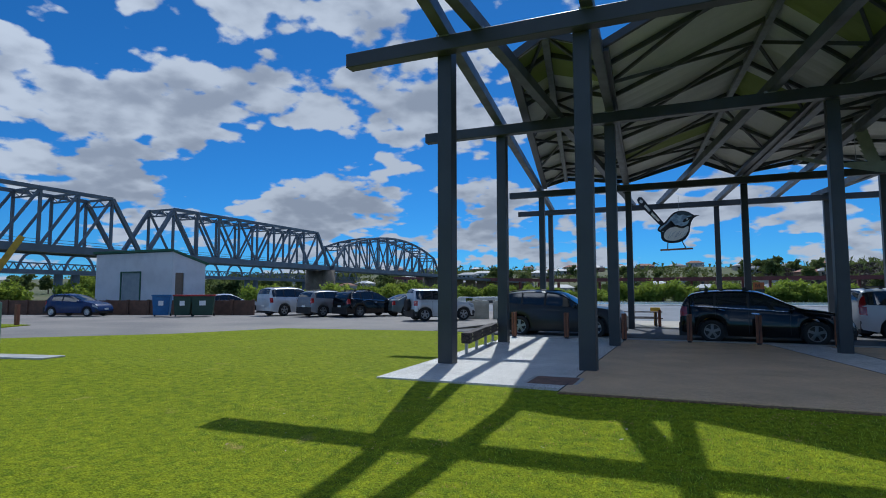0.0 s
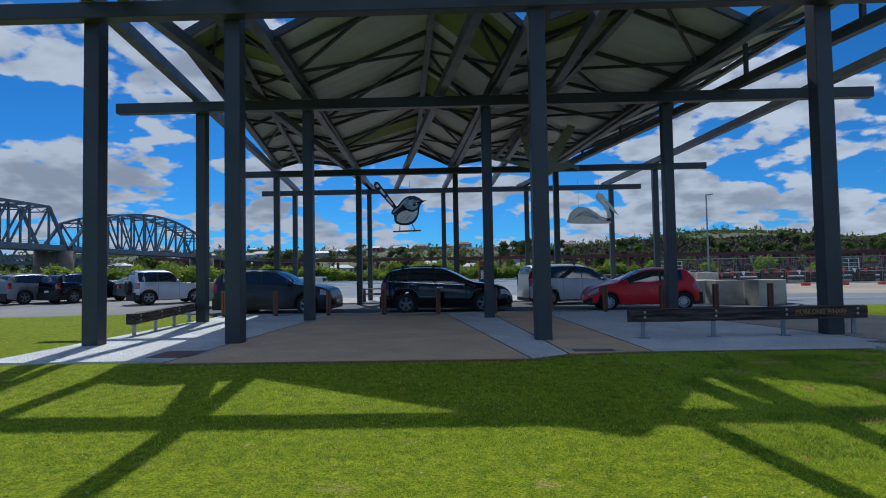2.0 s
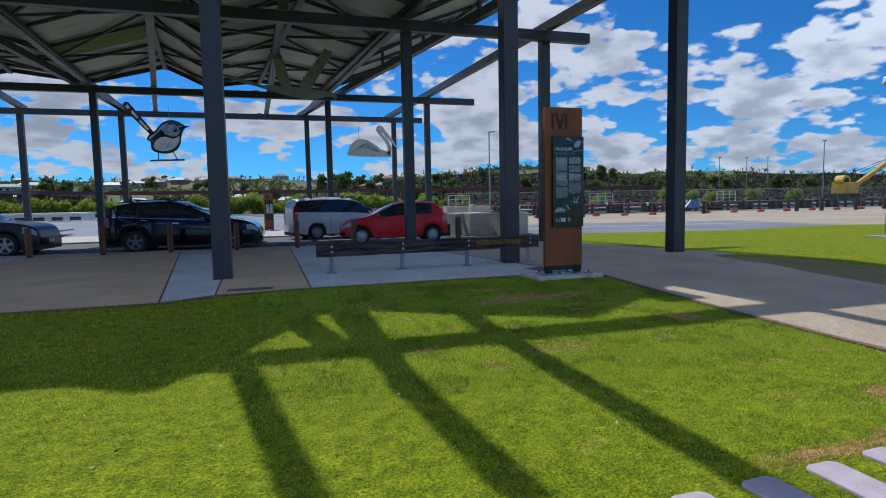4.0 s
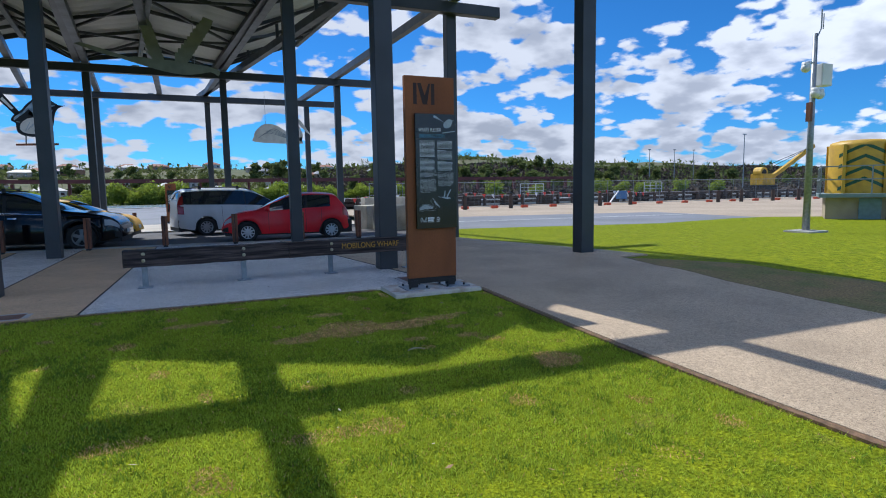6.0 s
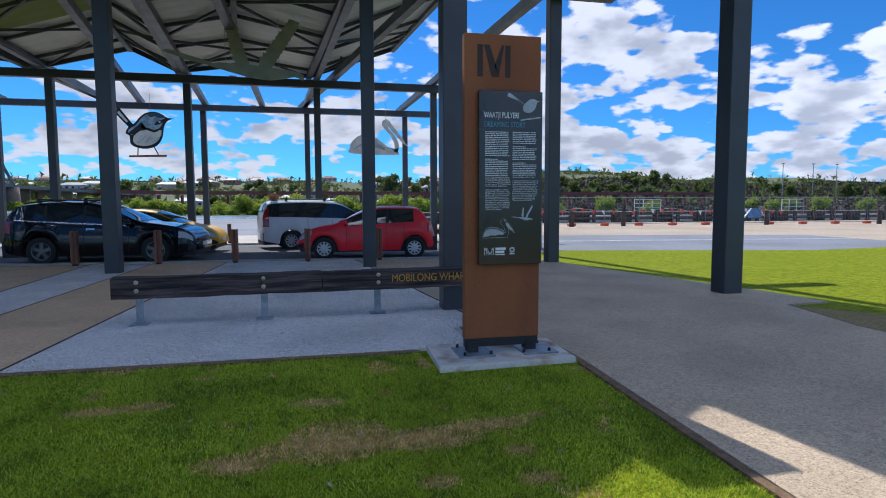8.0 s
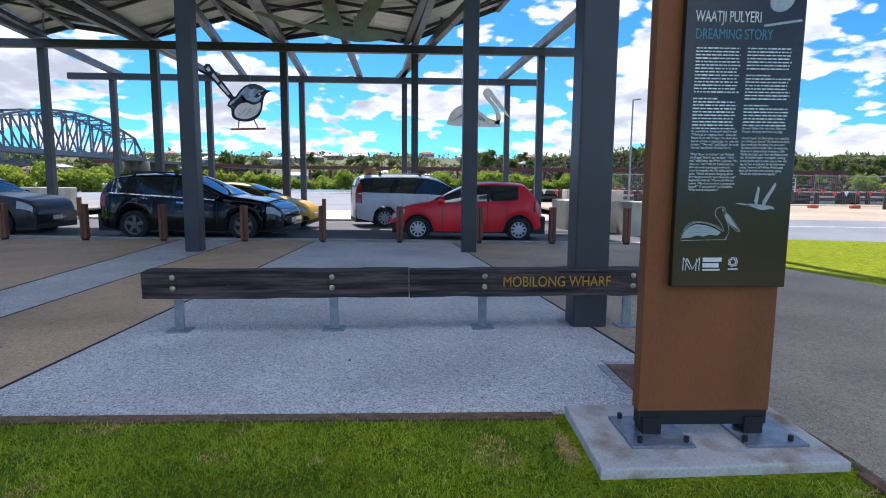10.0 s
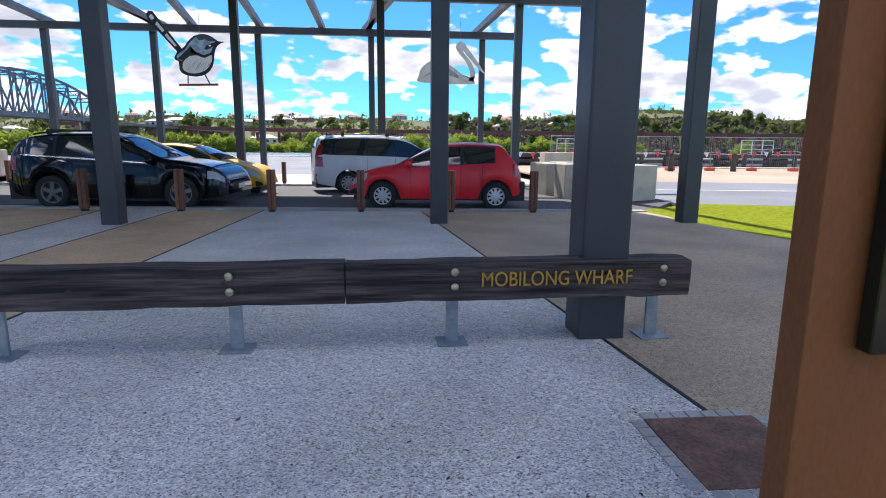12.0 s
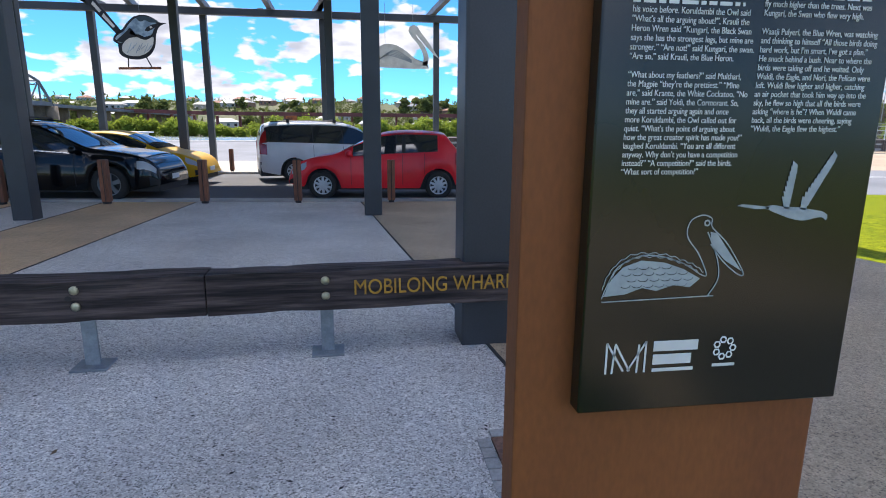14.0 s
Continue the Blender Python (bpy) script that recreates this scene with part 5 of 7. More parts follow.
    # roof rails
    if spec.get("rails"):
        for s in (1, -1):
            bm = B()
            xa, xb = spec["rails"]
            pts = [pt(xa + (xb - xa) * t / 8, 2.28, s) + Vector((0, 0, 0.045)) for t in range(9)]
            for a, b in zip(pts, pts[1:]):
                rod(bm, a, b, 0.018, 6)
            part("roof_rail", bm, DARK, car)
        if spec.get("bars"):
            for xb in spec["bars"]:
                bm = B()
                p, q = pt(xb, 2.25, 1), pt(xb, 2.25, -1)
                bar(bm, p + Vector((0, 0, 0.1)), q + Vector((0, 0, 0.1)), 0.07, 0.035)
                box(bm, p.x, p.y, p.z, 0.09, 0.06, 0.1)
                box(bm, q.x, q.y, q.z, 0.09, 0.06, 0.1)
                part("roof_bar", bm, DARK, car)
    # number plate left blank
    bm = B()
    box(bm, x1 - 0.0, 0, 0.42, 0.03, 0.36, 0.11)
    part("plate_blank", bm, WHITE, body)
    bm = B()
    box(bm, x0 + 0.0, 0, 0.62, 0.03, 0.36, 0.11)
    part("plate_blank", bm, WHITE, body)
    # wheels
    for hx in (0.0, wb):
        for s in (1, -1):
            wheel = part("wheel", B(), RUBBER, car)
            yc = s * (W - 0.115)
            bm = B()
            prof = [(R * 0.66, 0.10), (R * 0.80, 0.115), (R * 0.94, 0.108), (R, 0.085), (R, -0.085), (R * 0.94, -0.1), (R * 0.66, -0.1)]
            seg = 28
            rr = []
            for k in range(seg):
                a = math.tau * k / seg
                rr.append([bm.verts.new((hx + r * math.cos(a), yc + s * w, R + r * math.sin(a))) for r, w in prof])
            for k in range(seg):
                for j in range(len(prof) - 1):
                    bm.faces.new((rr[k][j], rr[(k + 1) % seg][j], rr[(k + 1) % seg][j + 1], rr[k][j + 1]))
            part("tyre", bm, RUBBER, wheel, "", True)
            bm = B()
            ns = spec.get("spokes", 5)
            rod(bm, (hx, yc + s * 0.02, R), (hx, yc + s * 0.085, R), R * 0.17, 12)
            for k in range(ns):
                a = math.tau * k / ns + 0.3
                d = Vector((math.cos(a), 0, math.sin(a)))
                o = Vector((-d.z, 0, d.x))
                w1, w2 = R * 0.10, R * (0.13 if ns < 8 else 0.07)
                c = Vector((hx, yc + s * 0.08, R))
                v = [bm.verts.new(c + d * R * 0.10 + o * w1), bm.verts.new(c + d * R * 0.10 - o * w1), bm.verts.new(c + d * R * 0.64 - o * w2 + Vector((0, -s * 0.012, 0))), bm.verts.new(c + d * R * 0.64 + o * w2 + Vector((0, -s * 0.012, 0)))]
                bm.faces.new(v)
                v2 = [bm.verts.new(p.co + Vector((0, -s * 0.03, 0))) for p in v]
                for i in range(4):
                    bm.faces.new((v[i], v[(i + 1) % 4], v2[(i + 1) % 4], v2[i]))
            for r0, r1, w in ((0.60, 0.68, 0.085),):
                rr = []
                for k in range(24):
                    a = math.tau * k / 24
                    rr.append([bm.verts.new((hx + R * q * math.cos(a), yc + s * ww, R + R * q * math.sin(a))) for q, ww in ((r0, 0.03), (r0, w), (r1, w + 0.008), (r1 + 0.01, 0.03))])
                for k in range(24):
                    for j in range(3):
                        bm.faces.new((rr[k][j], rr[(k + 1) % 24][j], rr[(k + 1) % 24][j + 1], rr[k][j + 1]))
            part("rim", bm, spec.get("rim", ALLOY), wheel)
            bm = B()
            rod(bm, (hx, yc - s * 0.03, R), (hx, yc + s * 0.02, R), R * 0.64, 20)
            part("brake", bm, DARK, wheel)
    if spec.get("spare"):
        bm = B()
        rod(bm, (x0 - 0.02, 0, 0.85), (x0 - 0.22, 0, 0.85), 0.33, 20)
        part("spare_wheel", bm, RUBBER, car)
    return car


HATCH = dict(wb=2.525, ro=0.58, fo=0.75, w=1.71, r=0.30, spokes=10, rim=mat("silver_wheel_cover", (0.55, 0.56, 0.58), 0.35, 0.4), belt=[(-0.66, 1.04), (0.4, 0.98), (2.0, 0.90), (3.3, 0.8)],
             top=[(-0.58, 0.50), (-0.57, 0.72), (-0.52, 0.92), (-0.42, 1.06), (-0.28, 1.26), (-0.14, 1.43), (0.1, 1.47), (0.5, 1.49), (0.9, 1.485), (1.3, 1.42), (1.7, 1.25), (2.1, 1.05), (2.3, 0.97), (2.7, 0.90), (3.0, 0.80), (3.18, 0.66), (3.275, 0.45)],
             windows=((0.02, 0.72), (0.80, 1.86)), screen=(2.12, 1.36), rear=(-0.46, -0.16), seams=(0.30, 0.78, 1.9), handles=(0.34, 0.92))
WAGON = dict(rim=mat("dark_alloy_rim", (0.17, 0.175, 0.18), 0.35, 0.7), wb=2.75, ro=0.93, fo=1.0, w=1.87, r=0.36, spokes=5, chrome=True, belt=[(-0.9, 1.15), (0.5, 1.06), (2.0, 0.98), (3.7, 0.85)], rails=(-0.5, 1.2), bars=(-0.15, 0.95), tall_lamp=False,
             top=[(-0.93, 0.75), (-0.92, 1.0), (-0.82, 1.25), (-0.62, 1.52), (-0.2, 1.62), (0.4, 1.66), (1.0, 1.65), (1.4, 1.58), (1.9, 1.34), (2.35, 1.12), (2.8, 1.05), (3.3, 0.95), (3.6, 0.80), (3.75, 0.55)],
             windows=((-0.62, 0.06), (0.13, 0.98), (1.06, 2.1)), screen=(2.32, 1.42), rear=(-0.84, -0.6), seams=(0.1, 1.02, 2.1), handles=(0.18, 1.1))
SUV = dict(wb=2.70, ro=0.88, fo=0.92, w=1.86, r=0.37, spokes=5, belt=[(-0.9, 1.20), (0.5, 1.10), (2.0, 1.03), (3.6, 0.95)], rails=(-0.5, 1.3),
           top=[(-0.88, 0.70), (-0.87, 1.02), (-0.78, 1.30), (-0.60, 1.55), (-0.2, 1.64), (0.5, 1.68), (1.1, 1.66), (1.5, 1.58), (1.95, 1.32), (2.25, 1.13), (2.7, 1.08), (3.2, 1.0), (3.5, 0.86), (3.62, 0.58)],
           windows=((-0.55, 0.06), (0.13, 0.92), (1.0, 2.0)), screen=(2.25, 1.5), rear=(-0.80, -0.58), seams=(0.1, 0.96, 2.05), handles=(0.18, 1.05))
VAN = dict(wb=2.95, ro=0.98, fo=0.95, w=1.86, r=0.34, spokes=10, tall_lamp=True, belt=[(-1, 1.16), (1.0, 1.10), (2.4, 1.05), (4.0, 0.9)], rails=(-0.6, 1.6), bars=(-0.1, 1.3),
           top=[(-0.98, 0.72), (-0.97, 1.1), (-0.90, 1.5), (-0.74, 1.74), (-0.2, 1.80), (0.6, 1.82), (1.4, 1.80), (1.9, 1.70), (2.4, 1.40), (2.8, 1.14), (3.2, 1.06), (3.6, 0.94), (3.8, 0.76), (3.9, 0.55)],
           windows=((-0.80, 0.57), (0.60, 1.47), (1.50, 2.58)), screen=(2.75, 1.85), rear=(-0.93, -0.78), seams=(0.58, 1.48, 2.5), handles=(0.66, 1.55))
BIG4 = dict(wb=2.85, ro=1.05, fo=0.95, w=1.94, r=0.39, spokes=5, tall_lamp=False, belt=[(-1, 1.22), (1.0, 1.18), (2.4, 1.12), (4.0, 1.0)], rails=(-0.7, 1.5),
            top=[(-1.05, 0.75), (-1.04, 1.2), (-0.96, 1.58), (-0.78, 1.82), (-0.2, 1.88), (0.6, 1.90), (1.2, 1.88), (1.6, 1.78), (2.0, 1.45), (2.25, 1.25), (2.7, 1.2), (3.3, 1.12), (3.65, 1.0), (3.8, 0.65)],
            windows=((-0.85, -0.05), (0.03, 0.85), (0.93, 2.0)), screen=(2.25, 1.62), rear=(-1.0, -0.82), seams=(0.0, 0.9, 2.1), handles=(0.08, 0.98))
SEDAN = dict(wb=2.75, ro=1.05, fo=0.92, w=1.82, r=0.32, spokes=5, belt=[(-1, 0.98), (1, 0.94), (2.2, 0.9), (3.8, 0.8)],
             top=[(-1.05, 0.62), (-1.03, 0.9), (-0.85, 1.04), (-0.5, 1.08), (-0.1, 1.26), (0.35, 1.42), (1.0, 1.46), (1.4, 1.40), (1.85, 1.18), (2.25, 0.98), (2.8, 0.92), (3.3, 0.82), (3.6, 0.68), (3.68, 0.5)],
             windows=((0.0, 0.4), (0.46, 1.05), (1.12, 2.05)), screen=(2.2, 1.42), rear=(-0.45, 0.28), seams=(0.2, 1.08, 2.1), handles=(0.3, 1.2))
JEEP = dict(wb=2.25, ro=0.62, fo=0.72, w=1.60, r=0.35, spokes=5, spare=True, dark_bumper=True, belt=[(-0.7, 1.10), (1.0, 1.08), (2.2, 1.02), (3.0, 0.98)], rails=(-0.4, 1.0),
            top=[(-0.62, 0.85), (-0.61, 1.3), (-0.57, 1.6), (-0.45, 1.70), (0.0, 1.72), (0.6, 1.72), (1.0, 1.69), (1.2, 1.58), (1.4, 1.25), (1.55, 1.08), (2.0, 1.04), (2.6, 0.98), (2.9, 0.86), (2.97, 0.6)],
            windows=((-0.45, 0.38), (0.48, 1.32)), screen=(1.5, 1.2), rear=(-0.59, -0.5), seams=(0.42, 1.42), handles=(0.5,))

RED = paint("red_car_paint", (0.74, 0.018, 0.028))
BLACK = paint("black_car_paint", (0.004, 0.0045, 0.006), 0.10, 0.10)
GREY = paint("dark_grey_car_paint", (0.024, 0.027, 0.031), 0.3, 0.15, 0.2)
YELLOW = paint("yellow_car_paint", (0.66, 0.36, 0.004), 0.5, 0.02)
SILVER = paint("silver_car_paint", (0.58, 0.59, 0.61), 0.3, 0.15, 0.4)
WHITEC = paint("white_car_paint", (0.60, 0.615, 0.63))
MIDGREY = paint("mid_grey_car_paint", (0.24, 0.245, 0.255), 0.3, 0.15, 0.3)
TEAL = paint("grey_green_car_paint", (0.10, 0.13, 0.14), 0.3, 0.15, 0.3)
NAVY = paint("dark_blue_car_paint", (0.012, 0.03, 0.11), 0.25, 0.15)


def park(label, spec, x, y, head, color):
    """Rear axle at x, y; heading in degrees from +x."""
    return build_car(label, spec, pose(x, y, land_z(x, y) - 0.012, 0, 0, head), color, "parked cars")


park("bright red hatchback parked beside the pavilion", HATCH, 6.196, 9.135 + 0.74, 180 - 4.5, RED)
park("glossy black wagon with roof bars parked beside the pavilion", WAGON, -3.41, 9.51 + 0.82, -3.5, BLACK)
park("dark grey sport utility car parked beside the pavilion", SUV, -9.78, 10.2 + 0.78, -3.0, GREY)
park("yellow hatchback parked behind the black wagon", HATCH, -2.95, 13.6, -4.0, YELLOW)
park("white people carrier with dark glass and a tow bar", VAN, 2.27, 15.05, 13.0, WHITEC)
park("silver-white four-wheel drive in the far car park", BIG4, -29.45, 20.6, 72, SILVER)
park("mid-grey sport utility car in the far car park", SUV, -26.0, 20.15, 69, MIDGREY)
park("black estate car in the far car park", WAGON, -23.55, 20.6, 67, BLACK)
park("grey-green sedan in the far car park", SEDAN, -21.62, 23.36, 61, TEAL)
park("small silver boxy four-wheel drive with a spare wheel on its tailgate", JEEP, -17.42, 17.73, 45, SILVER)
park("dark blue hatchback beside the low retaining wall", HATCH, -42.6, 14.8, 17, NAVY)
park("silver car beside the white shed", SEDAN, -37.2, 22.6, 52, SILVER)


# ---- middle distance ----
BLOCKM = mat("cast_concrete_block", (0.50, 0.47, 0.38), 0.9, second=(0.38, 0.35, 0.28), scale=2.5, fine=0.15, fine_scale=60, bump=0.3, bump_scale=40, dist=0.006, per_object=0.08)
FLAG = mat("red_bunting_cloth", (0.62, 0.05, 0.03), 0.7)
ORANGE = mat("orange_plastic", (0.62, 0.09, 0.035), 0.6, second=(0.5, 0.07, 0.03), scale=8)
YSTEEL = mat("yellow_machine_paint", (0.60, 0.36, 0.02), 0.5, second=(0.46, 0.27, 0.02), scale=2, fine=0.08)
GREENP = mat("dark_green_paint", (0.02, 0.10, 0.05), 0.5)
WOODDK = mat("old_wharf_timber", (0.075, 0.055, 0.045), 0.85, second=(0.04, 0.032, 0.028), scale=2, fine=0.3, fine_scale=20, bump=0.4, bump_scale=15, dist=0.02)
SHEDW = mat("white_painted_render", (0.66, 0.67, 0.70), 0.7, second=(0.56, 0.57, 0.60), scale=0.8, fine=0.06, bump=0.1, bump_scale=30, dist=0.005)
REDWALL = mat("reddish_brown_boards", (0.13, 0.07, 0.045), 0.8, second=(0.085, 0.048, 0.033), scale=3, fine=0.2, per_object=0.15)
BRIDGEM = mat("grey_bridge_steel", (0.13, 0.155, 0.185), 0.55, second=(0.10, 0.12, 0.145), scale=0.4, fine=0.1)
STONE = mat("brown_stone_pier", (0.21, 0.165, 0.12), 0.9, second=(0.15, 0.115, 0.085), scale=0.6, fine=0.2, fine_scale=4)
RUST = mat("dull_red_girder", (0.15, 0.045, 0.045), 0.7, second=(0.11, 0.035, 0.035), scale=0.3)


def simple(name, label, category, builder, material, group="", m=None, bev=0.0, smooth=False):
    bm = B()
    builder(bm)
    if bev:
        bevel(bm, bev, 2)
    ob = tagged(part(name, bm, material, None, "", smooth), label, category, group)
    if m:
        ob.matrix_basis = m
    return ob


# cast blocks closing the end of the parking bay
def build_blocks():
    first = None
    for x, y, r, s in ((10.15, 11.35, 8, 1.0), (9.15, 12.5, 4, 1.0), (8.95, 13.9, 10, 1.0), (9.3, 16.2, 0, 1.0), (10.4, 17.6, 6, 1.0), (11.2, 22.0, 0, 1.1), (-15.3, 21.3, 20, 1.05), (-13.85, 21.6, 22, 1.05), (-12.5, 21.0, 15, 1.05), (13.0, 23.0, 5, 1.1)):
        m = pose(x, y, land_z(x, y) - 0.02, 0, 0, r)
        if first is None:
            first = simple("concrete_block", "weathered cast concrete barrier block on the ground", "barrier block", lambda bm: box(bm, 0, 0, 0, 1.15, 0.85, 0.98), BLOCKM, "concrete barrier blocks", m, 0.03)
        else:
            copy_thing(first, m).scale = (s, s, s)


build_blocks()


def picnic(x, y, r):
    t = thing("picnic_table", "timber picnic table with benches on the promenade", "table", "picnic tables", pose(x, y, ground_z(y) - 0.012, 0, 0, r))
    for k in range(5):
        bm = B()
        box(bm, 0, -0.32 + k * 0.16, 0.72, 1.9, 0.145, 0.045)
        part("table_board", bm, WOODDK, t)
    for s in (-1, 1):
        for k in range(2):
            bm = B()
            box(bm, 0, s * (0.66 + k * 0.15), 0.42, 1.9, 0.14, 0.045)
            part("seat_board", bm, WOODDK, t)
    for sx in (-0.65, 0.65):
        bm = B()
        bar(bm, (sx, -0.62, 0), (sx, -0.22, 0.72), 0.09, 0.05)
        bar(bm, (sx, 0.62, 0), (sx, 0.22, 0.72), 0.09, 0.05)
        bar(bm, (sx, -0.8, 0.39), (sx, 0.8, 0.39), 0.05, 0.09)
        part("trestle", bm, WOODDK, t)


picnic(-6.2, 21.5, 5)
picnic(4.4, 20.8, 5)
for x, y in ((-5.6, 22.4), (4.9, 21.9)):
    def post(bm):
        box(bm, 0, 0, 0, 0.16, 0.16, 0.95)
        box(bm, 0, 0, 0.75, 0.5, 0.2, 0.22)
    simple("service_post", "yellow steel service post by the picnic table", "service post", post, YSTEEL, "yellow service posts", pose(x, y, ground_z(y) - 0.012), 0.01)


# ---- temporary fence with orange feet and bunting ----
def build_fence():
    px = [(13.0, 29.4), (22.5, 28.8), (35.1, 28.1), (54.0, 27.2), (66.0, 26.6), (80.0, 25.8)]
    pts = []
    for (xa, ya), (xb, yb) in zip(px, px[1:]):
        n = max(int(round(math.hypot(xb - xa, yb - ya) / 2.6)), 1)
        pts += [(xa + (xb - xa) * i / n, ya + (yb - ya) * i / n) for i in range(n)]
    pts.append(px[-1])
    fence = thing("site_fence", "temporary wire mesh fence panels on orange feet", "fence")
    for (xa, ya), (xb, yb) in zip(pts, pts[1:]):
        za = -0.12
        bm = B()
        for z in (0.15, 1.95):
            rod(bm, (xa, ya, za + z), (xb, yb, za + z), 0.022, 5)
        for x, y in ((xa, ya), (xb, yb)):
            rod(bm, (x, y, za), (x, y, za + 2.0), 0.026, 5)
        fr = part("fence_panel", bm, GALV, fence)
        bm = B()
        for k in range(1, 22):
            t = k / 22
            x, y = xa + (xb - xa) * t, ya + (yb - ya) * t
            bar(bm, (x, y, za + 0.15), (x, y, za + 1.95), 0.005, 0.005)
        for k in range(1, 9):
            z = za + 0.15 + 1.8 * k / 9
            bar(bm, (xa, ya, z), (xb, yb, z), 0.005, 0.005)
        part("wire_mesh", bm, GALV, fr)
        bm = B()
        box(bm, xa, ya, za, 0.52, 0.3, 0.2)
        bevel(bm, 0.02)
        part("foot", bm, ORANGE, fence, "orange plastic fence foot")
    # bunting on a cord, just behind
    bunting = thing("bunting", "orange flag bunting strung behind the site fence", "bunting")
    bm = B()
    rng = random.Random(4)
    zline = lambda x: 0.92 + 0.10 * math.sin(x * 0.9) + 0.05 * math.sin(x * 2.3)
    xs = np.arange(12.0, 41.0, 0.42)
    for x in xs:
        bar(bm, (x, 33.0, zline(x)), (x + 0.42, 33.0, zline(x + 0.42)), 0.014, 0.014)
    part("cord", bm, WHITE, bunting)
    for k, x in enumerate(xs[::2]):
        bm = B()
        z, d = zline(x), rng.uniform(-0.06, 0.06)
        bm.faces.new([bm.verts.new((x - 0.17, 32.98, z)), bm.verts.new((x + 0.17, 32.98, z)), bm.verts.new((x + d, 32.9 + d, z - 0.36))])
        part("flag", bm, FLAG if k % 5 else WHITE, bunting)
    # timber wharf behind the fence, on piles
    wharf = thing("timber_wharf", "dark old timber wharf with piles beside the river", "wharf")
    for k in range(46):
        x = 10 + k * 1.9
        y = 36.0 - 0.02 * (x - 10)
        bm = B()
        rod(bm, (x, y, -1.5), (x, y, 0.72 + 0.3 * ((k * 7) % 3) / 3), 0.17, 8, 0.15)
        part("pile", bm, WOODDK, wharf)
    for z, h, dy in ((0.60, 0.26, 0.25), (0.22, 0.24, 0.2), (-0.35, 0.5, 0.28)):
        bm = B()
        bar(bm, (9, 36.0 + dy, z), (98, 34.24 + dy, z), 0.3, h)
        part("waling", bm, WOODDK, wharf)
    for k in range(46):
        if k % 2:
            bm = B()
            box(bm, 10.95 + k * 1.9, 36.7 - 0.038 * k, -0.7, 1.86, 0.1, 1.2)
            part("facing_board", bm, WOODDK, wharf)
    bm = B()
    bar(bm, (9, 39.4, 0.66), (98, 37.6, 0.66), 6.0, 0.14)
    part("deck", bm, WOODDK, wharf)
    # bollards and small clutter in front of it
    for k, (x, y) in enumerate(((19.6, 27.8), (23.4, 27.9), (31.0, 27.2), (34.2, 27.4), (43.0, 26.6), (45.4, 26.3), (49.2, 26.2), (52.6, 26.2), (56.4, 25.8))):
        simple("mooring_post", "short dark timber mooring post on the wharf apron", "post", lambda bm: rod(bm, (0, 0, 0), (0, 0, 1.0), 0.16, 8, 0.14), WOODDK, "mooring posts", pose(x, y, -0.12))
    for x, y, w in ((31.8, 38.5, 2.6), (46.5, 38.0, 2.4), (17, 38.5, 2.0)):
        f = thing("white_gangway", "white metal gangway rails at the wharf", "gangway", "gangways", pose(x, y, 0.2))
        for z in (0.9, 1.25, 1.6):
            bm = B()
            bar(bm, (-w / 2, 0, z), (w / 2, 0, z), 0.05, 0.05)
            part("rail", bm, WHITE, f)
        for k in range(4):
            bm = B()
            bar(bm, (-w / 2 + w * k / 3, 0, 0), (-w / 2 + w * k / 3, 0, 1.6), 0.05, 0.05)
            part("upright", bm, WHITE, f)
    f = thing("blue_skip", "blue steel skip with a ramp behind the site fence", "skip", m=pose(37.2, 32.0, -0.14) @ Matrix.Diagonal((0.5, 0.6, 0.8, 1)))
    bm = B()
    box(bm, 0, 0, 0.5, 1.5, 0.9, 0.9)
    part("hopper", bm, mat("blue_steel", (0.05, 0.16, 0.36), 0.5), f)
    bm = B()
    bar(bm, (-2.6, 0, 0.1), (-0.7, 0, 1.4), 0.2, 0.12)
    part("ramp", bm, WHITE, f)
    bm = B()
    bar(bm, (0.9, 0, 1.4), (2.4, 0, 0.2), 0.12, 0.08)
    part("prop", bm, WHITE, f)


build_fence()


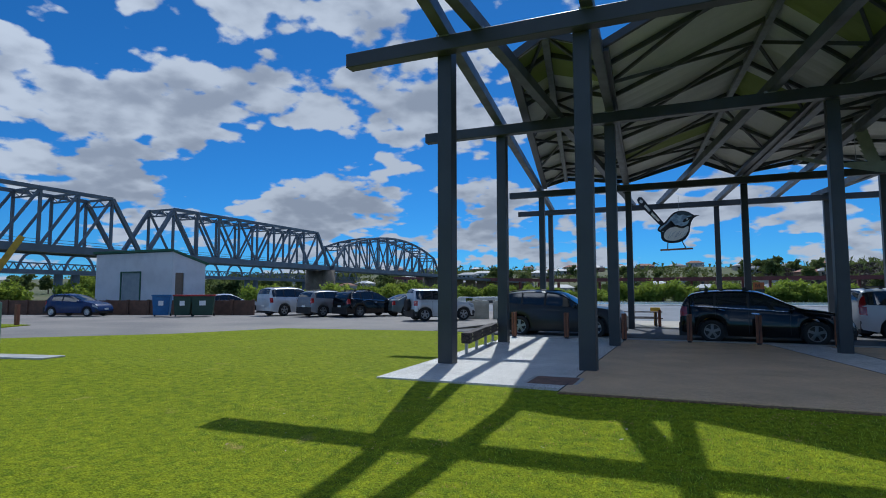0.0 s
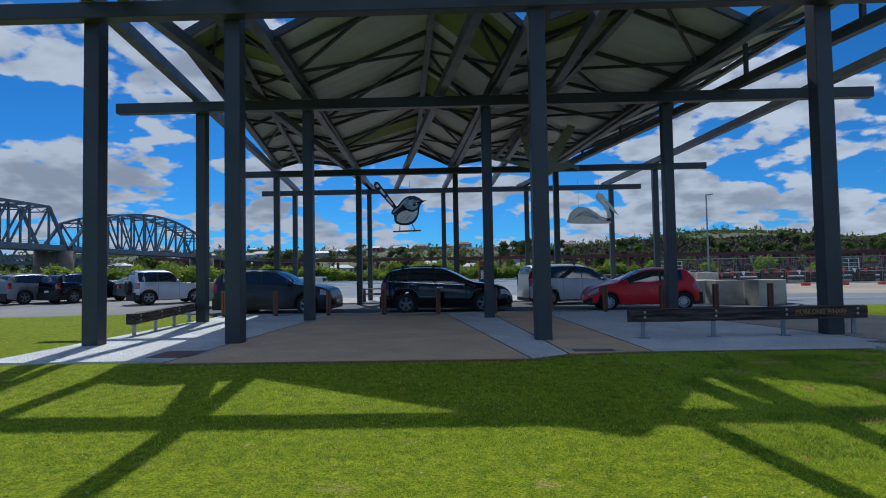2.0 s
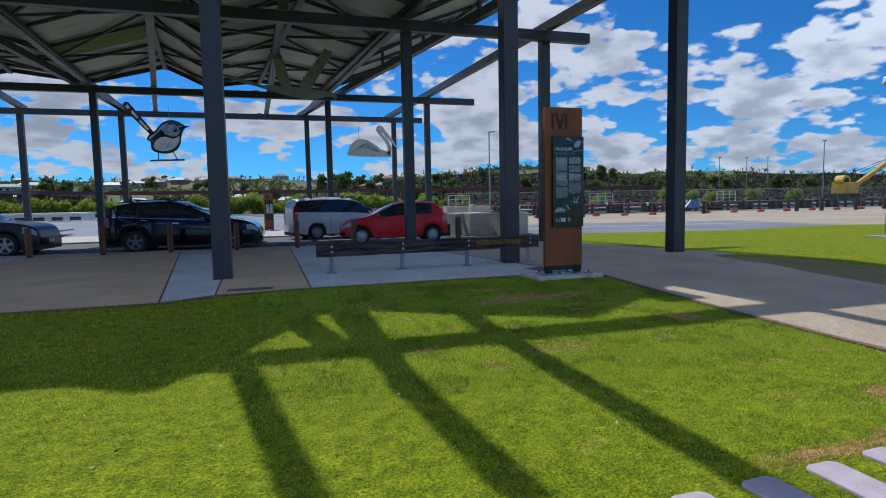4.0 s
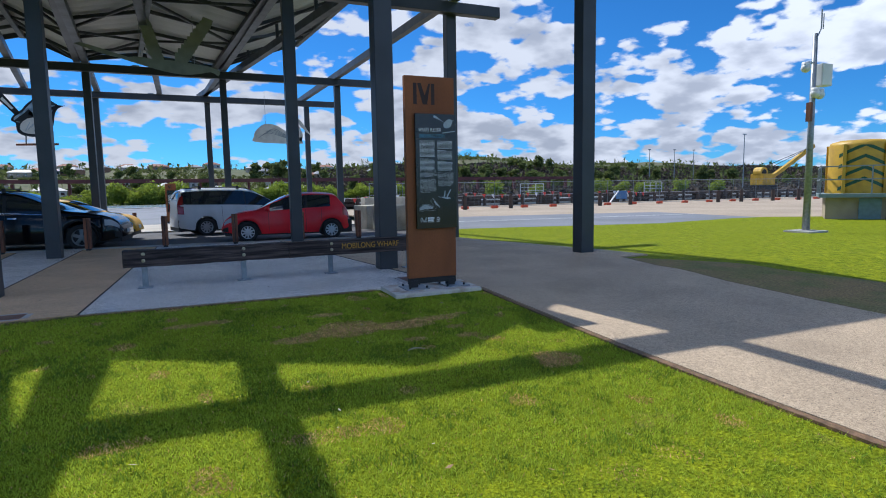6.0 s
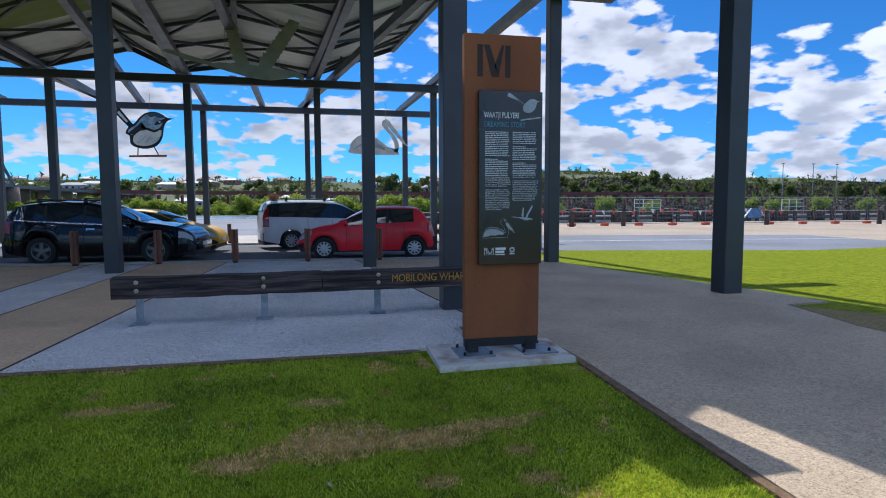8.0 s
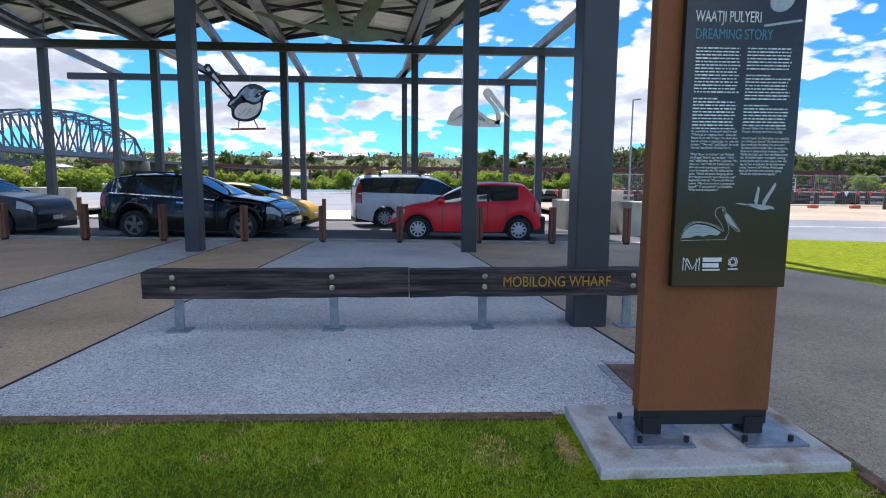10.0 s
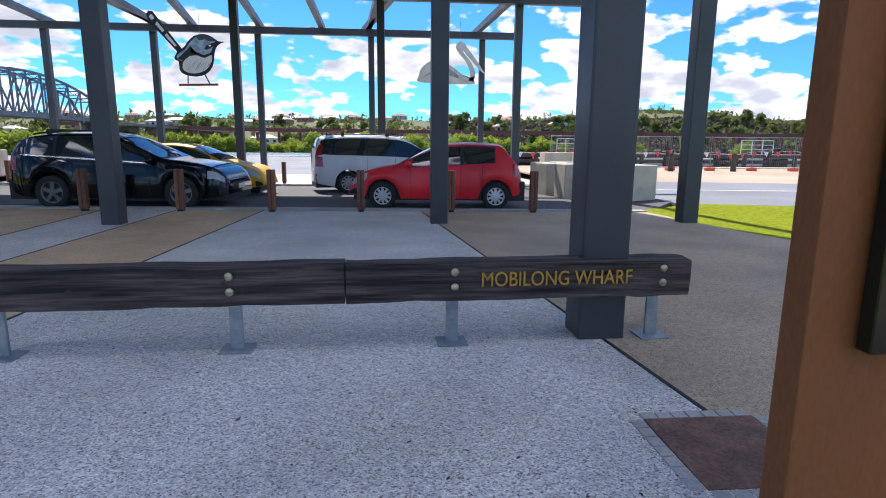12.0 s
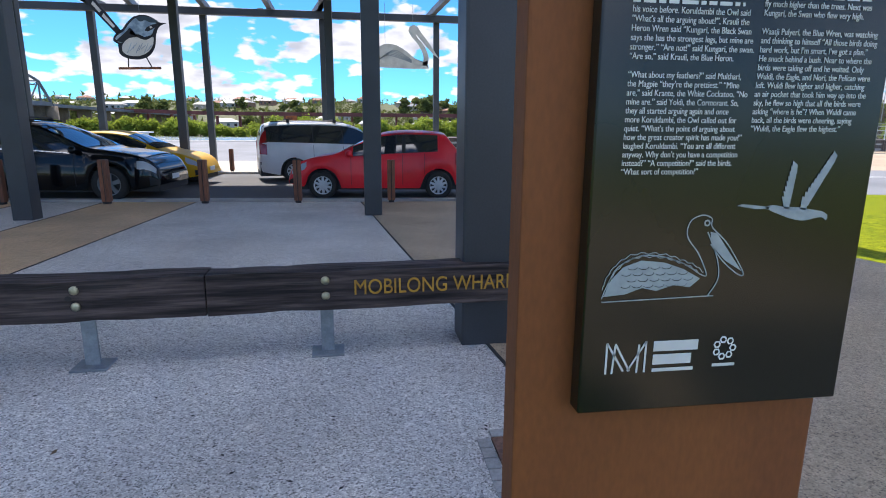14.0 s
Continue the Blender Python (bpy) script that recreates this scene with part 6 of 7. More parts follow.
# ---- light mast with cameras on the lawn ----
def build_mast():
    m = thing("camera_mast", "galvanised mast with cameras and a cabinet on the lawn", "mast", m=pose(17.7, 1.6, ground_z(1.6)))
    bm = B()
    rod(bm, (0, 0, 0.05), (0, 0, 5.3), 0.095, 12, 0.06)
    part("pole", bm, GALV, m, "", True)
    bm = B()
    box(bm, 0, 0, 0.0, 0.75, 0.75, 0.05)
    box(bm, 0, 0, 0.05, 0.34, 0.34, 0.02)
    part("base", bm, KERB, m)
    bm = B()
    box(bm, 0.36, 0.0, 3.95, 0.42, 0.28, 0.58)
    bevel(bm, 0.03, 2)
    part("cabinet", bm, WHITE, m, "white equipment cabinet")
    bm = B()
    bar(bm, (0, 0, 4.55), (-0.45, -0.1, 4.5), 0.05, 0.05)
    part("arm", bm, GALV, m)
    for x, y, z in ((-0.46, -0.1, 4.36), (-0.07, -0.12, 3.72), (0.14, -0.1, 3.70)):
        bm = B()
        q = bmesh.ops.create_uvsphere(bm, u_segments=12, v_segments=8, radius=0.12)
        bmesh.ops.translate(bm, vec=(x, y, z), verts=q["verts"])
        rod(bm, (x, y, z), (x, y, z + 0.15), 0.1, 10)
        part("camera_dome", bm, WHITE, m, "", True)
    bm = B()
    rod(bm, (0.05, 0, 5.2), (0.22, 0, 5.45), 0.02, 6)
    rod(bm, (0.22, 0, 5.45), (0.22, 0, 5.95), 0.02, 6)
    rod(bm, (0.30, 0, 5.45), (0.30, 0, 5.85), 0.014, 6)
    part("antenna", bm, GALV, m)
    bm = B()
    box(bm, -0.1, 0, 3.0, 0.1, 0.12, 0.5)
    part("junction_box", bm, BROWN, m)


build_mast()


# ---- yellow and green machine drum on its platform ----
def build_drum():
    x, y = 26.42, 6.04
    z = -0.10
    plat = thing("platform", "raised concrete platform with grey steel deck and handrails", "platform", m=pose(x, y, z, 0, 0, -55))
    bm = B()
    box(bm, 0.95, 0.3, 0, 3.2, 3.4, 0.86)
    part("plinth", bm, mat("tan_concrete", (0.40, 0.33, 0.22), 0.85, second=(0.31, 0.25, 0.17), scale=1.5, fine=0.15), plat)
    bm = B()
    box(bm, 0.95, 0.2, 0.86, 3.7, 3.9, 0.14)
    part("deck", bm, mat("grey_green_steel", (0.20, 0.27, 0.27), 0.5, second=(0.16, 0.22, 0.22), scale=2), plat)
    for dx in (0.75, 1.6):
        bm = B()
        box(bm, dx, -1.44, 0.02, 0.7, 0.06, 0.80)
        part("hatch", bm, mat("grey_green_door", (0.16, 0.24, 0.25), 0.5), plat)
    for z1 in (1.55, 2.05):
        bm = B()
        bar(bm, (-0.85, -1.7, z1), (2.7, -1.7, z1), 0.045, 0.045)
        bar(bm, (-0.85, -1.7, z1), (-0.85, 2.1, z1), 0.045, 0.045)
        part("handrail", bm, GALV, plat)
    for px, py in ((-0.85, -1.7), (0.75, -1.7), (2.7, -1.7), (-0.85, 0.2), (-0.85, 2.1)):
        bm = B()
        bar(bm, (px, py, 1.0), (px, py, 2.05), 0.045, 0.045)
        part("rail_post", bm, GALV, plat)
    drum = thing("machine_drum", "big yellow steel drum with green chevrons on a platform", "machinery", m=pose(26.5, 6.0, z + 1.0, 0, 0, -55) @ Matrix.Diagonal((0.84, 0.84, 0.84, 1)))
    bm = B()
    seg = 40
    prof = [(1.28, 0.0), (1.28, 2.25), (1.22, 2.40), (0.9, 2.5), (0, 2.55)]
    rr = [[bm.verts.new((0.5 + r * math.cos(math.tau * k / seg), 0.3 + r * math.sin(math.tau * k / seg), h)) for r, h in prof[:-1]] for k in range(seg)]
    tip = bm.verts.new((0.5, 0.3, 2.55))
    for k in range(seg):
        a, b = rr[k], rr[(k + 1) % seg]
        for j in range(3):
            bm.faces.new((a[j], b[j], b[j + 1], a[j + 1]))
        bm.faces.new((a[3], b[3], tip))
    shell = part("shell", bm, YSTEEL, drum, "", True)
    for row in range(4):
        bm = B()
        for s in (-1, 1):
            L = []
            for i in range(9):
                t = i / 8
                a = radians(-86) + s * t * radians(48)
                zz = 0.62 + row * 0.52 - t * 0.50
                L.append((a, zz))
            for (a0, z0), (a1, z1) in zip(L, L[1:]):
                p = lambda a, h: (0.5 + 1.287 * math.cos(a), 0.3 + 1.287 * math.sin(a), max(0.02, min(h, 2.24)))
                q = [bm.verts.new(p(a0, z0)), bm.verts.new(p(a1, z1)), bm.verts.new(p(a1, z1 + 0.16)), bm.verts.new(p(a0, z0 + 0.16))]
                bm.faces.new(q)
        part("chevron", bm, GREENP, shell, "dark green chevron stripe")
    for ang in (-121, -47, -195):
        bm = B()
        a = radians(ang)
        box(bm, 0.5 + 1.33 * math.cos(a), 0.3 + 1.33 * math.sin(a), 0, 0.14, 0.14, 2.3)
        part("rib", bm, YSTEEL, shell)


build_drum()


# ---- yellow crane ----
def build_crane():
    c = thing("mobile_crane", "small yellow crane with a raised lattice boom on the wharf", "crane", m=pose(62.6, 37.6, 0.73))
    bm = B()
    box(bm, 0, 0, 0.55, 2.0, 1.7, 1.3)
    bevel(bm, 0.08, 2)
    part("cab", bm, YSTEEL, c)
    bm = B()
    box(bm, -0.4, 0, 0.0, 3.0, 2.0, 0.55)
    part("carrier", bm, DARK, c)
    bm = B()
    rod(bm, (-0.45, -0.5, 2.0), (-0.45, 0.5, 2.0), 0.62, 14)
    part("winch", bm, YSTEEL, c)
    bm = B()
    rod(bm, (-0.45, -0.53, 2.0), (-0.45, 0.53, 2.0), 0.36, 12)
    part("winch_drum", bm, DARK, c)
    bm = B()
    a, b = Vector((0.4, 0, 0.9)), Vector((8.6, 0, 5.2))
    bar(bm, a, b, 0.35, 0.42)
    part("boom", bm, YSTEEL, c)
    bm = B()
    rod(bm, (-0.4, 0, 2.5), tuple(b), 0.035, 5)
    rod(bm, (0.2, 0, 2.2), tuple(b), 0.035, 5)
    part("stay_cable", bm, DARK, c)


build_crane()


# ---- lamp standards far off ----
for x, y, h in ((17.8, 33.0, 7.4),):
    def lp(bm, h=h):
        rod(bm, (0, 0, 0), (0, 0, h), 0.08, 8, 0.05)
        bar(bm, (0, 0, h), (0.5, 0, h + 0.05), 0.2, 0.08)
    simple("street_lamp", "tall grey street lamp on the wharf apron", "street lamp", lp, GALV, "street lamps", pose(x, y, ground_z(y) - 0.02))
for x, y, h in ((289.4, 300, 0), (312.2, 300, 0), (330.4, 300, 0), (258.6, 200, 0)):
    h = 27.0 - hill(x, y)
    def lp(bm, h=h):
        rod(bm, (0, 0, 0), (0, 0, h), 0.3, 6, 0.18)
        box(bm, 0, 0, h, 2.2, 0.4, 0.5)
    simple("street_lamp", "very tall far light mast across the river", "light mast", lp, GALV, "far light masts", pose(x, y, hill(x, y)))


# ---- white shed, retaining wall, bins ----
def build_shed():
    sx0, sx1, sy0, sy1, zb, zt, fall = -49.4, -40.7, 22.0, 25.3, 0.60, 4.62, 0.85
    shed = thing("shed", "plain white rendered shed with green roof trim", "shed")
    bm = B()
    t = 0.18
    def wall(ax, a0, a1, fixed, hole, z1):
        h0, h1, hz0, hz1 = hole
        for p, q, r, s in ((a0, h0, zb, z1), (h1, a1, zb, z1), (h0, h1, hz1, z1), (h0, h1, zb, hz0)):
            if q - p < 0.02 or s - r < 0.02:
                continue
            if ax == "x":
                box(bm, (p + q) / 2, fixed + t / 2, r, q - p, t, s - r)
            else:
                box(bm, fixed - t / 2, (p + q) / 2, r, t, q - p, s - r)
    # walls, with a door opening cut through the front and one through the side
    wall("x", sx0, sx1, sy0, (-46.3, -44.2, zb, 3.05), zt)
    wall("y", sy0 + t, sy1, sx1, (sy0 + 0.3, sy0 + 1.15, zb + 0.1, 3.0), zt)
    box(bm, (sx0 + sx1) / 2 - t / 2, sy1 - t / 2, zb, sx1 - sx0 - t, t, zt - zb)
    box(bm, sx0 + t / 2, (sy0 + sy1) / 2, zb, t, sy1 - sy0 - 2 * t - 0.01, zt - zb)
    for v in bm.verts:
        if v.co.z > zt - 0.01:
            v.co.z -= fall * (v.co.y - sy0) / (sy1 - sy0)
    part("wall", bm, SHEDW, shed)
    bm = B()
    v = [(sx0 - 0.15, sy0 - 0.2), (sx1 + 0.15, sy0 - 0.2), (sx1 + 0.15, sy1 + 0.2), (sx0 - 0.15, sy1 + 0.2)]
    vv = [bm.verts.new((x, y, zt + 0.01 - fall * (y - sy0) / (sy1 - sy0))) for x, y in v]
    f = bm.faces.new(vv)
    ex = bmesh.ops.extrude_face_region(bm, geom=[f])
    for q in ex["geom"]:
        if isinstance(q, bmesh.types.BMVert):
            q.co.z += 0.17
    part("roof", bm, GREENP, shed, "thin green roof edge")
    bm = B()
    box(bm, -45.25, sy0 + 0.12, zb, 2.1, 0.05, 2.45)
    part("door", bm, mat("grey_roller_door", (0.30, 0.34, 0.36), 0.5, second=(0.25, 0.29, 0.31), scale=2), shed, "grey roller door")
    for x in (-46.36, -44.14):
        bm = B()
        box(bm, x, sy0 - 0.02, zb, 0.12, 0.06, 2.55)
        part("door_frame", bm, GREENP, shed)
    bm = B()
    box(bm, -45.25, sy0 - 0.02, 3.05, 2.1, 0.06, 0.1)
    part("door_frame", bm, GREENP, shed)
    bm = B()
    box(bm, sx1 - 0.12, sy0 + 0.725, zb + 0.1, 0.05, 0.85, 2.3)
    part("door", bm, mat("brown_door", (0.19, 0.14, 0.10), 0.6), shed, "brown side door")
    rw = thing("retaining_wall", "low reddish-brown boarded retaining wall in front of the shed", "retaining wall")
    n = 24
    a, b = Vector((-66, 9.45)), Vector((-31.5, 20.7))
    ang = math.atan2(b.y - a.y, b.x - a.x)
    for k in range(n):
        p, q = a.lerp(b, k / n), a.lerp(b, (k + 1) / n)
        bm = B()
        c = (p + q) / 2
        M = Matrix.Translation((c.x, c.y, -0.12)) @ Matrix.Rotation(ang, 4, "Z")
        box(bm, 0, 0, 0, (q - p).length - 0.05, 0.10, 1.02, M)
        part("panel", bm, REDWALL, rw)
        bm = B()
        box(bm, (q - p).length / 2, -0.06, 0, 0.16, 0.16, 1.07, M)
        part("post", bm, REDWALL, rw)
    bm = B()
    v = [bm.verts.new(p) for p in ((-66, 9.7, 0.60), (-38.6, 18.65, 0.60), (-38.6, 34, 0.60), (-66, 34, 0.60))]
    bm.faces.new(v)
    bmesh.ops.solidify(bm, geom=bm.faces[:], thickness=1.3)
    tagged(part("terrace", bm, SAND), "raised gravel terrace behind the retaining wall", "terrace", kind="structure")


build_shed()


def build_bin(m, body_col, lid_col, label):
    b = thing("wheelie_bin", label, "bin", "wheelie bins", m)
    bm = B()
    v = box(bm, 0, 0, 0.08, 0.95, 0.85, 1.05)
    for q in v:
        if q.co.z < 0.5:
            q.co.x *= 0.84
            q.co.y *= 0.84
    bevel(bm, 0.03, 2)
    part("body", bm, body_col, b)
    bm = B()
    box(bm, 0, 0, 1.13, 1.02, 0.93, 0.09)
    bevel(bm, 0.03, 2)
    part("lid", bm, lid_col, b)
    for s in (-1, 1):
        bm = B()
        rod(bm, (s * 0.4, 0.36, 0.1), (s * 0.46, 0.36, 0.1), 0.1, 10)
        part("wheel", bm, RUBBER, b)
    bm = B()
    box(bm, 0, -0.43, 0.62, 0.26, 0.02, 0.26)
    part("sticker", bm, WHITE, b)


BLUEB, GREENB, REDB = mat("blue_plastic", (0.02, 0.13, 0.33), 0.5), mat("dark_green_plastic", (0.012, 0.05, 0.03), 0.5), mat("red_plastic", (0.35, 0.02, 0.02), 0.5)
for k, (x, y, a, b, s) in enumerate(((-35.4, 16.6, BLUEB, BLUEB, "blue wheelie bin by the retaining wall"), (-34.0, 17.0, GREENB, REDB, "dark green wheelie bin with a red lid"), (-33.1, 17.8, GREENB, REDB, "dark green wheelie bin with a red lid"))):
    build_bin(pose(x, y, -0.116, 0, 0, 40) @ Matrix.Diagonal((1.12 + 0.35 * (k == 2), 1.1, 1.16, 1)), a, b, s)

simple("service_pillar", "grey-green steel service pillar in the lawn", "service pillar", lambda bm: box(bm, 0, 0, 0, 0.26, 0.24, 1.18), mat("pale_green_steel", (0.20, 0.27, 0.25), 0.5), "", pose(-19.82, -1.68, 0.0), 0.02)
simple("drain_slab", "pale concrete slab set in the lawn", "slab", lambda bm: box(bm, 0, 0, -0.1, 1.9, 0.55, 0.125), KERB, "", pose(-17.4, -2.5, ground_z(-2.5), 0, 0, 10), 0.01)
for x, y in ((-32.74, 6.38), (-34.2, 5.6)):
    simple("marker_post", "short dark timber marker post beside the road", "post", lambda bm: box(bm, 0, 0, 0, 0.16, 0.16, 1.0), BROWN, "marker posts", pose(x, y, land_z(x, y) - 0.016), 0.01)
def machine(bm):
    bar(bm, (0, 0, 0.6), (1.5, 2.6, 6.3), 0.42, 0.5)
    bar(bm, (0, 0, 0.6), (-1.6, -2.4, 2.2), 0.4, 0.5)
    box(bm, -2.4, -3.6, 0.3, 2.4, 1.8, 1.6)
simple("digger_arm", "yellow excavator arm beside the far road", "excavator", machine, YSTEEL, "", pose(-57.75, 17.5, 0.0))


# ---- houseboat along the wharf ----
def build_houseboat(x, w, y):
    h = thing("houseboat", "long low white houseboat moored at the wharf", "houseboat", "houseboats", pose(x, y, -1.6))
    bm = B()
    box(bm, 0, 0, 0, w, 5.0, 0.9)
    bevel(bm, 0.1, 2)
    part("hull", bm, WHITE, h)
    bm = B()
    box(bm, 0, 0, 0.9, w * 0.9, 4.2, 1.35)
    part("cabin", bm, WHITE, h)
    bm = B()
    box(bm, 0, 0, 2.25, w * 0.98, 4.9, 0.16)
    part("roof", bm, WHITE, h)
    n = int(w * 0.9 / 1.7)
    for k in range(n):
        bm = B()
        box(bm, -w * 0.45 + (k + 0.5) * w * 0.9 / n, -2.11, 1.25, 1.1, 0.04, 0.7)
        part("window", bm, GLASS, h)


build_houseboat(-41, 17, 65.5)
build_houseboat(-25.5, 12, 65.8)
build_houseboat(-58, 12, 65.6)


# ---- bridges ----
def truss_span(par, y0, y1, xc, zb, ztop, panels, arch):
    """One through-truss span: two side trusses, floor and top bracing."""
    for s in (-1, 1):
        x = xc + s * 3.2
        nodes_b = [Vector((x, y0 + (y1 - y0) * i / panels, zb)) for i in range(panels + 1)]
        def topz(i):
            if arch:
                t = (i - panels / 2) / (panels / 2 - 1)
                return zb + (ztop - zb) * (1 - 0.42 * t * t)
            return ztop
        nodes_t = [Vector((x, nodes_b[i].y, topz(i))) for i in range(1, panels)]
        side = part("side_truss", B(), BRIDGEM, par)
        def mem(name, a, b, w, h):
            bm = B()
            bar(bm, a, b, w, h)
            part(name, bm, BRIDGEM, side)
        mem("chord", nodes_b[0], nodes_b[-1], 0.6, 1.15)
        for a, b in zip(nodes_t, nodes_t[1:]):
            mem("chord", a, b, 0.55, 0.55)
        mem("end_post", nodes_b[0], nodes_t[0], 0.6, 0.6)
        mem("end_post", nodes_b[-1], nodes_t[-1], 0.6, 0.6)
        for i in range(1, panels):
            mem("upright", nodes_b[i], nodes_t[i - 1], 0.38, 0.38)
        for i in range(1, panels - 1):
            if i < panels / 2:
                mem("diagonal", nodes_t[i - 1], nodes_b[i + 1], 0.32, 0.36)
            else:
                mem("diagonal", nodes_b[i], nodes_t[i], 0.32, 0.36)
            if abs(i - panels / 2) < 1.6:
                mem("diagonal", nodes_b[i], nodes_t[i], 0.2, 0.22)
    for i in range(1, panels):
        y = y0 + (y1 - y0) * i / panels
        z = zb + (ztop - zb) * (1 - 0.42 * ((i - panels / 2) / (panels / 2 - 1)) ** 2) if arch else ztop
        bm = B()
        bar(bm, (xc - 3.2, y, z), (xc + 3.2, y, z), 0.3, 0.35)
        bar(bm, (xc - 3.2, y, z - 1.1), (xc + 3.2, y, z - 1.1), 0.2, 0.25)
        for k in range(4):
            xa = xc - 3.2 + 6.4 * k / 4
            bar(bm, (xa, y, z - 1.1 * (k % 2)), (xa + 1.6, y, z - 1.1 * ((k + 1) % 2)), 0.15, 0.15)
        part("portal", bm, BRIDGEM, par)
    bm = B()
    box(bm, xc, (y0 + y1) / 2, zb - 0.35, 6.2, y1 - y0, 0.4)
    part("deck", bm, mat("bridge_deck", (0.09, 0.10, 0.11), 0.8), par)
    for s in (-1, 1):
        bm = B()
        for z in (0.9, 1.35):
            bar(bm, (xc + s * 2.7, y0, zb + z), (xc + s * 2.7, y1, zb + z), 0.05, 0.06)
        part("railing", bm, BRIDGEM, par)


def build_bridges():
    xc, zb, zt = -94.0, 8.1, 17.0
    br = thing("truss_bridge", "grey steel truss bridge on stone piers across the river", "bridge")
    truss_span(br, -56.5, 1.5, xc, zb, zt, 10, False)
    truss_span(br, 2.5, 59.5, xc, zb, zt, 10, False)
    truss_span(br, 60.5, 117.0, xc, zb, zt, 10, False)
    truss_span(br, 118.0, 193.0, xc, zb, zt + 2.2, 12, True)
    for y in (2.0, 60.0, 117.5, 193.5):
        bm = B()
        rod(bm, (xc - 2.6, y, -5), (xc - 2.6, y, zb - 0.6), 2.1, 14, 1.8)
        rod(bm, (xc + 2.6, y, -5), (xc + 2.6, y, zb - 0.6), 2.1, 14, 1.8)
        box(bm, xc, y, -5, 5.2, 2.6, zb + 4.2)
        part("pier", bm, STONE, br, "brown stone pier", True)
    bm = B()
    box(bm, xc, 270, zb - 0.9, 6.4, 152, 1.0)
    part("approach", bm, BRIDGEM, br)
    for k in range(9):
        bm = B()
        box(bm, xc, 205 + k * 16, -3, 4.5, 0.8, zb + 2.2)
        part("trestle", bm, STONE, br)
    # second bridge, with small lattice hoops, farther upstream
    b2 = thing("lattice_bridge", "far grey bridge with low lattice hoops", "bridge")
    x2, z2 = -150.0, 7.2
    bm = B()
    box(bm, x2, 70, z2 - 1.0, 6, 300, 1.0)
    part("deck", bm, BRIDGEM, b2)
    for k in range(26):
        y = -60 + k * 11.0
        bm = B()
        rings = []
        for t in range(11):
            u = 2 * t / 10 - 1
            py, pz = y + 4.2 + 4.2 * u, z2 + 4.2 * (1 - abs(u) ** 3.2)
            iy, iz = y + 4.2 + 3.7 * u, z2 + 3.7 * (1 - abs(u) ** 3.2) - 0.05
            rings.append([bm.verts.new((x2 + 3 + dx, qy, qz)) for dx, qy, qz in ((-0.2, py, pz), (0.2, py, pz), (0.2, iy, iz), (-0.2, iy, iz))])
        for a, b in zip(rings, rings[1:]):
            for q in range(4):
                bm.faces.new((a[q], a[(q + 1) % 4], b[(q + 1) % 4], b[q]))
        part("hoop", bm, BRIDGEM, b2)
        bm = B()
        for q in range(6):
            bar(bm, (x2 + 3, y + q * 1.9, z2), (x2 + 3, y + q * 1.9 + 0.95, z2 + 1.5), 0.2, 0.2)
            bar(bm, (x2 + 3, y + q * 1.9 + 0.95, z2 + 1.5), (x2 + 3, y + q * 1.9 + 1.9, z2), 0.2, 0.2)
        bar(bm, (x2 + 3, y, z2 + 1.5), (x2 + 3, y + 11, z2 + 1.5), 0.25, 0.3)
        part("lattice", bm, BRIDGEM, b2)
    for k in range(8):
        bm = B()
        for s in (-1, 1):
            rod(bm, (x2, -50 + k * 34 + s * 2.2, -5), (x2, -50 + k * 34 + s * 2.2, z2 - 0.8), 1.0, 10)
        part("pier", bm, BRIDGEM, b2)
    # dull red viaduct over the far flats
    v = thing("viaduct", "long low dull red girder viaduct on the far bank", "viaduct")
    bm = B()
    bar(bm, (-150, 268, 9.6), (-60, 255, 7.2), 2.5, 1.5)
    bar(bm, (-60, 255, 7.2), (190, 236, 6.6), 2.5, 1.5)
    part("girder", bm, RUST, v)
    for k in range(34):
        t = (k + 0.5) / 34
        x, y = -140 + 330 * t, 268 - 32 * t
        bm = B()
        box(bm, x, y, hill(x, y) - 0.3, 0.9, 2.0, 6.6 - hill(x, y) + max(0.0, (-60 - x) * 0.026))
        part("pier", bm, RUST, v)


build_bridges()


# ---- houses on the hills ----
def build_house(m, wall_col, roof_col, w, d, first={}):
    h = thing("house", "small pale house with a low roof on the far hillside", "house", "houses on the hillside", m)
    bm = B()
    box(bm, 0, 0, -1.5, w, d, 4.4)
    part("wall", bm, wall_col, h)
    bm = B()
    v = [bm.verts.new(p) for p in ((-w / 2 - 0.5, -d / 2 - 0.5, 2.85), (w / 2 + 0.5, -d / 2 - 0.5, 2.85), (w / 2 + 0.5, d / 2 + 0.5, 2.85), (-w / 2 - 0.5, d / 2 + 0.5, 2.85), (-w / 4, 0, 4.7), (w / 4, 0, 4.7))]
    for f in ((0, 1, 5, 4), (1, 2, 5), (2, 3, 4, 5), (3, 0, 4), (3, 2, 1, 0)):
        bm.faces.new([v[i] for i in f])
    part("roof", bm, roof_col, h)
    n = int(w / 3)
    for k in range(n):
        bm = B()
        box(bm, -w / 2 + (k + 0.5) * w / n, -d / 2 - 0.03, 0.7, 1.5, 0.08, 1.3)
        part("window", bm, GLASS, h)


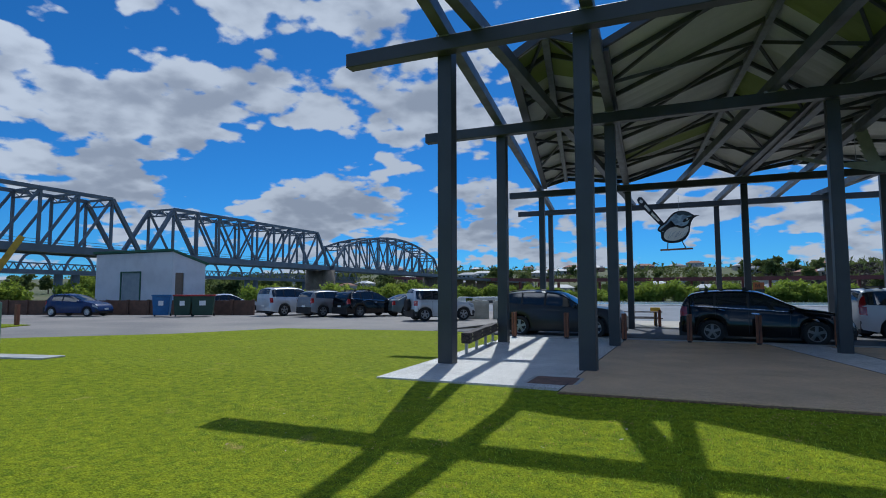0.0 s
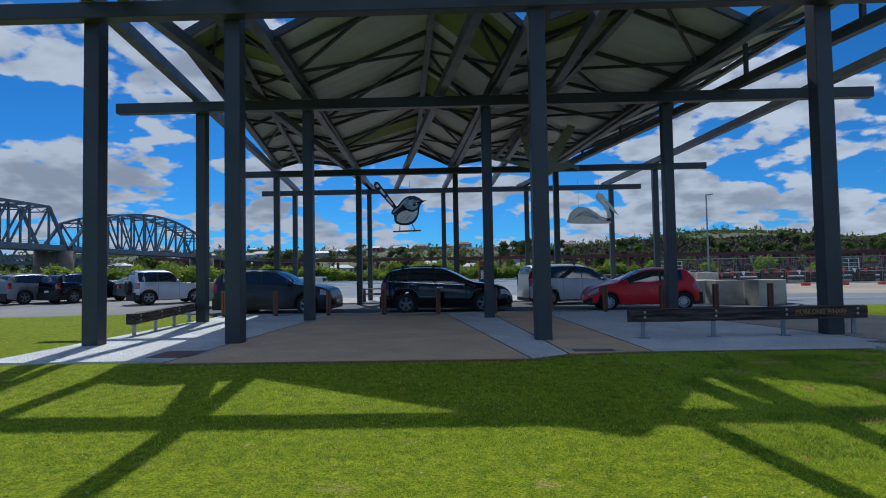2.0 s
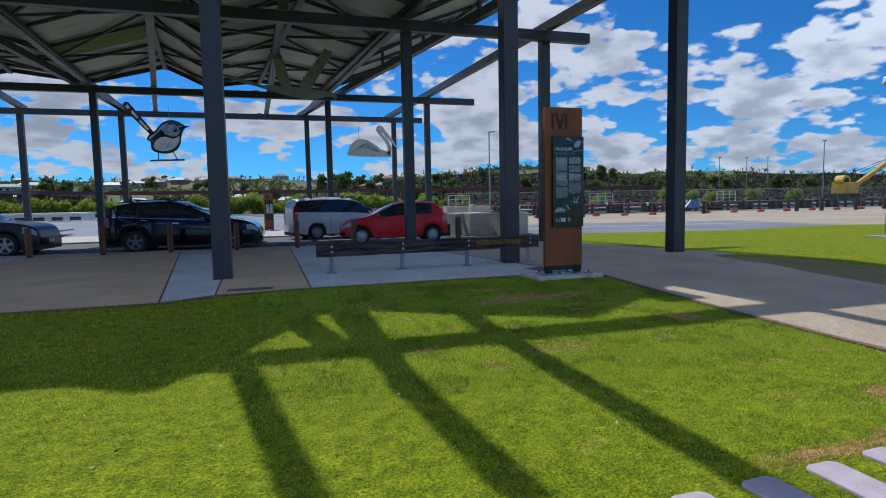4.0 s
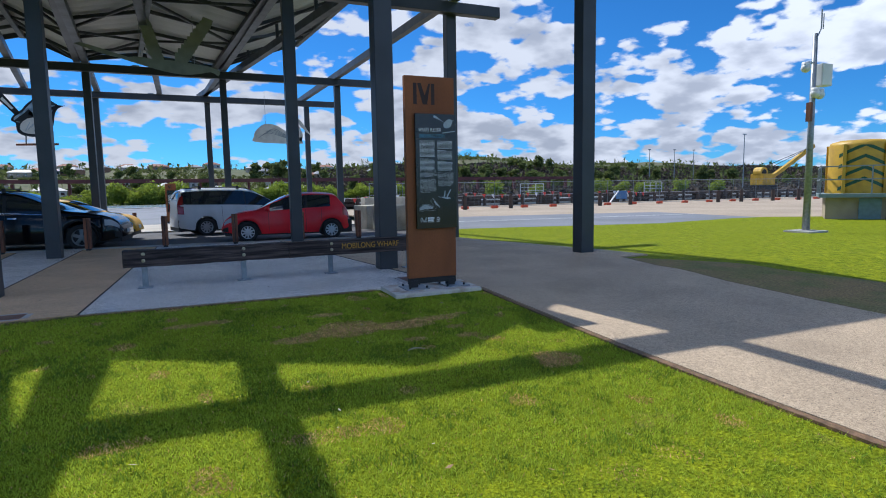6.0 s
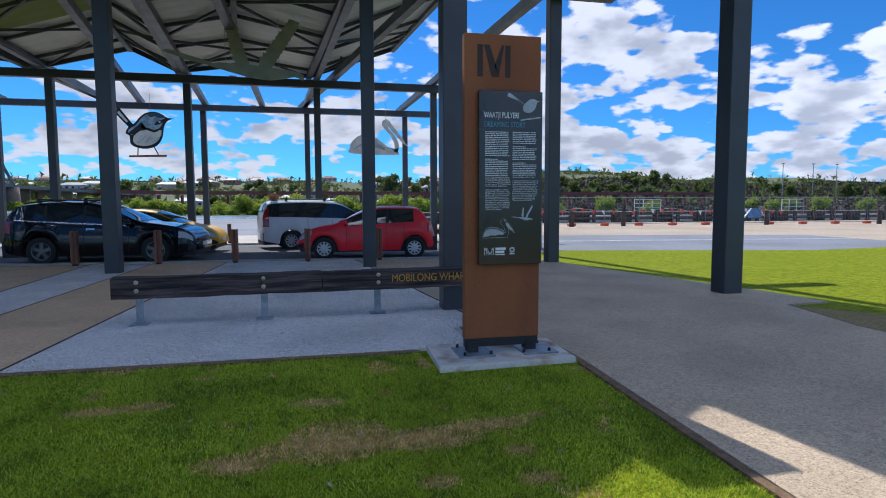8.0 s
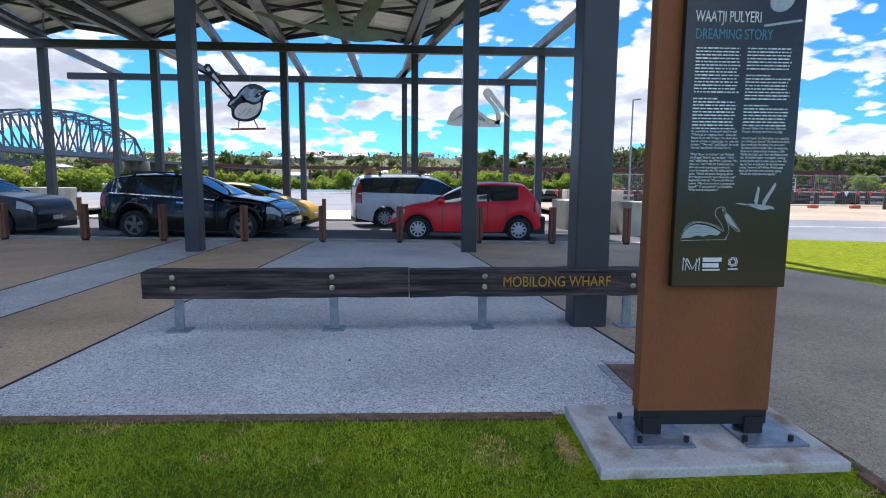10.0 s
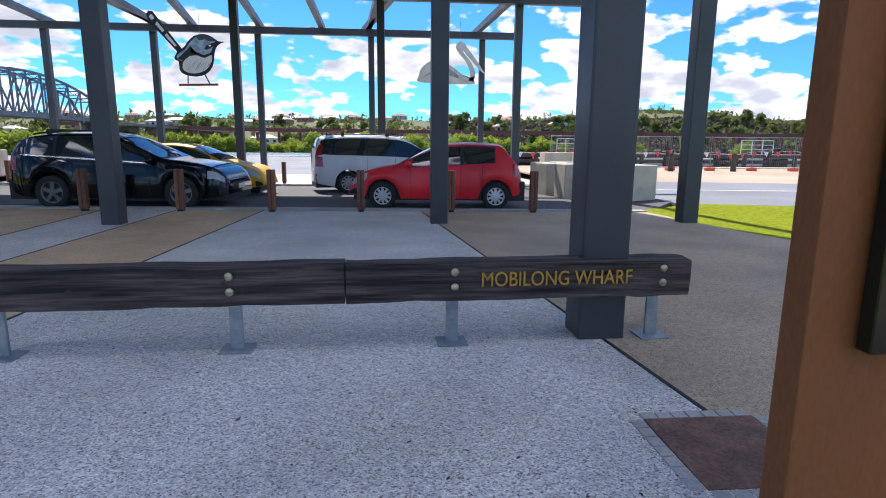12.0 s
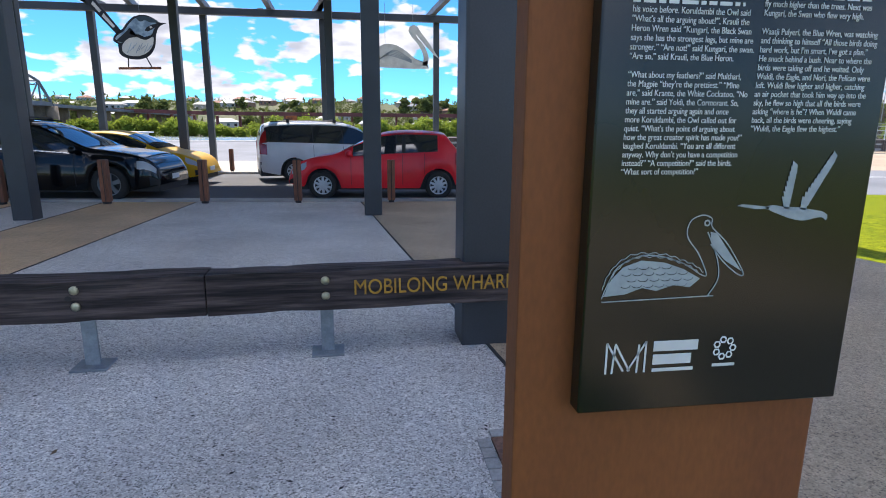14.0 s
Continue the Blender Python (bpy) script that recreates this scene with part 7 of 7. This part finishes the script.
def build_houses():
    walls = (mat("pale_render", (0.52, 0.51, 0.48), 0.8), mat("cream_render", (0.42, 0.36, 0.28), 0.8), mat("brick_wall", (0.30, 0.18, 0.12), 0.85), mat("grey_render", (0.42, 0.42, 0.42), 0.8))
    roofs = (mat("pale_metal_roof", (0.40, 0.41, 0.42), 0.6), mat("terracotta_roof", (0.30, 0.12, 0.07), 0.8), mat("grey_roof", (0.22, 0.23, 0.25), 0.6))
    rng = random.Random(21)
    for k in range(60):
        x = rng.uniform(-330, 150)
        y = rng.uniform(300, 520)
        if x > 60:
            y = max(y, 380)
        build_house(pose(x, y, hill(x, y), 0, 0, rng.uniform(-30, 30)), walls[k % 4], roofs[k % 3], rng.uniform(9, 15), rng.uniform(7, 9))


build_houses()


# ---- trees ----
LEAFG = leafy("willow_leaves", (0.23, 0.30, 0.055), (0.14, 0.19, 0.034), (0.38, 0.46, 0.06), 0.4, 0.5, 0.1, 0.22)
LEAFD = leafy("gum_leaves", (0.15, 0.185, 0.065), (0.09, 0.118, 0.042), (0.23, 0.27, 0.075), 0.3, 0.4, 0.1, 0.28)
SCRUB = leafy("scrub_leaves", (0.165, 0.18, 0.07), (0.10, 0.125, 0.044), (0.15, 0.17, 0.05), 0.3, 0.03, 0.1)
BARK = mat("pale_bark", (0.16, 0.12, 0.085), 0.9, second=(0.10, 0.075, 0.055), scale=2, fine=0.2)


def crown_mesh(name, material, blobs, leaves, size, seed, flat=0.7):
    """Many small leaf clumps scattered through a few uneven lobes."""
    rng = np.random.default_rng(seed)
    V, F = [], []
    n = 0
    for (cx, cy, cz, r) in blobs:
        k = int(leaves * r * r)
        d = rng.normal(size=(k, 3))
        d /= np.linalg.norm(d, axis=1)[:, None]
        rad = r * (0.55 + 0.5 * rng.random(k) ** 0.6)
        lump = 1 + 0.22 * np.sin(d[:, 0] * 5 + seed) * np.cos(d[:, 1] * 6 + cx) + 0.15 * np.sin(d[:, 2] * 9 + cy)
        P = np.array((cx, cy, cz)) + d * (rad * lump)[:, None] * np.array((1, 1, flat))
        for p in P:
            u = rng.normal(size=3)
            u /= np.linalg.norm(u)
            w = np.cross(u, rng.normal(size=3))
            w /= np.linalg.norm(w)
            s = size * (0.6 + 0.8 * rng.random())
            V += [p - u * s, p + w * s * 0.85, p + u * s, p - w * s * 0.85]
            F.append((n, n + 1, n + 2, n + 3))
            n += 4
    me = bpy.data.meshes.new(name)
    me.from_pydata([tuple(v) for v in V], [], F)
    me.materials.append(material)
    return me


def build_tree(kind, seed):
    rng = random.Random(seed)
    t = thing("tree", "rounded bright green willow at the water's edge" if kind == "willow" else "dark green spreading gum tree on the far hillside", "tree", "willows on the bank" if kind == "willow" else "trees on the hills", pose(0, 0, 0))
    bm = B()
    if kind == "willow":
        blobs = [(rng.uniform(-2.4, 2.4), rng.uniform(-2, 2), rng.uniform(0.8, 5.8), rng.uniform(1.5, 2.4)) for _ in range(10)]
        rod(bm, (0, 0, -0.5), (0.2, 0, 3.2), 0.35, 7, 0.2)
        for b in blobs[:5]:
            rod(bm, (0.1, 0, 1.8), (b[0], b[1], b[2]), 0.14, 5, 0.05)
        me = crown_mesh("crown", LEAFG, blobs, 52, 0.34, seed, 0.85)
    else:
        h = rng.uniform(6.0, 8.5)
        blobs = []
        rod(bm, (0, 0, -0.8), (0.3, 0, h * 0.6), 0.32, 7, 0.2)
        for k in range(11):
            a, r = rng.uniform(0, 6.28), rng.uniform(0.6, 2.8)
            p = (r * math.cos(a), r * math.sin(a), h * rng.uniform(0.32, 1.0))
            blobs.append((*p, rng.uniform(1.2, 2.1)))
            rod(bm, (0.2, 0, h * 0.5), p, 0.13, 5, 0.05)
        me = crown_mesh("crown", LEAFD, blobs, 34, 0.48, seed, 0.75)
    part("trunk", bm, BARK, t)
    c = new("crown", me)
    c.parent = t
    return t


def plant():
    rng = random.Random(8)
    W = [build_tree("willow", s) for s in (1, 2, 3, 4)]
    G = [build_tree("gum", s) for s in (11, 12, 13, 14, 15)]
    used = set()

    def put(src, x, y, s, dz=0.0):
        m = pose(x, y, hill(x, y) - dz, 0, 0, rng.uniform(0, 360))
        if src not in used:
            used.add(src)
            ob = src
            ob.matrix_basis = m
        else:
            ob = copy_thing(src, m)
        ob.scale = (s, s, s * rng.uniform(0.9, 1.15))

    x = -200.0
    while x < 230:
        if x < 62 or rng.random() < 0.22:
            put(rng.choice(W), x, 190 + rng.uniform(-1.5, 3.5), rng.uniform(0.65, 1.05))
        x += rng.uniform(3.0, 4.8)
    x = -200.0
    while x < 280:
        if x < 70 and rng.random() < 0.5:
            put(rng.choice(W), x, rng.uniform(199, 225), rng.uniform(0.5, 0.9))
        x += rng.uniform(9, 17)
    for k in range(120):
        x, y = rng.uniform(-330, 380), rng.uniform(262, 420)
        put(rng.choice(G), x, y, rng.uniform(0.75, 1.35))
    # the woods farther off, which nobody could count
    V, F, base = [], [], 0
    src = [np.array([tuple(v.co) for v in g.children[1].data.vertices]) for g in G]
    for k in range(1650):
        x, y = rng.uniform(-420, 460), 262 + 300 * rng.random() ** 1.2
        if k % 3 == 0:
            x, y = rng.uniform(50, 640), rng.uniform(240, 470)
        s, a = rng.uniform(0.6, 1.35), rng.uniform(0, 6.28)
        P = src[k % 5].reshape(-1, 4, 3)[k % 2 :: 2].reshape(-1, 3) * np.array((1.15, 1.15, 0.85))
        R = np.array(((math.cos(a), -math.sin(a), 0), (math.sin(a), math.cos(a), 0), (0, 0, 1)))
        V.append(P @ R.T * s + np.array((x, y, hill(x, y) - 0.5)))
        n = len(P) // 4
        F.append(np.arange(4 * n).reshape(-1, 4) + base)
        base += 4 * n
    me = bpy.data.meshes.new("woods")
    me.from_pydata(np.concatenate(V).tolist(), [], np.concatenate(F).tolist())
    me.materials.append(LEAFD)
    tagged(new("woods", me), "dark green woods along the far skyline", "woods", kind="stuff")
    # trees on the bank beyond the bridges
    for k in range(46):
        x, y = rng.uniform(-235, -178), rng.uniform(45, 250)
        put(rng.choice(G if k % 3 else W), x, y, rng.uniform(0.8, 1.4))
    # beside the shed and under the bridge
    for x, y, s in ((-80, 33, 0.5), (-86, 36, 0.4), (-52, 44, 0.4), (-46, 46, 0.4), (-43, 48, 0.45), (-88, 46, 0.6), (-36, 58, 0.55), (-33, 58.5, 0.5), (-40, 57, 0.5)):
        put(rng.choice(W), x, y, s)


plant()


# scrub that nobody could count, over the far slopes
def build_scrub():
    rng = np.random.default_rng(5)
    n = 26000
    xs, ys = rng.uniform(-420, 460, n), rng.uniform(196, 600, n)
    keep = np.array([noise.noise(Vector((x * 0.02, y * 0.02, 1.0))) > -0.12 for x, y in zip(xs, ys)])
    xs, ys = xs[keep], ys[keep]
    V, F = [], []
    k = 0
    for x, y in zip(xs, ys):
        z = hill(x, y)
        for j in range(4):
            s = rng.uniform(0.5, 1.4)
            u = rng.normal(size=3)
            u /= np.linalg.norm(u)
            w = np.cross(u, rng.normal(size=3))
            w /= np.linalg.norm(w)
            p = np.array((x, y, z)) + rng.uniform(-1, 1, 3) * (1.3, 1.3, 0.6) + (0, 0, 0.6)
            V += [tuple(p - u * s), tuple(p + w * s * 0.7), tuple(p + u * s), tuple(p - w * s * 0.7)]
            F.append((k, k + 1, k + 2, k + 3))
            k += 4
    me = bpy.data.meshes.new("scrub")
    me.from_pydata(V, [], F)
    me.materials.append(SCRUB)
    tagged(new("scrub", me), "low dark scrub scattered over the far hillside", "scrub", kind="stuff")


    # dull brown brush on the steep bank opposite the wharf
    V, F, k = [], [], 0
    xs, ys = rng.uniform(45, 640, 28000), rng.uniform(188, 420, 28000)
    for x, y in zip(xs, ys):
        z = hill(x, y)
        for j in range(3):
            s = rng.uniform(0.6, 1.6)
            u = rng.normal(size=3)
            u /= np.linalg.norm(u)
            w = np.cross(u, rng.normal(size=3))
            w /= np.linalg.norm(w)
            p = np.array((x, y, z)) + rng.uniform(-1, 1, 3) * (1.5, 1.5, 0.7) + (0, 0, 0.7)
            V += [tuple(p - u * s), tuple(p + w * s * 0.7), tuple(p + u * s), tuple(p - w * s * 0.7)]
            F.append((k, k + 1, k + 2, k + 3))
            k += 4
    me = bpy.data.meshes.new("brush")
    me.from_pydata(V, [], F)
    me.materials.append(mat("brown_brush", (0.10, 0.075, 0.055), 0.9, second=(0.06, 0.048, 0.038), scale=0.05, fine=0.2, fine_scale=0.5))
    tagged(new("brush", me), "dull brown brush on the bank opposite the wharf", "brush", kind="stuff")


build_scrub()


# ---- blades of the near lawn ----
BLADE = leafy("grass_blades", (0.40, 0.485, 0.052), (0.235, 0.32, 0.036), (0.57, 0.66, 0.06), 0.42, 1.3, 0.25, 0.0, 0.6)
STRAW = leafy("dry_grass_blades", (0.92, 0.60, 0.27), (0.50, 0.29, 0.115), (0.50, 0.36, 0.14), 0.25, 14.0, 0.25, 0.0, 0.55)
TUFT = leafy("dark_grass_tufts", (0.15, 0.25, 0.034), (0.085, 0.15, 0.022), (0.22, 0.33, 0.035), 0.35, 1.3, 0.25, 0.0, 0.5)
DRY = ((3.15, -3.75, 0.24, 0.12), (3.64, -3.58, 0.44, 0.25), (4.14, -3.63, 0.38, 0.17), (4.58, -3.52, 0.32, 0.10), (4.90, -3.46, 0.14, 0.06), (3.60, -3.02, 0.24, 0.10), (2.50, -2.88, 0.18, 0.09), (2.20, -2.92, 0.22, 0.09),
       (4.16, -4.10, 0.15, 0.08), (4.66, -3.87, 0.11, 0.06), (4.66, -4.16, 0.13, 0.07), (5.02, -5.03, 0.28, 0.20), (4.40, -2.33, 0.10, 0.24), (4.80, -7.35, 0.25, 0.12), (3.60, -7.94, 0.85, 0.10), (4.20, -7.90, 0.30, 0.12))


WORN = mat("worn_lawn_patch", (0.52, 0.33, 0.13), 0.95, second=(0.26, 0.23, 0.05), scale=6, detail=8, fine=0.5, fine_scale=70, bump=0.5, bump_scale=80, dist=0.01)
for cx, cy, rx, ry in DRY:
    bm = B()
    ring = []
    for k in range(40):
        a = math.tau * k / 40
        r = 0.42 + 0.5 * noise.noise(Vector((cx + 1.6 * math.cos(a), cy + 1.6 * math.sin(a), 4.0)))
        x, y = cx + rx * r * math.cos(a), cy + ry * r * math.sin(a)
        ring.append(bm.verts.new((x, y, ground_z(y) + 0.003)))
    bm.faces.new(ring)
    tagged(part("soil", bm, WORN), "worn dry patch of thin straw in the lawn", "worn patch", kind="structure")


def build_blades():
    rng = np.random.default_rng(12)
    # denser where the camera comes nearest, thinning out smoothly
    n = 620000
    P = np.stack([rng.uniform(-14.0, 5.9, n), rng.uniform(-13.5, 4.0, n)], 1)
    near = np.exp(-((P[:, 1] + 6.0) / 4.2) ** 2) * np.where(P[:, 0] > -1.0, 1.0, np.exp(-((P[:, 0] + 1.0) / 6.5) ** 2))
    P = P[rng.random(n) < near]
    Q = np.concatenate([np.stack([rng.uniform(1.0, 5.9, 60000), rng.uniform(-9.5, -1.9, 60000)], 1), np.stack([rng.uniform(0.5, 5.75, 150000), rng.uniform(-6.5, -1.9, 150000)], 1)])
    P = np.concatenate([P, Q])
    for cx, cy, rx, ry in DRY:
        k = int(45000 * rx * ry)
        P = np.concatenate([P, np.stack([rng.normal(cx, rx * 0.55, k), rng.normal(cy, ry * 0.55, k)], 1)])
    edge = 5.64 - (P[:, 1] + 2.6) * 0.041
    front = np.where(P[:, 0] < -5.92, -2.26, np.where(P[:, 0] < -0.7, -2.52, np.where(P[:, 0] < -0.1, -2.40, np.where(P[:, 0] < 4.42, -1.965, -2.64))))
    front = front - 0.05 * rng.random(len(P)) ** 2
    ok = (P[:, 0] < edge - 0.03) & ((P[:, 1] < front) | (P[:, 0] < -9.2))
    for k in range(4):
        x, y = 2.50 + 0.428 * k, -8.25 + 0.02 * k
        ok &= (np.abs(P[:, 0] - x) > 0.11) | (np.abs(P[:, 1] - y) > 0.19)
    P = P[ok]
    dry = np.zeros(len(P))
    for cx, cy, rx, ry in DRY:
        dry = np.maximum(dry, 1.25 - ((P[:, 0] - cx) / rx) ** 2 - ((P[:, 1] - cy) / ry) ** 2)
    patch = np.array([noise.noise(Vector((x * 3.1, y * 3.1, 2.0))) for x, y in P])
    dry = dry + patch * 0.9
    is_dry = (dry > 0.42) & (rng.random(len(P)) < 0.93) | (rng.random(len(P)) < 0.05)
    clump = np.array([noise.noise(Vector((x * 2.4, y * 2.4, 9.0))) + 0.6 * noise.noise(Vector((x * 9.0, y * 9.0, 5.0))) for x, y in P])
    tuft = ~is_dry & (clump > 0.18) & (rng.random(len(P)) < 0.4)
    for name, sel, material, hh in (("grass", ~is_dry & ~tuft, BLADE, 0.026), ("grass", tuft, TUFT, 0.032), ("dry_grass", is_dry, STRAW, 0.018)):
        Q = P[sel]
        n = len(Q)
        a = rng.uniform(0, 2 * np.pi, n)
        h = hh * rng.uniform(0.5, 1.35, n)
        w = rng.uniform(0.0025, 0.005, n)
        lean = rng.normal(0, 0.55, (n, 2)) * h[:, None]
        z = np.interp(Q[:, 1], FALL_Y, FALL_Z)
        base = np.stack([Q[:, 0], Q[:, 1], z - 0.004], 1)
        side = np.stack([np.cos(a) * w, np.sin(a) * w, np.zeros(n)], 1)
        tip = base + np.stack([lean[:, 0], lean[:, 1], h], 1)
        V = np.stack([base - side, base + side, tip], 1).reshape(-1, 3)
        F = np.arange(3 * n).reshape(-1, 3)
        me = bpy.data.meshes.new(name)
        me.vertices.add(3 * n)
        me.vertices.foreach_set("co", V.ravel())
        me.loops.add(3 * n)
        me.loops.foreach_set("vertex_index", F.ravel())
        me.polygons.add(n)
        me.polygons.foreach_set("loop_start", np.arange(0, 3 * n, 3))
        me.update(calc_edges=True)
        me.materials.append(material)
        tagged(new(name, me), "short green blades of the mown lawn" if name == "grass" else "dry straw-coloured blades in worn patches of the lawn", "grass", kind="stuff")


build_blades()


# ---- fallen leaves and dark specks, too small and many to count ----
def build_litter():
    rng = np.random.default_rng(31)
    for name, material, n, spot, size, label in (
            ("leaf_litter", mat("dry_fallen_leaves", (0.34, 0.21, 0.10), 0.8, second=(0.50, 0.44, 0.32), scale=1.5, mix=(0.45, 0.55)), 150, (-9.0, 5.0, -9.6, -2.7), 0.020, "dry brown and pale leaves fallen on the lawn"),
            ("leaf_litter", mat("dry_fallen_leaves", (0.20, 0.13, 0.07), 0.8, second=(0.12, 0.08, 0.05), scale=1.5), 60, (-7.0, 5.3, -1.85, 7.5), 0.013, "small dark leaves and crumbs on the paving"),
            ("specks", mat("dark_gum_specks", (0.03, 0.027, 0.025), 0.8), 220, (1.25, 5.4, -1.85, 2.5), 0.0105, "dark specks trodden into the paving")):
        V, F = [], []
        for k in range(n):
            x, y = rng.uniform(spot[0], spot[1]), rng.uniform(spot[2], spot[3])
            z = ground_z(y) + (0.030 if name == "leaf_litter" and y < -2.6 else 0.0265)
            a, s = rng.uniform(0, 6.28), size * rng.uniform(0.6, 1.4)
            c, d = math.cos(a) * s, math.sin(a) * s
            t = 0.5 * s if name == "leaf_litter" else 0.0
            b = len(V)
            V += [(x - c, y - d, z), (x + d * 0.5, y - c * 0.5, z + 0.0015), (x + c, y + d, z + t), (x - d * 0.5, y + c * 0.5, z + t * 0.5 + 0.001)]
            F.append((b, b + 1, b + 2, b + 3))
        me = bpy.data.meshes.new(name)
        me.from_pydata(V, [], F)
        me.materials.append(material)
        tagged(new(name, me), label, "litter", kind="stuff")


build_litter()


def build_bark(x, y, turn):
    bm = B()
    n, w = 9, 0.012
    rows = []
    for i in range(n):
        u = i / (n - 1)
        half = w * (0.35 + 0.65 * math.sin(math.pi * min(max(u, 0.05), 0.95)))
        z = 0.012 + 0.010 * math.sin(u * 4.0)
        c = 0.010 * math.sin(u * 3.0)
        rows.append([bm.verts.new((0.16 * (u - 0.5), c - half, z)), bm.verts.new((0.16 * (u - 0.5), c, z + 0.006)), bm.verts.new((0.16 * (u - 0.5), c + half, z))])
    for a, b in zip(rows, rows[1:]):
        for k in (0, 1):
            bm.faces.new((a[k], b[k], b[k + 1], a[k + 1]))
    ex = bmesh.ops.extrude_face_region(bm, geom=bm.faces[:])
    for v in ex["geom"]:
        if isinstance(v, bmesh.types.BMVert):
            v.co.z -= 0.003
    ob = part("bark_strip", bm, mat("pale_shed_bark", (0.55, 0.45, 0.30), 0.85, second=(0.36, 0.27, 0.17), scale=30, fine=0.2))
    ob.matrix_basis = pose(x, y, ground_z(y) + 0.012, 0, 0, turn)
    tagged(ob, "curled pale strip of shed bark on the lawn", "bark")


build_bark(4.05, -4.42, 8)
